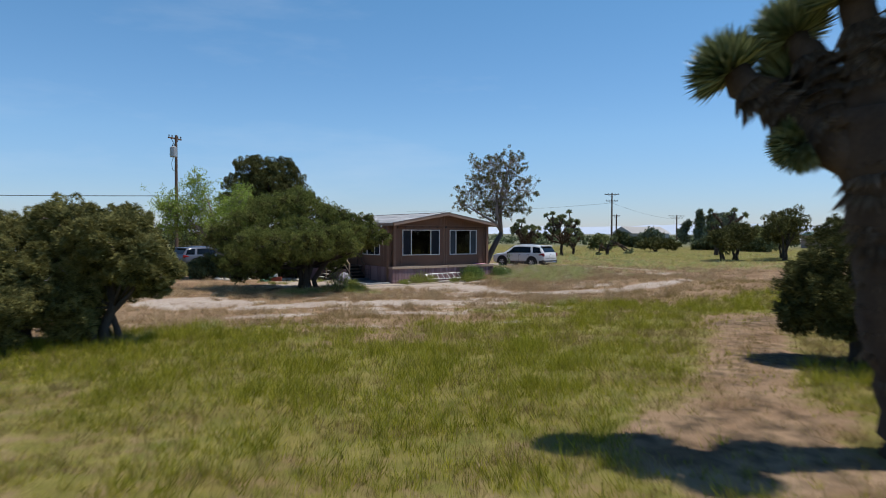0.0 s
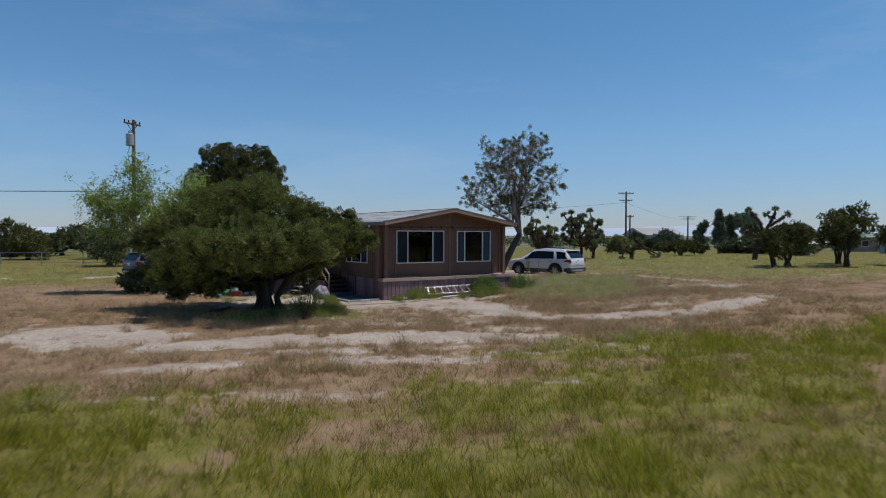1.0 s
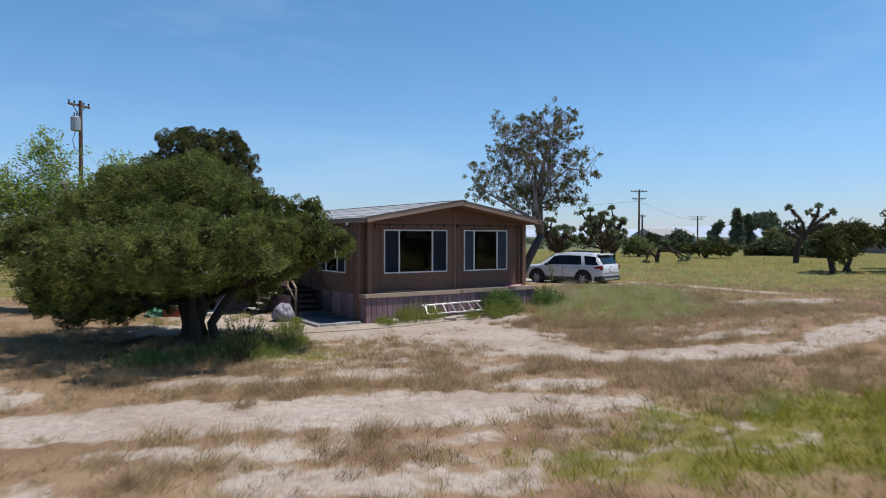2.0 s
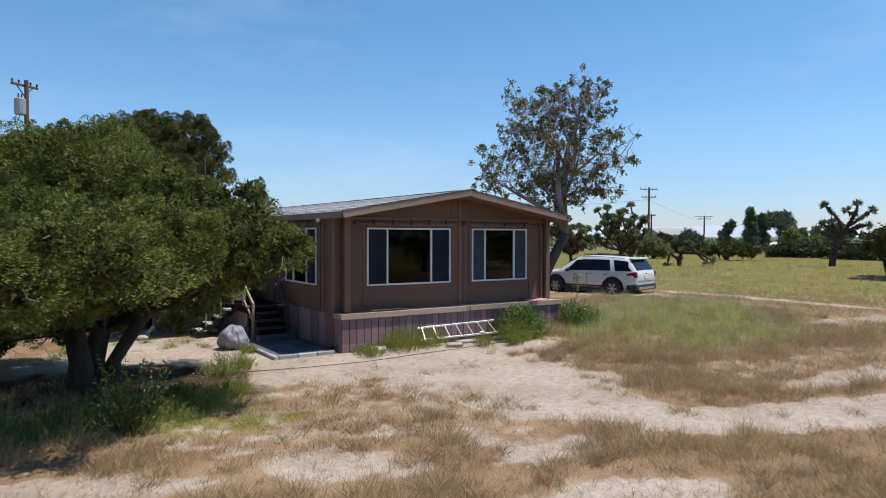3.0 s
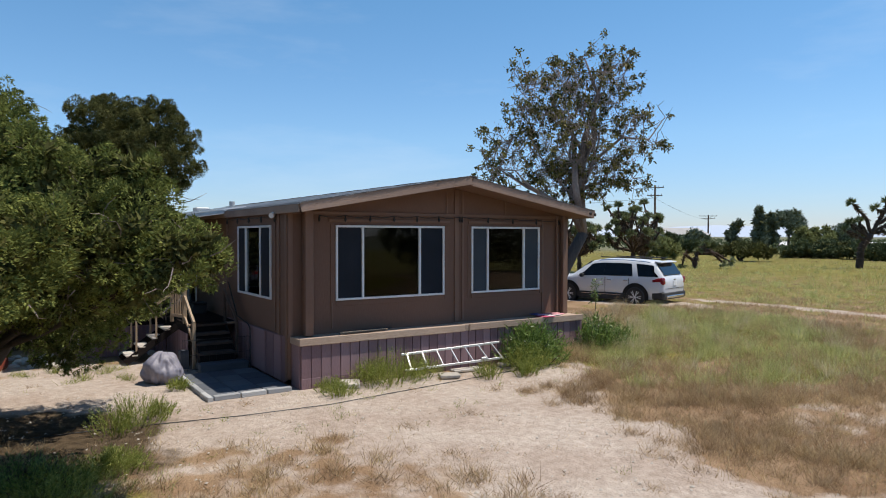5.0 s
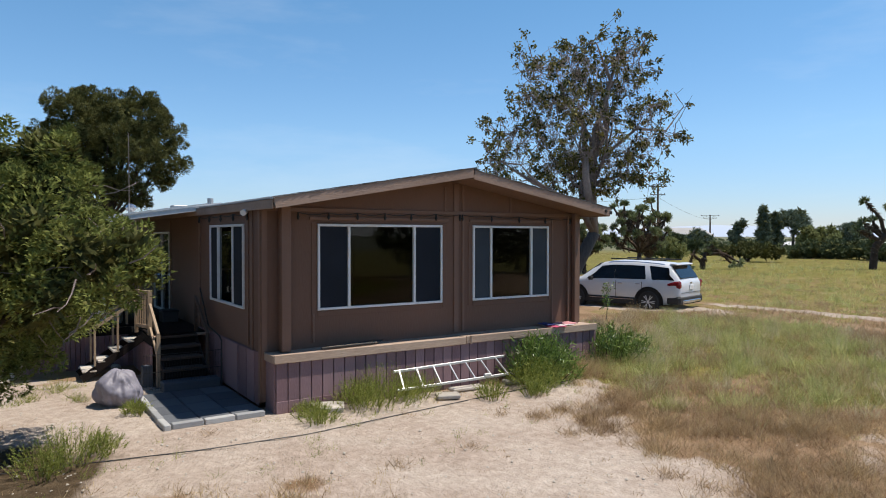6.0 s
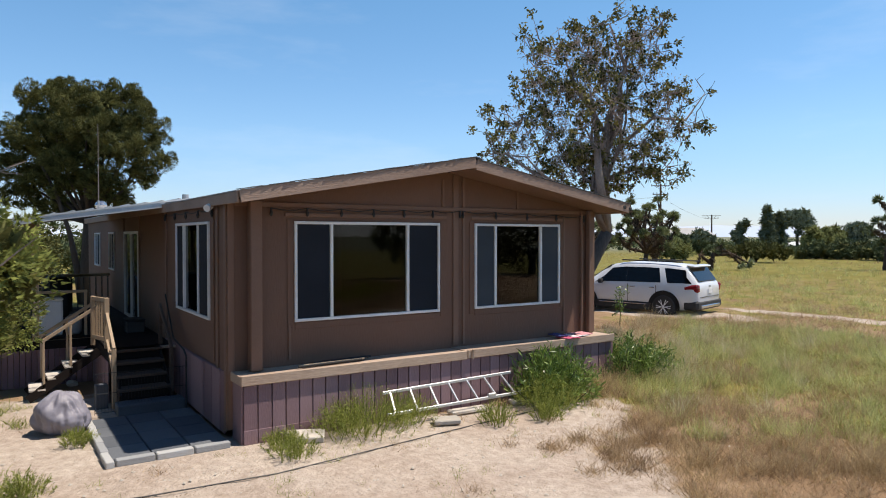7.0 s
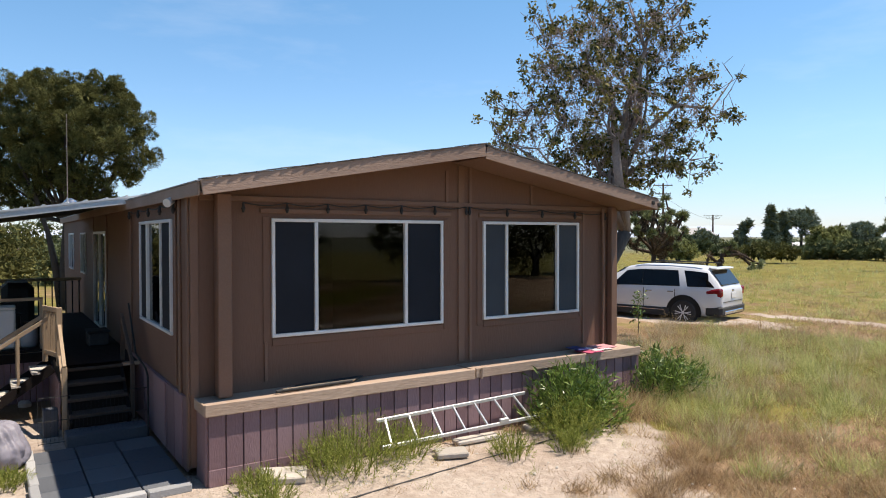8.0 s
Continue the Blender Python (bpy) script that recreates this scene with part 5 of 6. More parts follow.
    ([(0.7, -0.4, 2.5), (0.3, -0.1, 3.1), (0.1, 0.0, 3.6)], 0.13, 0.09),
    ([(0.9, -0.6, 2.9), (1.9, -1.2, 3.3), (2.5, -1.6, 3.4)], 0.13, 0.09),
    ([(0.9, -0.6, 2.7), (1.6, -1.0, 2.8), (2.0, -1.3, 2.6)], 0.13, 0.09)], 55, 0.42, 130, thatch=2.2)

FIELD = [  # x, y, height, half-width, look
    (41.2, 0.3, 5.6, 2.5, "j"), (38.3, 3.4, 4.0, 2.0, "j"), (36.0, 3.2, 3.3, 1.5, "j"), (45.5, 3.0, 4.4, 2.2, "j"), (47.0, -1.5, 4.6, 2.4, "j"), (44.0, -4.5, 4.4, 2.2, "j"),
    (57.5, 28.2, 1.9, 2.6, "j"), (69.6, 28.5, 1.6, 1.9, "f"), (69.4, 25.3, 1.9, 2.6, "f"), (69.3, 22.4, 1.9, 2.8, "f"), (69.0, 19.9, 1.8, 2.8, "f"), (17.5, -23.5, 5.6, 2.6, "j"), (21.5, -25.0, 6.4, 3.0, "j"), (26.0, -23.0, 5.2, 2.6, "j"), (31.0, -25.0, 5.6, 3.0, "j"), (14.0, -50.0, 5.0, 4.0, "f"), (6.0, -58.0, 5.0, 4.5, "f"), (22.0, -56.0, 5.0, 5.0, "f"), (72.0, 41.9, 1.5, 2.2, "f"), (110.1, 71.9, 4.0, 2.8, "f"),
    (53.6, 34.5, 2.5, 1.7, "p"), (76.7, 52.0, 2.8, 1.8, "f"), (98.1, 44.0, 4.2, 2.0, "p"), (121.0, 52.7, 4.6, 1.8, "p"), (129.6, 53.0, 5.4, 3.0, "f"), (76.7, 49.0, 1.8, 2.0, "f"),
    (-11.4, 61.3, 4.8, 3.0, "j"), (-7.1, 76.4, 4.4, 3.2, "f"), (-4.5, 62.7, 4.0, 3.0, "f"), (-17.7, 52.8, 4.4, 3.0, "j"), (-22.0, 70.0, 5.0, 4.0, "f"), (-13.0, 80.0, 4.5, 4.5, "f"),
    (-3.4, 15.8, 3.9, 1.8, "j"), (-4.6, 8.2, 1.7, 1.2, "f"), (-3.6, 10.5, 1.9, 1.2, "f"), (-6.2, 10.8, 2.0, 1.5, "f"), (-8.2, 9.5, 1.4, 1.3, "f"), (-2.5, 34.0, 4.2, 2.6, "j"), (-6.0, 40.0, 3.2, 2.6, "f"), (2.5, 40.0, 4.0, 3.0, "f"), (-1.0, 48.0, 4.4, 4.0, "f")]
for i, (x, y, h, w, look_) in enumerate(FIELD):
    rg = np.random.default_rng(100 + i)
    low = 0.42 if look_ == "j" and x > 0 and y > -20 else 0.18
    lob = [(w * rg.uniform(-0.62, 0.62), w * rg.uniform(-0.62, 0.62), h * rg.uniform(low, 0.66), w * rg.uniform(0.28, 0.45), w * rg.uniform(0.28, 0.45), h * rg.uniform(0.14, 0.22)) for _ in range(8)]
    lob.append((w * 0.2 * rg.normal(), 0, h * 0.70, w * 0.4, w * 0.4, h * 0.18))
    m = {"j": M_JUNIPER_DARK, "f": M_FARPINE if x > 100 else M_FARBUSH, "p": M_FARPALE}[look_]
    nm, lb = {"j": ("juniper", "dark green desert juniper in the open field"), "f": ("shrub_thicket", "dense dark evergreen thicket on the open ground"), "p": ("willow_shrub", "pale grey-green feathery shrub in the distance")}[look_]
    stems = [(0.2, 0, h * 0.5, 0.13, w * 0.3, 0.1), (-0.3, 0.1, h * 0.5, 0.12, -w * 0.35, 0.2), (0.0, 0.3, h * 0.45, 0.1, 0.1, -w * 0.3)]
    far = max(1.0, math.hypot(x, y + 10) / 40)
    conifer_mass(nm, lb, (x, y, rise1(x, y)), lob, 5200, 0.17 * far ** 0.7, 0.085 * far ** 0.7, m, stems, 200 + i, "field evergreens", "tree" if look_ == "j" else "shrub", bough=(0.24 * far ** 0.5, 0.42 * far ** 0.5), core=0.05, lumpy=6)
for i, (x, y, h, w, tall) in enumerate([(106.3, 56.4, 7.2, 1.2, 1), (113.7, 55.2, 8.2, 3.6, 0), (116.5, 67.7, 5.2, 1.2, 1), (110.0, 56.0, 6.2, 1.0, 1)]):
    rg = np.random.default_rng(300 + i)
    if tall:
        lob = [(0.35 * w * rg.normal(), 0.35 * w * rg.normal(), h * f, w * (1.05 - f) * 0.9 + 0.25, w * (1.05 - f) * 0.9 + 0.25, h * 0.1) for f in (0.25, 0.4, 0.55, 0.7, 0.83, 0.94)]
    else:
        lob = [(w * rg.uniform(-0.6, 0.6), w * rg.uniform(-0.6, 0.6), h * rg.uniform(0.45, 0.78), w * 0.42, w * 0.42, h * 0.15) for _ in range(8)]
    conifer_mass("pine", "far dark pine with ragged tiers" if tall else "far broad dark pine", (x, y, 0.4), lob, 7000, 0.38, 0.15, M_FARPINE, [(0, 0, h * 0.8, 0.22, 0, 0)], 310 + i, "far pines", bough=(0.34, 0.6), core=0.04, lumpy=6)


# ---- utility poles ----
def utility_pole(label, at, h, arms, turn, box_can=False, r=0.16):
    p = thing("utility_pole", label, "utility pole", at, turn, "utility poles")
    part("shaft", tube(bmesh.new(), [(0, 0, -0.5), (0, 0, h * 0.5), (0, 0, h)], [r, r * 0.85, r * 0.68], 9), M_POLE, p)
    for z, w in arms:
        arm = part("crossarm", one_box((0, 0.12, z), (w, 0.10, 0.13), bevel=0.01), M_POLE, p)
        for f in (-0.46, -0.22, 0.22, 0.46):
            part("insulator", tube(bmesh.new(), [(w * f, 0.12, z + 0.06), (w * f, 0.12, z + 0.22), (w * f, 0.12, z + 0.26)], [0.03, 0.06, 0.03], 7), M_DARKMETAL, arm)
        for s in (-1, 1):
            part("brace", beam(bmesh.new(), (s * w * 0.3, 0.12, z - 0.05), (0, 0.16, z - 0.55), 0.03, 0.04, 0), M_DARKMETAL, arm)
    if box_can:
        can = part("transformer", tube(bmesh.new(), [(-0.5, -0.1, h - 2.0), (-0.5, -0.1, h - 1.95), (-0.5, -0.1, h - 1.15), (-0.5, -0.1, h - 1.08)], [0.25, 0.29, 0.29, 0.2], 12), M_GREY, p, "grey pole transformer can")
        for s in (-0.1, 0.1):
            part("bushing", tube(bmesh.new(), [(-0.5 + s, -0.1, h - 1.1), (-0.5 + s, -0.1, h - 0.85)], [0.05, 0.03], 7), M_DARKMETAL, can)
        pts = [(-0.5, -0.1, h - 2.0), (-0.75, -0.1, h - 2.6), (-0.6, -0.1, h - 3.1), (-0.1, -0.15, h - 3.3)]
        part("drop_wire", tube(bmesh.new(), pts, [0.02] * 4, 5), M_BLACK, p)
    return p


utility_pole("brown wooden utility pole with crossarm and transformer", (-5.63, 29.0, 0.0), 11.5, [(11.2, 1.7)], 40, True)
utility_pole("wooden utility pole with two crossarms", (83.0, 59.7, 0.4), 10.6, [(10.3, 2.9), (9.0, 2.4)], -33, False, 0.2)
utility_pole("distant wooden utility pole with one crossarm", (174.4, 114.6, 0.4), 8.9, [(8.6, 5.5), (7.9, 4.2)], -33, False, 0.28)
utility_pole("distant plain wooden pole", (91.5, 66.2, 0.4), 6.6, [(6.3, 1.6)], -33, False, 0.2)


def wire(label, a, b, sag, r):
    w = thing("overhead_wire", label, "wire", (0, 0, 0), group="overhead wires")
    a, b = Vector(a), Vector(b)
    pts = [a.lerp(b, i / 16) - Vector((0, 0, sag * 4 * (i / 16) * (1 - i / 16))) for i in range(17)]
    part("cable", tube(bmesh.new(), pts, [r] * 17, 5), M_BLACK, w)


wire("thin dark overhead service wire", (-5.63, 29.0, 6.15), (-60.0, 65.0, 7.05), 0.3, 0.03)
wire("thin dark overhead wire between distant poles", (83.0, 59.7, 9.0), (45.0, 75.0, 7.0), 0.5, 0.018)
wire("thin dark overhead wire between distant poles", (83.0, 59.7, 9.0), (174.4, 114.6, 7.9), 0.7, 0.018)


# ---- far houses and hills ----
def far_house(label, at, turn, sx, sy, h, roof_h, wall_m, roof_m):
    hs = thing("far_house", label, "house", at, turn, "far houses")
    part("wall", one_box((0, 0, h / 2), (sx, sy, h)), wall_m, hs)
    bm = bmesh.new()
    v = [bm.verts.new(c) for c in ((-sx / 2 - 0.4, -sy / 2 - 0.4, h), (sx / 2 + 0.4, -sy / 2 - 0.4, h), (sx / 2 + 0.4, sy / 2 + 0.4, h), (-sx / 2 - 0.4, sy / 2 + 0.4, h), (-sx / 2 - 0.4, 0, h + roof_h), (sx / 2 + 0.4, 0, h + roof_h))]
    for q in ((0, 1, 5, 4), (2, 3, 4, 5), (0, 4, 3), (1, 2, 5), (3, 2, 1, 0)):
        bm.faces.new([v[i] for i in q])
    part("roof", bm, roof_m, hs)
    for i in range(3):
        w = part("window", one_box((-sx * 0.3 + sx * 0.3 * i, -sy / 2 - 0.02, h * 0.58), (1.2, 0.08, 1.0)), M_FRAME, hs)
        part("pane", one_box((-sx * 0.3 + sx * 0.3 * i, -sy / 2 - 0.07, h * 0.58), (1.05, 0.03, 0.85)), M_CARGLASS, w)


far_house("distant low house with a pale flat-pitched roof", (127.4, 62.9, -1.3), -33, 9, 7, 2.5, 0.65, M_FARWALL, M_FARROOF)
far_house("distant low house with a white roof behind shrubs", (133.0, 50.8, -1.3), -33, 16, 7, 2.5, 0.65, M_FARTAN, M_FARROOF)
far_house("distant grey house with a gabled roof", (123.7, 86.9, 0.4), -10, 12, 8, 2.6, 1.8, M_FARWALL, M_FARWALL)
far_house("distant tan house with a reddish roof", (92.0, 13.4, 0.4), -45, 11, 7, 2.5, 1.0, M_FARWALL, M_FARTAN)
far_house("distant low shed with a grey-green roof", (104.0, 27.2, 0.4), -33, 9, 6, 2.3, 0.7, M_FARTAN, mat("green_roof", (0.16, 0.25, 0.20), (0.24, 0.34, 0.28), 0.5, 0.8))

bm = bmesh.new()
N = 160
low, top = [], []
for i in range(N + 1):
    a = radians(-75 + 150 * i / N) + radians(33)
    r_ = 2600.0
    hgt = 22 + 16 * noise.noise(Vector((a * 5, 0, 0))) + 9 * noise.noise(Vector((a * 17, 3, 0))) + 4 * noise.noise(Vector((a * 47, 7, 0)))
    hgt += 26 * math.exp(-((math.degrees(a) - 54) / 7.5) ** 2)
    low.append(bm.verts.new((r_ * math.sin(a), r_ * math.cos(a), -30)))
    top.append(bm.verts.new(((r_ + 250) * math.sin(a), (r_ + 250) * math.cos(a), max(4, hgt))))
for i in range(N):
    bm.faces.new((low[i], low[i + 1], top[i + 1], top[i]))
tagged(new("backdrop", mesh_of("backdrop", bm, M_MOUNTAIN, True)), "desert hills on the horizon, haze put into their blue", "hills", kind="structure")


rg = np.random.default_rng(500)
k_ = 1500
ang = radians(33) + rg.uniform(-0.95, 0.95, k_)
dist = rg.uniform(105, 420, k_)
cx_, cy_ = dist * np.sin(ang), dist * np.cos(ang)
ht_ = rg.uniform(0.6, 2.0, k_) * rg.choice([0.6, 1.0, 1.25], k_)
c_ = np.repeat(np.stack([cx_, cy_, 0.4 + ht_ * 0.4], 1), 46, 0)
h_ = np.repeat(ht_, 46)
at_ = c_ + rg.normal(size=c_.shape) * np.stack([h_ * 0.55, h_ * 0.55, h_ * 0.26], 1)
v, f = needles(rg, at_, rg.normal(size=at_.shape) + np.array([0, 0, 0.5]), 0.55, 0.34)
tagged(new("far_scrub", array_mesh("far_scrub", v, f, M_FARBUSH)), "scattered low desert scrub on the distant plain", "scrub", kind="stuff")


# ---- cars ----
def suv(name, label, at, turn, paint, light_top=None):
    """A five-door sport utility car; x ahead, y left, z up from the ground under its middle."""
    car = thing(name, label, "car", at, turn)
    # stations along the length: x, half-width, bottom, sill-to-belt height, roof height, roof half-width
    st = [(-2.50, 0.80, 0.50, 1.02, 1.04, 0.76), (-2.45, 0.93, 0.40, 1.10, 1.14, 0.80), (-2.30, 0.965, 0.34, 1.13, 1.38, 0.76), (-2.06, 0.98, 0.30, 1.13, 1.66, 0.72), (-1.60, 0.99, 0.28, 1.12, 1.715, 0.71), (-0.8, 0.99, 0.27, 1.10, 1.755, 0.71), (0.0, 0.99, 0.27, 1.09, 1.755, 0.70), (0.45, 0.99, 0.27, 1.08, 1.70, 0.69), (0.85, 0.99, 0.27, 1.07, 1.50, 0.71), (1.25, 0.985, 0.28, 1.05, 1.22, 0.77), (1.42, 0.98, 0.28, 1.05, 1.10, 0.80), (2.0, 0.965, 0.28, 1.00, 1.06, 0.76), (2.30, 0.93, 0.32, 0.94, 0.99, 0.72), (2.46, 0.84, 0.40, 0.84, 0.88, 0.66), (2.52, 0.70, 0.48, 0.72, 0.74, 0.55)]

    def ring(s):
        x, w, zb, belt, zr, wr = s
        half = [(0.0, zb), (w * 0.86, zb), (w * 0.97, zb + 0.10), (w, zb + (belt - zb) * 0.5), (w * 0.985, belt - 0.10), (w * 0.955, belt), (wr + (w * 0.955 - wr) * 0.12, zr - 0.10 * (zr - belt) - 0.02), (wr * 0.9, zr - 0.012), (0.0, zr + 0.02)]
        return [(x, y, z) for y, z in half] + [(x, -y, z) for y, z in half[-2:0:-1]]

    bm = bmesh.new()
    rings = [[bm.verts.new(p) for p in ring(s)] for s in st]
    k = len(rings[0])
    for r0, r1 in zip(rings, rings[1:]):
        for i in range(k):
            bm.faces.new((r0[i], r0[(i + 1) % k], r1[(i + 1) % k], r1[i]))
    bm.faces.new(rings[0])
    bm.faces.new(rings[-1][::-1])
    bmesh.ops.recalc_face_normals(bm, faces=bm.faces)
    body = part("body", bm, paint, car, smooth=True)

    def lerp_station(x):
        for a, b in zip(st, st[1:]):
            if a[0] <= x <= b[0]:
                f = (x - a[0]) / (b[0] - a[0])
                return [p + (q - p) * f for p, q in zip(a, b)]
        return st[-1]

    def side_patch(x0, x1, u0, u1, off, sgn, skew0=0.0, skew1=0.0, nx_=8):
        """A panel on the flank between belt (u=0) and roof edge (u=1)."""
        b = bmesh.new()
        grid = []
        for i in range(nx_ + 1):
            row = []
            for j in range(3):
                u = u0 + (u1 - u0) * j / 2
                f = i / nx_
                x = (x0 + skew0 * j / 2) * (1 - f) + (x1 + skew1 * j / 2) * f
                _, w, zb, belt, zr, wr = lerp_station(x)
                top_y, top_z = wr + (w * 0.955 - wr) * 0.12, zr - 0.10 * (zr - belt) - 0.02
                row.append(b.verts.new((x, sgn * (w * 0.955 + (top_y - w * 0.955) * u + off), belt + (top_z - belt) * u)))
            grid.append(row)
        for r0, r1 in zip(grid, grid[1:]):
            for j in range(2):
                b.faces.new((r0[j], r0[j + 1], r1[j + 1], r1[j]))
        bmesh.ops.solidify(b, geom=b.faces[:], thickness=0.006)
        return b

    for s in (1, -1):
        part("side_window", side_patch(-2.30, -1.52, 0.04, 0.92, 0.006, s, 0.18, 0.16), M_CARGLASS, car, "dark tinted glass")
        part("side_window", side_patch(-1.30, -0.10, 0.06, 0.90, 0.006, s, 0.12, 0.0), M_CARGLASS, car, "dark tinted glass")
        part("side_window", side_patch(-0.085, 1.05, 0.06, 0.90, 0.006, s, 0.0, -0.56), M_CARGLASS, car, "dark tinted glass")
        part("window_pillar", side_patch(-0.10, -0.085, 0.06, 0.90, 0.005, s), M_BLACK, car)
        part("mirror", one_box((0.78, s * 1.06, 1.12), (0.12, 0.20, 0.15), bevel=0.03), M_BLACK, car)
        part("roof_rail", beam(bmesh.new(), (-1.9, s * 0.62, 1.80), (0.2, s * 0.62, 1.83), 0.04, 0.04, 0.008), M_DARKMETAL, car)
        part("sill_cladding", one_box((0.0, s * 0.975, 0.37), (2.0, 0.07, 0.25), bevel=0.02), M_BLACK, car)
        part("sill_trim", one_box((0.0, s * 1.012, 0.43), (1.7, 0.012, 0.022), bevel=0.004), M_CHROME, car)
        part("taillight", one_box((-2.28, s * 0.870, 1.02), (0.46, 0.20, 0.15), ry=10, bevel=0.04), M_RED, car, "dark red tail lamp")
        part("taillight", one_box((-2.42, s * 0.835, 0.955), (0.16, 0.20, 0.20), bevel=0.04), M_RED, car, "dark red tail lamp")
        part("headlight", one_box((2.33, s * 0.76, 0.82), (0.26, 0.30, 0.12), bevel=0.04), M_CHROME, car)
        for x in (-0.18, -1.16):
            part("door_seam", one_box((x, s * 0.985, 0.75), (0.012, 0.02, 0.62)), M_DARKMETAL, car)
        for x in (-0.35, 0.0 - 1.02):
            part("door_handle", one_box((x, s * 0.985, 0.98), (0.18, 0.03, 0.03), bevel=0.008), M_CHROME, car)
    rear = bmesh.new()
    box(rear, (-2.285, 0, 1.41), (0.02, 1.42, 0.52), ry=37, bevel=0.01)
    part("rear_window", rear, M_CARGLASS, car, "dark tinted glass")
    part("rear_spoiler", one_box((-2.16, 0, 1.675), (0.26, 1.34, 0.05), ry=-6, bevel=0.02), paint, car)
    part("rear_bumper", one_box((-2.27, 0, 0.47), (0.52, 1.93, 0.30), bevel=0.07), M_BLACK, car)
    part("tailgate_seam", one_box((-2.50, 0, 0.72), (0.03, 1.56, 0.014)), M_DARKMETAL, car)
    part("tailgate_badge", one_box((-2.498, 0, 1.04), (0.02, 0.16, 0.05), bevel=0.008), M_CHROME, car)
    part("bumper_trim", one_box((-2.53, 0, 0.42), (0.06, 1.45, 0.10), bevel=0.02), M_CHROME, car)
    part("number_plate", one_box((-2.515, 0, 0.90), (0.02, 0.31, 0.16), bevel=0.005), M_WHITE, car)
    part("windscreen", one_box((0.88, 0, 1.46), (0.03, 1.34, 0.72), ry=-58, bevel=0.01), M_CARGLASS, car)
    part("grille", one_box((2.51, 0, 0.66), (0.05, 0.9, 0.26), bevel=0.03), M_DARKMETAL, car)
    for x in (-1.43, 1.43):
        for s in (1, -1):
            b = bmesh.new()
            n_ = 16
            b.faces.new([b.verts.new((x + 0.53 * math.cos(a), s * 1.0, 0.38 + 0.52 * math.sin(a))) for a in (math.pi * (-0.06 + 1.12 * i / n_) for i in range(n_ + 1))])
            bmesh.ops.solidify(b, geom=b.faces[:], thickness=0.03)
            part("wheel_arch", b, M_BLACK, car)
            wheel = part("wheel", tube(bmesh.new(), [(x, s * 0.78, 0.375), (x, s * 0.80, 0.375), (x, s * 1.00, 0.375), (x, s * 1.025, 0.375)], [0.34, 0.375, 0.375, 0.345], 24), M_BLACK, car)
            part("rim", tube(bmesh.new(), [(x, s * 0.98, 0.375), (x, s * 1.03, 0.375)], [0.265, 0.255], 20), M_DARKMETAL, wheel)
            part("hub_cap", tube(bmesh.new(), [(x, s * 1.03, 0.375), (x, s * 1.05, 0.375)], [0.05, 0.04], 10), M_FRAME, wheel)
            for i in range(6):
                a = 2 * math.pi * i / 6
                for da in (-0.16, 0.16):
                    part("spoke", beam(bmesh.new(), (x + 0.05 * math.cos(a), s * 1.036, 0.375 + 0.05 * math.sin(a)), (x + 0.245 * math.cos(a + da), s * 1.036, 0.375 + 0.245 * math.sin(a + da)), 0.014, 0.022, 0), M_FRAME, wheel)
    return car


suv("parked_suv", "white sport utility car parked beside the home", (14.75, 5.80, 0.38), 104, M_CARWHITE).scale = (0.96, 0.96, 0.96)
suv("parked_suv", "slate blue sport utility car parked under trees", (-4.6, 23.6, 0.0), 20, M_CARBLUE)

# ---- ladder and loose things by the wall ----
ladder = thing("aluminium_ladder", "bare aluminium ladder lying on its side against the skirting", "ladder", (0, 0, 0))
for a, b in (((2.12, -0.10, 0.48), (4.66, -0.08, 0.52)), ((2.08, -0.34, 0.20), (4.80, -0.34, 0.22))):
    part("side_rail", beam(bmesh.new(), a, b, 0.030, 0.050, 0.006), M_ALU, ladder)
for i in range(7):
    f = (i + 0.35) / 7
    a = Vector((2.12, -0.10, 0.48)).lerp(Vector((4.66, -0.08, 0.52)), f)
    b = Vector((2.08, -0.34, 0.20)).lerp(Vector((4.80, -0.34, 0.22)), f)
    part("rung", beam(bmesh.new(), a, b, 0.032, 0.026, 0.005), M_ALU, ladder)
part("hinge", one_box((4.05, -0.34, 0.25), (0.16, 0.05, 0.07), bevel=0.01), M_ALU, ladder)


def rock(bm, c, s, seed):
    r = bmesh.ops.create_icosphere(bm, subdivisions=2, radius=1.0)
    for v in r["verts"]:
        k = 1 + 0.28 * noise.noise(v.co * 1.4 + Vector((seed * 3.1, 0, 0)))
        v.co = Vector((c[0] + v.co.x * s[0] * k, c[1] + v.co.y * s[1] * k, c[2] + v.co.z * s[2] * k))
    return bm


def stone(label, c, s, turn, seed, m=M_STONE, group="loose stones"):
    t = thing("paving_stone", label, "stone", c, turn, group)
    part("block", rock(bmesh.new(), (0, 0, s[2] * 0.4), s, seed), m, t, smooth=False)
    return t


def slab(label, c, s, turn, tilt=0.0, m=M_STONE):
    t = thing("stone_slab", label, "stone slab", c, turn, "loose slabs")
    part("block", one_box((0, 0, s[2] / 2), s, rx=tilt, bevel=0.015), m, t)


slab("pale flat stone slab lying in the weeds by the skirting", (0.80, -0.24, 0.02), (0.55, 0.30, 0.09), -25, 8)
slab("pale flat stone slab on the sand before the ladder", (2.95, -0.62, 0.02), (0.42, 0.24, 0.07), -20, 4)
slab("pale flat stone slab under the ladder", (3.6, -0.28, 0.02), (0.7, 0.2, 0.06), -3)
slab("pale flat stone slab under the ladder end", (4.7, -0.30, 0.02), (0.4, 0.2, 0.07), -8)
slab("pale flat stone by the green bush", (6.7, -0.25, 0.03), (0.5, 0.22, 0.06), -30, 3)

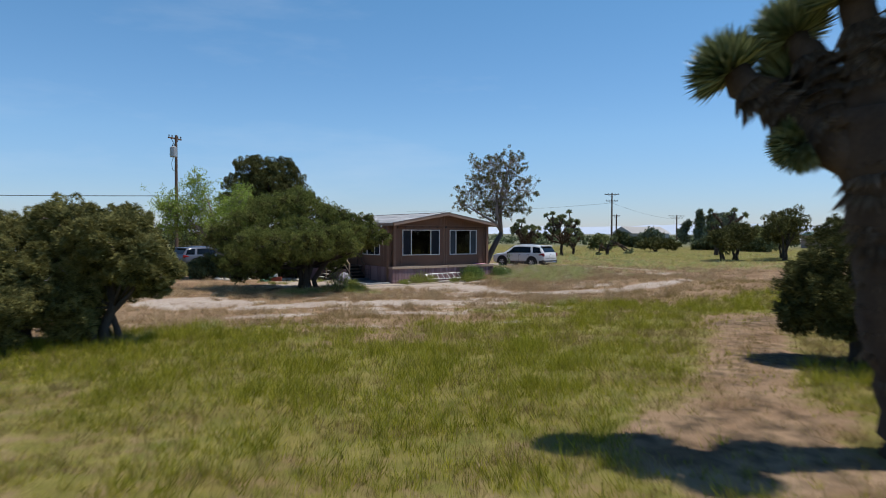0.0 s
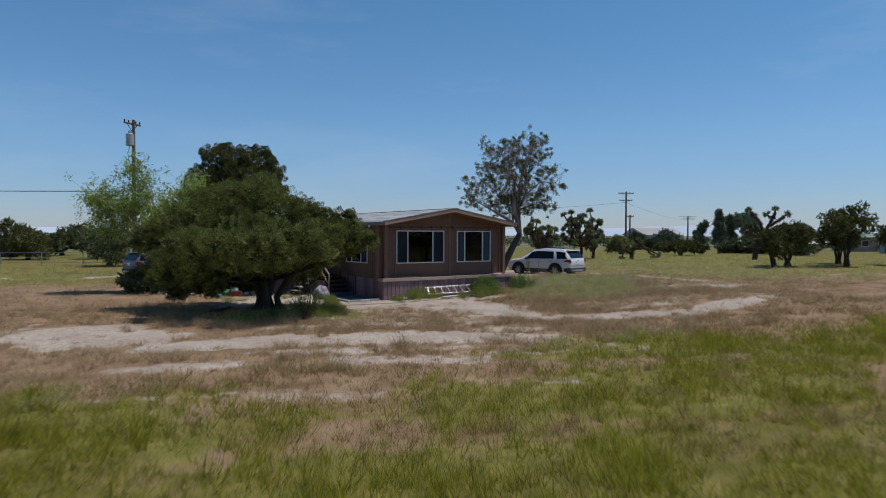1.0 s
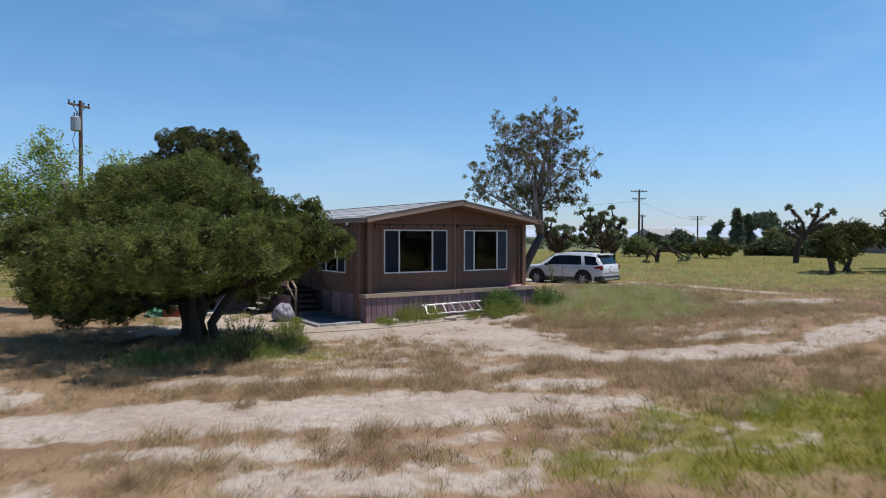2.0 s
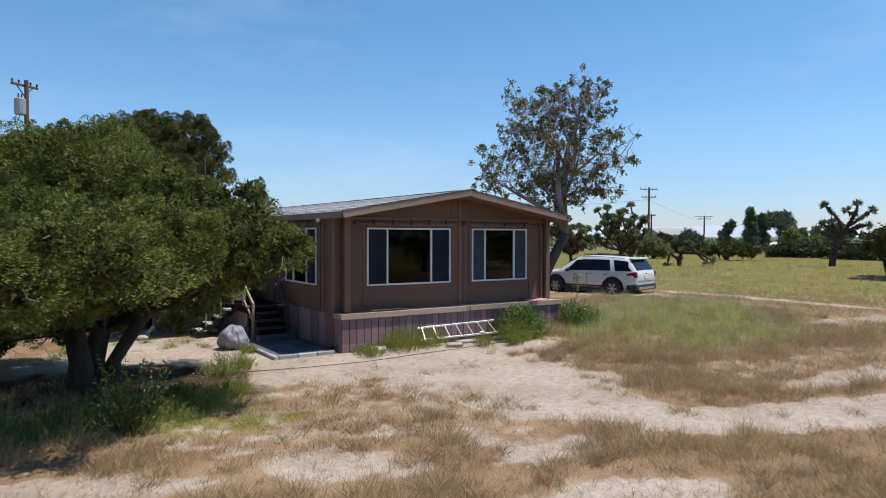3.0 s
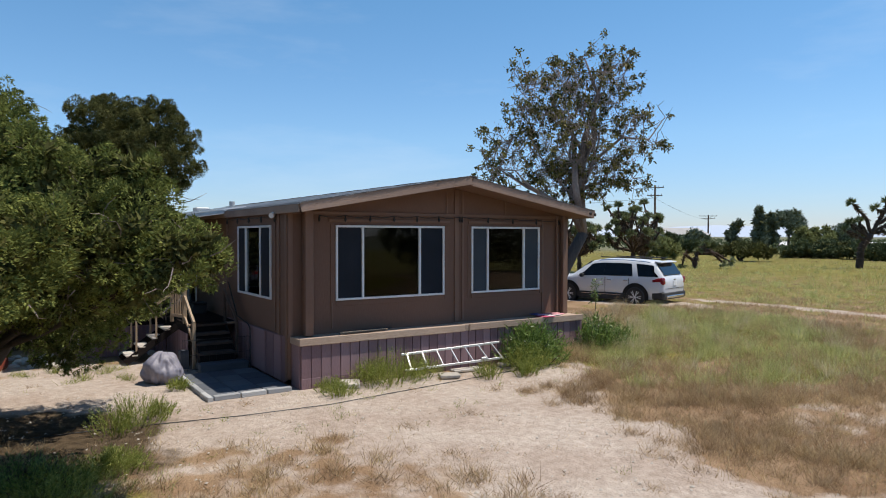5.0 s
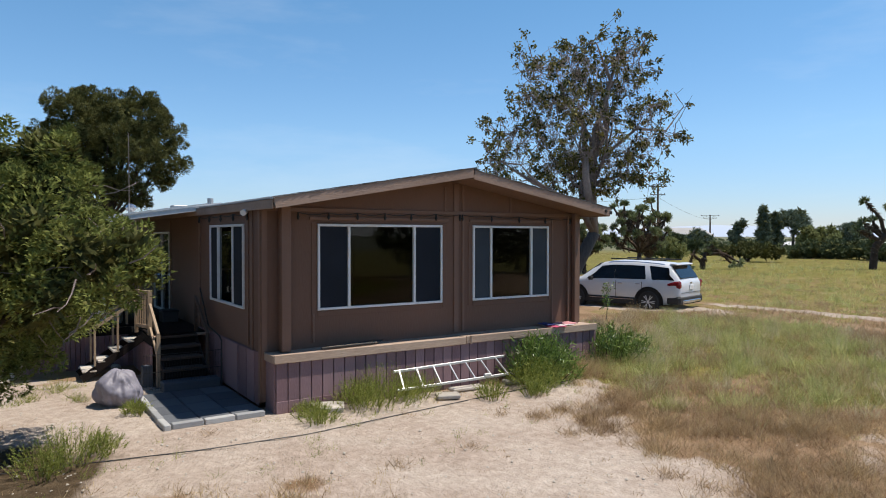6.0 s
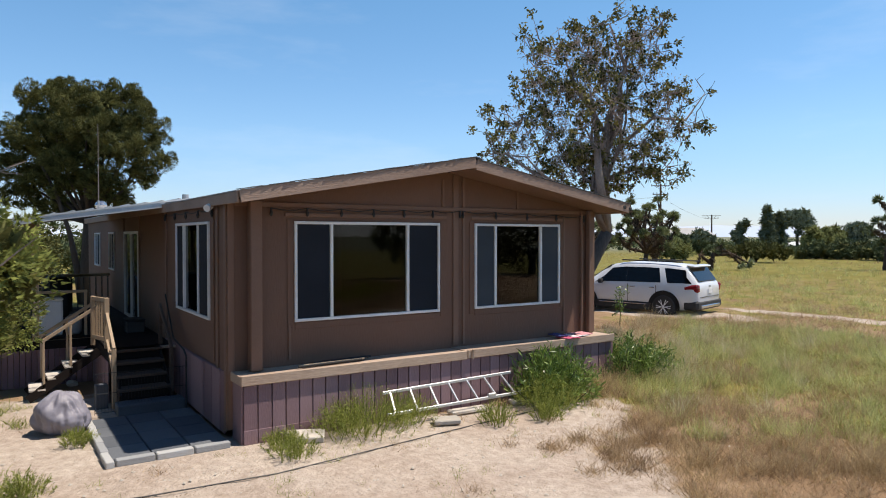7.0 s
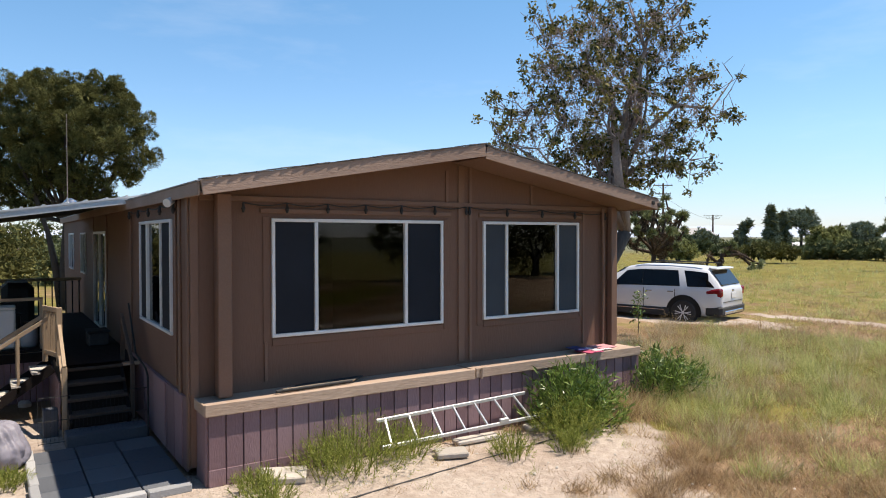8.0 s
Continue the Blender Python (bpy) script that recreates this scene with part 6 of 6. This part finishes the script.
bag = thing("trash_bag", "full grey plastic bag slumped on the sand by the pad", "bag", (-2.02, 2.15, 0.0))
bm = bmesh.new()
r = bmesh.ops.create_icosphere(bm, subdivisions=5, radius=1.0)
for v in r["verts"]:
    p = v.co.copy()
    ang_ = math.atan2(p.y, p.x)
    fold = abs(noise.noise(Vector((math.cos(ang_) * 2.2, math.sin(ang_) * 2.2, p.z * 0.7)) + Vector((4, 1, 0))))
    k = 1 + 0.20 * noise.noise(p * 1.4) - 0.34 * (0.35 - min(fold, 0.35)) - 0.05 * abs(noise.noise(p * 6.5))
    z = p.z * (0.36 if p.z > 0 else 0.30) * k
    v.co = Vector((p.x * 0.40 * k * (1 - 0.15 * p.z), p.y * 0.36 * k * (1 - 0.15 * p.z), max(0.0, 0.26 + z)))
part("sack", bm, M_BAG, bag, smooth=True)
bk = thing("concrete_block", "grey hollow concrete block standing by the steps", "block", (-1.36, 3.38, 0.0))
part("block", one_box((0, 0, 0.2), (0.19, 0.19, 0.40), bevel=0.01), M_CONCRETE_SHADE, bk)
pl = thing("leaning_plank", "pale weathered plank leaning over the sand", "plank", (-3.35, 5.4, 0.0))
part("board", beam(bmesh.new(), (-0.35, -0.35, 0.02), (0.40, 0.45, 0.66), 0.09, 0.04), M_STONE, pl)
part("foot", rock(bmesh.new(), (-0.38, -0.38, 0.06), (0.17, 0.13, 0.08), 4), M_STONE, pl)
tarp = thing("folded_tarp", "crumpled green tarp heaped on the ground", "tarp", (-5.3, 5.9, 0.0), 20)
M_TARP = mat("green_tarp", (0.020, 0.130, 0.075), (0.040, 0.210, 0.125), 6.0, 0.55, 0.4, 14)
bm = bmesh.new()
r = bmesh.ops.create_icosphere(bm, subdivisions=4, radius=1.0)
for v in r["verts"]:
    k = 1 + 0.35 * noise.noise(v.co * 2.3 + Vector((7, 0, 0))) - 0.2 * abs(noise.noise(v.co * 5.1))
    v.co = Vector((v.co.x * 0.55 * k, v.co.y * 0.4 * k, max(0.0, v.co.z * 0.32 * k)))
part("sheet", bm, M_TARP, tarp)
drum = thing("plastic_barrel", "white plastic barrel standing by the rubble", "barrel", (-4.75, 6.3, 0.0))
part("body", tube(bmesh.new(), [(0, 0, 0), (0, 0, 0.03), (0, 0, 0.3), (0, 0, 0.5), (0, 0, 0.56)], [0.15, 0.18, 0.20, 0.17, 0.12], 16), M_WHITE, drum, smooth=True)
part("lid", tube(bmesh.new(), [(0, 0, 0.56), (0, 0, 0.60)], [0.10, 0.10], 14), M_GREY, drum)
planter = thing("planter_box", "low red wooden planter box by the tarp", "planter", (-4.9, 5.5, 0.0), -30)
M_REDWOOD = mat("red_painted_wood", (0.200, 0.040, 0.020), (0.300, 0.070, 0.040), 5.0, 0.7, 0.3, 40)
for dx, dy, sx, sy in ((0, -0.18, 0.56, 0.03), (0, 0.18, 0.56, 0.03), (-0.28, 0, 0.03, 0.33), (0.28, 0, 0.03, 0.33)):
    part("side", one_box((dx, dy, 0.12), (sx, sy, 0.24), bevel=0.006), M_REDWOOD, planter)
part("soil", one_box((0, 0, 0.08), (0.52, 0.32, 0.14)), M_BARK_JUN, planter)
rs = random.Random(8)
for i in range(22):
    x, y = -5.2 + 3.6 * rs.random(), 5.3 + 1.6 * rs.random()
    stone("pale rubble stone lying in dry weeds", (x, y, 0.0), (rs.uniform(0.08, 0.2), rs.uniform(0.07, 0.15), rs.uniform(0.05, 0.1)), rs.uniform(0, 180), i)
for i in range(14):
    a = 2 * math.pi * i / 14
    stone("pale stone in the ring round the young tree", (-6.8 + 0.95 * math.cos(a), 8.0 + 0.95 * math.sin(a), 0.0), (rs.uniform(0.12, 0.22), rs.uniform(0.1, 0.18), rs.uniform(0.08, 0.14)), rs.uniform(0, 180), 40 + i)
ac = thing("cooler_box", "white appliance standing on the deck", "appliance", (-1.92, 6.35, 0.92))
part("case", one_box((0, 0, 0.35), (0.42, 0.42, 0.70), bevel=0.03), M_WHITE, ac)
part("lid", one_box((0, 0, 0.72), (0.44, 0.44, 0.05), bevel=0.02), M_WHITE, ac)
jug = thing("water_jug", "pale water jug with a dark lid on the deck", "jug", (-1.52, 6.25, 0.92))
part("body", tube(bmesh.new(), [(0, 0, 0), (0, 0, 0.05), (0, 0, 0.33), (0, 0, 0.40)], [0.12, 0.15, 0.15, 0.06], 14), M_GREY, jug, smooth=True)
part("lid", tube(bmesh.new(), [(0, 0, 0.40), (0, 0, 0.46)], [0.07, 0.07], 12), M_BLACK, jug)
def patio_chair(at, turn):
    ch = thing("patio_chair", "dark metal patio chair on the deck", "chair", at, turn, "deck chairs")
    part("seat", one_box((0, 0, 0.43), (0.46, 0.44, 0.05), bevel=0.015), M_DARKMETAL, ch)
    part("backrest", one_box((0, 0.23, 0.72), (0.46, 0.04, 0.50), rx=-10, bevel=0.015), M_DARKMETAL, ch)
    for x in (-0.2, 0.2):
        for y in (-0.19, 0.19):
            part("leg", one_box((x, y, 0.21), (0.03, 0.03, 0.42), bevel=0.004), M_DARKMETAL, ch)
        part("armrest", one_box((x * 1.15, 0.02, 0.64), (0.04, 0.42, 0.03), bevel=0.008), M_DARKMETAL, ch)


patio_chair((-2.3, 7.4, 0.92), 65)
patio_chair((-1.8, 8.0, 0.92), 100)
crate = thing("storage_box", "dark storage box against the deck wall", "box", (-0.45, 5.9, 0.92))
part("case", one_box((0, 0, 0.12), (0.34, 0.46, 0.24), bevel=0.02), M_DARKMETAL, crate)
part("lid", one_box((0, 0, 0.26), (0.37, 0.49, 0.04), bevel=0.015), M_BLACK, crate)
gate = thing("wire_gate", "low black wire panel standing before the steps", "gate", (0, 0, 0))
for z in (0.10, 0.40, 0.72):
    part("rail", tube(bmesh.new(), [(-1.55, 2.60, z), (-0.18, 2.56, z)], [0.005, 0.005], 5), M_BLACK, gate)
for i in range(29):
    f = i / 28
    part("wire", tube(bmesh.new(), [(-1.55 + 1.37 * f, 2.60 - 0.04 * f, 0.07), (-1.55 + 1.37 * f, 2.60 - 0.04 * f, 0.74)], [0.0025, 0.0025], 4), M_BLACK, gate)
pipe = thing("pipe_handrail", "thin black pipe handrail beside the steps", "handrail", (0, 0, 0))
part("pipe", tube(bmesh.new(), [(-0.22, 2.35, 0.05), (-0.22, 2.35, 0.92), (-0.22, 2.50, 1.0), (-0.22, 3.3, 1.10), (-0.22, 3.95, 1.82)], [0.014] * 5, 7), M_BLACK, pipe)
bbq = thing("covered_grill", "grill under a dark cover on the deck", "grill", (-1.6, 9.5, 0.92))
bm = one_box((0, 0, 0.5), (0.6, 1.2, 1.0), bevel=0.12)
part("cover", bm, M_BLACK, bbq)
part("foot", one_box((0, 0, 0.02), (0.5, 1.0, 0.04)), M_DARKMETAL, bbq)
ant = thing("roof_antenna", "thin grey antenna mast on the patio roof", "antenna", (-0.5, 11.0, 3.5))
part("mast", tube(bmesh.new(), [(0, 0, -0.05), (0, 0, 2.4)], [0.011, 0.007], 6), M_BARK_PALE, ant)
part("mount", tube(bmesh.new(), [(0, 0, 0.0), (0, 0, 0.35)], [0.03, 0.02], 8), M_GREY, ant)
tv = thing("turbine_vent", "shiny metal turbine vent on the patio roof", "vent", (-0.42, 11.2, 3.46))
part("collar", tube(bmesh.new(), [(0, 0, 0), (0, 0, 0.22)], [0.12, 0.10], 12), M_ALU, tv)
tv.scale = (0.72, 0.72, 0.72)
part("dome", tube(bmesh.new(), [(0, 0, 0.22), (0, 0, 0.28), (0, 0, 0.38), (0, 0, 0.48), (0, 0, 0.54)], [0.10, 0.19, 0.22, 0.17, 0.05], 14), M_CHROME, tv)
hose = thing("garden_hose", "thin dark hose trailing over the sand", "hose", (0, 0, 0))
hp = [(-7.5, -0.9), (-5.0, -0.6), (-3.2, -0.95), (-1.5, -1.25), (0.0, -1.35), (1.2, -1.2), (2.8, -1.0), (4.3, -0.85), (5.6, -0.9), (6.6, -0.75)]
part("pipe", tube(bmesh.new(), [(x, y, rise1(x, y) + 0.015) for x, y in hp], [0.009] * len(hp), 6), M_DARKMETAL, hose)

sap = thing("sapling", "thin leafy sapling growing before the parked car", "sapling", (11.4, 3.5, rise1(11.4, 3.5)))
rg = np.random.default_rng(77)
part("stem", tube(bmesh.new(), [(0, 0, -0.05), (0.03, 0, 0.4), (0.0, 0.02, 0.75), (0.06, 0, 1.0)], [0.012, 0.010, 0.008, 0.004], 5), M_BARK_SHADE, sap)
at_ = np.stack([rg.normal(size=150) * 0.09, rg.normal(size=150) * 0.09, rg.uniform(0.35, 1.1, 150)], 1)
v, f = blades(rg, at_, rg.normal(size=at_.shape), 0.09, 0.04)
part("crown", array_mesh("crown", v, f, M_OLEANDER), M_OLEANDER, sap)["kind"] = "stuff"

# chain-link fence far off by the road
fence = thing("wire_fence", "grey wire mesh fence with thin posts", "fence", (0, 0, 0))
for i in range(9):
    f = i / 8
    x, y = -30 + 25.5 * f, 58 - 16.5 * f
    part("post", tube(bmesh.new(), [(x, y, -0.1), (x, y, 1.25)], [0.04, 0.04], 6), M_GREY, fence)
for z in (0.3, 0.75, 1.2):
    part("rail", beam(bmesh.new(), (-30, 58, z), (-4.5, 41.5, z), 0.03, 0.03, 0), M_GREY, fence)


# ---- shrubs and weeds ----
def bush(name, label, at, w, h, count, ln, wd, m, seed, group="", up=0.8):
    rng = np.random.default_rng(seed)
    t = thing(name, label, "bush", at, group=group)
    n = count // 16
    base = np.stack([rng.normal(size=n) * w * 0.22, rng.normal(size=n) * w * 0.22, np.zeros(n)], 1)
    out = base[:, :2] / (w * 0.5)
    way = unit(np.concatenate([out * 0.75 + rng.normal(size=(n, 2)) * 0.26, np.ones((n, 1))], 1))
    ht = h * (0.60 + 0.45 * rng.random(n)) * np.clip(1.08 - 0.42 * (out ** 2).sum(1), 0.35, 1.08)
    limbs = []
    for i in range(0, n, max(1, n // 40)):
        limbs.append(([base[i] - [0, 0, 0.03], base[i] + way[i] * ht[i] * 0.5, base[i] + way[i] * ht[i]], [0.005, 0.004, 0.002] if m is M_WEED else [0.010, 0.008, 0.004]))
    part("stem_mass", limbs_mesh(limbs, 4), M_WEED if m is M_WEED else M_BARK_JUN, t)["kind"] = "stuff"
    f = np.tile(np.linspace(0.25, 1.0, 16), n)
    at_ = np.repeat(base, 16, 0) + np.repeat(way * ht[:, None], 16, 0) * f[:, None]
    d = np.repeat(way, 16, 0) * up + rng.normal(size=at_.shape) * 0.55
    v, fc = blades(rng, at_, d, ln * (0.7 + 0.6 * rng.random(len(at_))), wd)
    part("leaves", array_mesh("leaves", v, fc, m), m, t)["kind"] = "stuff"
    return t


bush("oleander_bush", "dense bright green bush against the skirting", (5.35, -0.38, 0.02), 1.0, 0.88, 6400, 0.12, 0.024, M_OLEANDER, 61)
bush("weed_clump", "bright yellow-green weeds at the foot of the bush", (4.92, -0.80, 0.02), 0.85, 0.55, 8200, 0.06, 0.009, M_WEED, 62, "weeds by the wall")
bush("oleander_bush", "dark green bush at the corner of the home", (7.75, -0.05, 0.1), 1.3, 0.8, 4200, 0.12, 0.024, M_OLEANDER, 63)
for i, (x, y, w, h) in enumerate([(1.75, -0.35, 1.1, 0.58), (1.4, -0.3, 0.8, 0.42), (0.45, -0.35, 0.5, 0.22), (2.45, -0.25, 0.7, 0.4), (0.4, -0.9, 0.5, 0.25), (3.6, -1.05, 0.5, 0.3), (-3.0, -0.9, 0.6, 0.45), (-3.3, -1.2, 0.6, 0.4), (4.4, -1.3, 0.35, 0.25), (-1.9, 1.3, 0.35, 0.2), (-2.6, -0.6, 0.4, 0.25)]):
    bush("weed_clump", "green weeds growing from the sand", (x, y, rise1(x, y)), w, h * 1.15, 4600 if w > 0.6 else 1600, 0.055, 0.007, M_WEED, 70 + i, "weeds by the wall", 1.1)
# these weeds take a darker leaf material for the juniper's shade
for i, (x, y, w, h) in enumerate([(-6.4, -3.9, 1.2, 0.35), (-5.5, -3.6, 1.2, 0.4), (-4.6, -3.1, 1.2, 0.42), (-7.4, -3.6, 1.2, 0.35)]):
    bush("weed_clump", "weeds under the juniper, its shade put into their darker green", (x, y, rise1(x, y)), w, h, 3000, 0.06, 0.010, M_OLEANDER, 110 + i, "weeds under the juniper", 1.0)
for i, (x, y, w, h) in enumerate([(-5.1, -4.3, 1.1, 0.40), (-4.2, -3.7, 1.0, 0.42), (-3.6, -3.0, 0.7, 0.30)]):
    bush("weed_clump", "bright green weeds at the sunny edge of the juniper", (x, y, rise1(x, y)), w, h, 4200, 0.06, 0.007, M_WEED, 120 + i, "weeds under the juniper", 1.1)
bush("saltbush", "slender dark leafy shrub before the juniper", (-5.5, -4.6, 0.0), 0.34, 1.1, 900, 0.07, 0.035, M_OLEANDER, 90)


# ---- grass ----
def grass(name, label, seed, boxes, keep, h, w, lean, material):
    """Blades in loose tufts over stretches of the plan. boxes: x0, x1, y0, y1, tufts a square metre, blades a tuft, coarseness."""
    rng = np.random.default_rng(seed)
    vs = []
    for x0, x1, y0, y1, dens, per, k in boxes:
        n = int((x1 - x0) * (y1 - y0) * dens)
        x, y = rng.uniform(x0, x1, n), rng.uniform(y0, y1, n)
        p = keep(x, y)
        ok = rng.random(n) < p
        inside = (x > -2.45) & (x < 7.4) & (y > -0.02) & (y < 18)
        car = (x > 13.4) & (x < 16.4) & (y > 3.4) & (y < 8.6)
        ok &= ~inside & ~car
        x, y, p = x[ok], y[ok], p[ok]
        m = len(x)
        size = (0.45 + 0.75 * rng.random(m)) * (0.55 + 0.45 * p)
        base = np.repeat(np.stack([x, y, rise(x, y) - 0.01], 1), per, 0)
        base[:, :2] += rng.normal(size=(m * per, 2)) * 0.05 * k
        d = np.concatenate([rng.normal(size=(m * per, 2)) * lean, np.ones((m * per, 1))], 1)
        ln = np.repeat(size, per) * h * (0.55 + 0.6 * rng.random(m * per)) * k ** 0.25
        side = unit(np.cross(d, rng.normal(size=d.shape))) * w * k * 0.5
        tip = base + unit(d) * ln[:, None]
        vs.append(np.stack([base - side, base + side, tip], 1).reshape(-1, 3))
    v = np.concatenate(vs)
    return tagged(new(name, array_mesh(name, v, np.arange(len(v)).reshape(-1, 3), material)), label, "grass", kind="stuff")


def tufty(x, y):
    return smooth01(0.5 + 0.5 * (0.6 * np.sin(x * 2.1 + 1.7 * np.sin(y * 1.6)) + 0.6 * np.sin(y * 2.7 + 1.9 * np.sin(x * 1.4 + 1))))


def green_keep(x, y):
    g, s = patches(x, y, GREEN), patches(x, y, SAND)
    return np.clip(g * (0.3 + 0.7 * tufty(x, y)) * (0.45 + 0.65 * fine_tufts(x + 2, y + 1)), 0, 1) * (1 - s) ** 2 * (1 - 0.93 * patches(x, y, SOIL))


def fine_tufts(x, y):
    return smooth01(0.45 + 0.6 * (np.sin(x * 7.1 + 2.1 * np.sin(y * 4.6)) * np.sin(y * 8.3 + 2.4 * np.sin(x * 5.2 + 1))))


def dry_keep(x, y):
    g, s = patches(x, y, GREEN), patches(x, y, SAND)
    return np.clip((0.25 + 0.75 * tufty(x + 3, y - 2)) * (0.15 + 1.05 * fine_tufts(x, y)) * (1 - 0.5 * g), 0, 1) * np.clip(1 - s * 1.02, 0.004, 1) ** 1.5 * np.where(x > 16, 0.45, 1) * (1 - 0.85 * patches(x, y, SOIL))


STRETCHES = [(-20, 14, -12, 4, 70, 8, 1.0), (4, 14, -7, 4, 120, 9, 0.8), (-7, 7, -12, -1, 45, 8, 0.9), (14, 30, -20, 16, 12, 7, 1.6), (-22, -3, 4, 32, 8, 7, 1.7), (30, 90, -20, 60, 2.2, 7, 3.2), (-40, 0, 32, 70, 1.6, 7, 3.2), (5, 30, 8, 40, 4, 7, 2.2), (-24, -20, -20, 4, 8, 7, 1.5)]
FIELD_STRETCH = [(-20, 14, -31, -12, 100, 8, 1.0)]
grass("green_grass", "soft green spring grass in patches over the lot", 401, STRETCHES, green_keep, 0.46, 0.0075, 0.5, M_GREEN_GRASS)
grass("dry_grass", "dry straw-brown grass tufts over the sandy lot", 402, STRETCHES, dry_keep, 0.34, 0.007, 0.6, M_DRY_GRASS)
grass("meadow_grass", "lush yellow-green meadow grass before the lot", 411, FIELD_STRETCH, green_keep, 0.48, 0.010, 0.5, M_MEADOW)
grass("russet_grass", "russet brown dry grass among the meadow", 412, FIELD_STRETCH, dry_keep, 0.36, 0.007, 0.6, M_RUSSET)


def mat_keep(x, y):
    g, s = patches(x, y, GREEN), patches(x, y, SAND)
    return np.clip((0.25 + 0.45 * fine_tufts(x, y) + 0.45 * tufty(x + 3, y - 2)) * (1 - 0.75 * g), 0, 1) * np.clip(1.12 - s * 1.15, 0, 1)


grass("brown_mat_grass", "matted reddish-brown dry stems along the sand", 413, [(3, 14, -8, 0.3, 150, 9, 1.2), (-8, 6, -12, -4, 45, 9, 1.2), (14, 22, -10, 3, 40, 8, 1.8)], mat_keep, 0.27, 0.0045, 0.95, M_MAT)
MOUNDS = [(-20, 14, -14, 4, 2.4, 80, 2.2), (3.5, 14, -8.5, 4, 5.0, 90, 2.2), (-9, 8, -14, -3, 5.0, 80, 2.0), (14, 30, -12, 14, 0.9, 60, 3.0)]


def clumps(x, y):
    """Grass gathers in clumps a metre or two across, with open ground between."""
    return smooth01((tufty(x * 0.8 + 2, y * 0.8 - 1) * 0.6 + fine_tufts(x * 0.45, y * 0.45 + 3) * 0.6 - 0.25) / 0.5)


grass("green_tufts", "fine wispy green tufts standing in the grass", 405, MOUNDS, lambda x, y: green_keep(x, y) * 0.8, 0.54, 0.0035, 0.75, M_GREEN_GRASS)
grass("straw_tufts", "fine wispy mounds of bleached straw", 406, MOUNDS, lambda x, y: np.clip(dry_keep(x, y) * 1.6 * clumps(x, y), 0, 1), 0.44, 0.0035, 0.85, M_DRY_GRASS)
grass("brown_tufts", "dark reddish-brown dry tufts along the edges of the sand", 407, MOUNDS, lambda x, y: np.clip(dry_keep(x + 0.7, y) * 1.5 * clumps(x + 5, y + 2), 0, 1), 0.34, 0.0036, 0.95, M_MAT)


grass("straw_clump", "low clump of brown dry grass on the sand before the home", 410, [(3.2, 5.3, -3.05, -2.35, 14, 90, 1.8), (5.0, 6.2, -2.7, -2.1, 6, 80, 1.8), (-1.5, 0.4, -6.6, -4.9, 5, 80, 2.0)], lambda x, y: 0.4 + 0.6 * fine_tufts(x * 0.6, y * 0.6), 0.30, 0.0036, 0.95, M_MAT)


grass("pale_straw", "tall pale straw beside the corner of the home", 414, [(7.7, 12.5, -1.6, 3.2, 6, 80, 2.0), (5.6, 13.0, -6.0, -2.0, 1.6, 70, 2.0)], lambda x, y: np.clip(0.75 * clumps(x * 1.3, y * 1.3) + 0.1, 0, 1) * (1 - patches(x, y, SAND)), 0.50, 0.0034, 0.6, M_STRAW)


grass("rubble_weeds", "yellow-green weeds along the rubble behind the sand", 415, [(-6.5, -2.5, 2.9, 4.8, 7, 50, 1.6), (-2.9, -1.9, 2.6, 4.2, 5, 40, 1.4)], lambda x, y: 0.15 + 0.6 * tufty(x + 1, y), 0.32, 0.0045, 0.7, M_WEED)


def edge_keep(x, y):
    """Lone tufts out on the sand, thickest near its edges."""
    s = patches(x, y, SAND)
    return np.clip(s * (1.25 - s), 0, 1) * 0.55 * fine_tufts(x * 0.7 + 1, y * 0.7) + 0.05 * (s > 0.5)


grass("sand_tufts", "small lone dry tufts standing on the sand", 408, [(-13, 15, -14, 4, 2.6, 60, 1.7)], edge_keep, 0.27, 0.0036, 0.85, M_MAT)
grass("sand_sprigs", "thin green sprigs scattered on the sand", 409, [(-4, 7.4, -3.4, 0.0, 9, 14, 1.0), (-13, 12, -14, 3, 0.7, 16, 1.1)], lambda x, y: patches(x, y, SAND) * 0.45 * tufty(x + 1, y), 0.26, 0.0045, 0.7, M_WEED)


def on_sand(x, y):
    s = patches(x, y, SAND)
    return np.clip(s * 0.9, 0, 1) * (tufty(x * 2 + 5, y * 2) > 0.55) * 0.5


grass("sparse_weeds", "tiny dry weeds scattered over the bare sand", 403, [(-14, 12, -14, 5, 12, 9, 1.0)], on_sand, 0.10, 0.007, 0.8, M_MAT)
rp = np.random.default_rng(404)
n_p = 9000
px_, py_ = rp.uniform(-13, 12, n_p), rp.uniform(-14, 5, n_p)
ok = (rp.random(n_p) < patches(px_, py_, SAND)) & ~((px_ > -2.4) & (px_ < 7.4) & (py_ > -0.05))
px_, py_ = px_[ok], py_[ok]
c_ = np.stack([px_, py_, rise(px_, py_) + 0.004], 1)
s_ = 0.008 + 0.022 * rp.random(len(c_)) ** 2
corner = np.array([(1, 0, 0), (0, 1, 0), (-1, 0, 0), (0, -1, 0), (0, 0, 0.8)])
pv_ = (c_[:, None, :] + corner[None] * s_[:, None, None] * rp.uniform(0.6, 1.3, (len(c_), 5, 1))).reshape(-1, 3)
tri = np.array([(0, 1, 4), (1, 2, 4), (2, 3, 4), (3, 0, 4)])
tagged(new("pebbles", array_mesh("pebbles", pv_, (np.arange(len(c_))[:, None, None] * 5 + tri[None]).reshape(-1, 3), M_STONE)), "small pebbles scattered on the sand", "pebbles", kind="stuff")
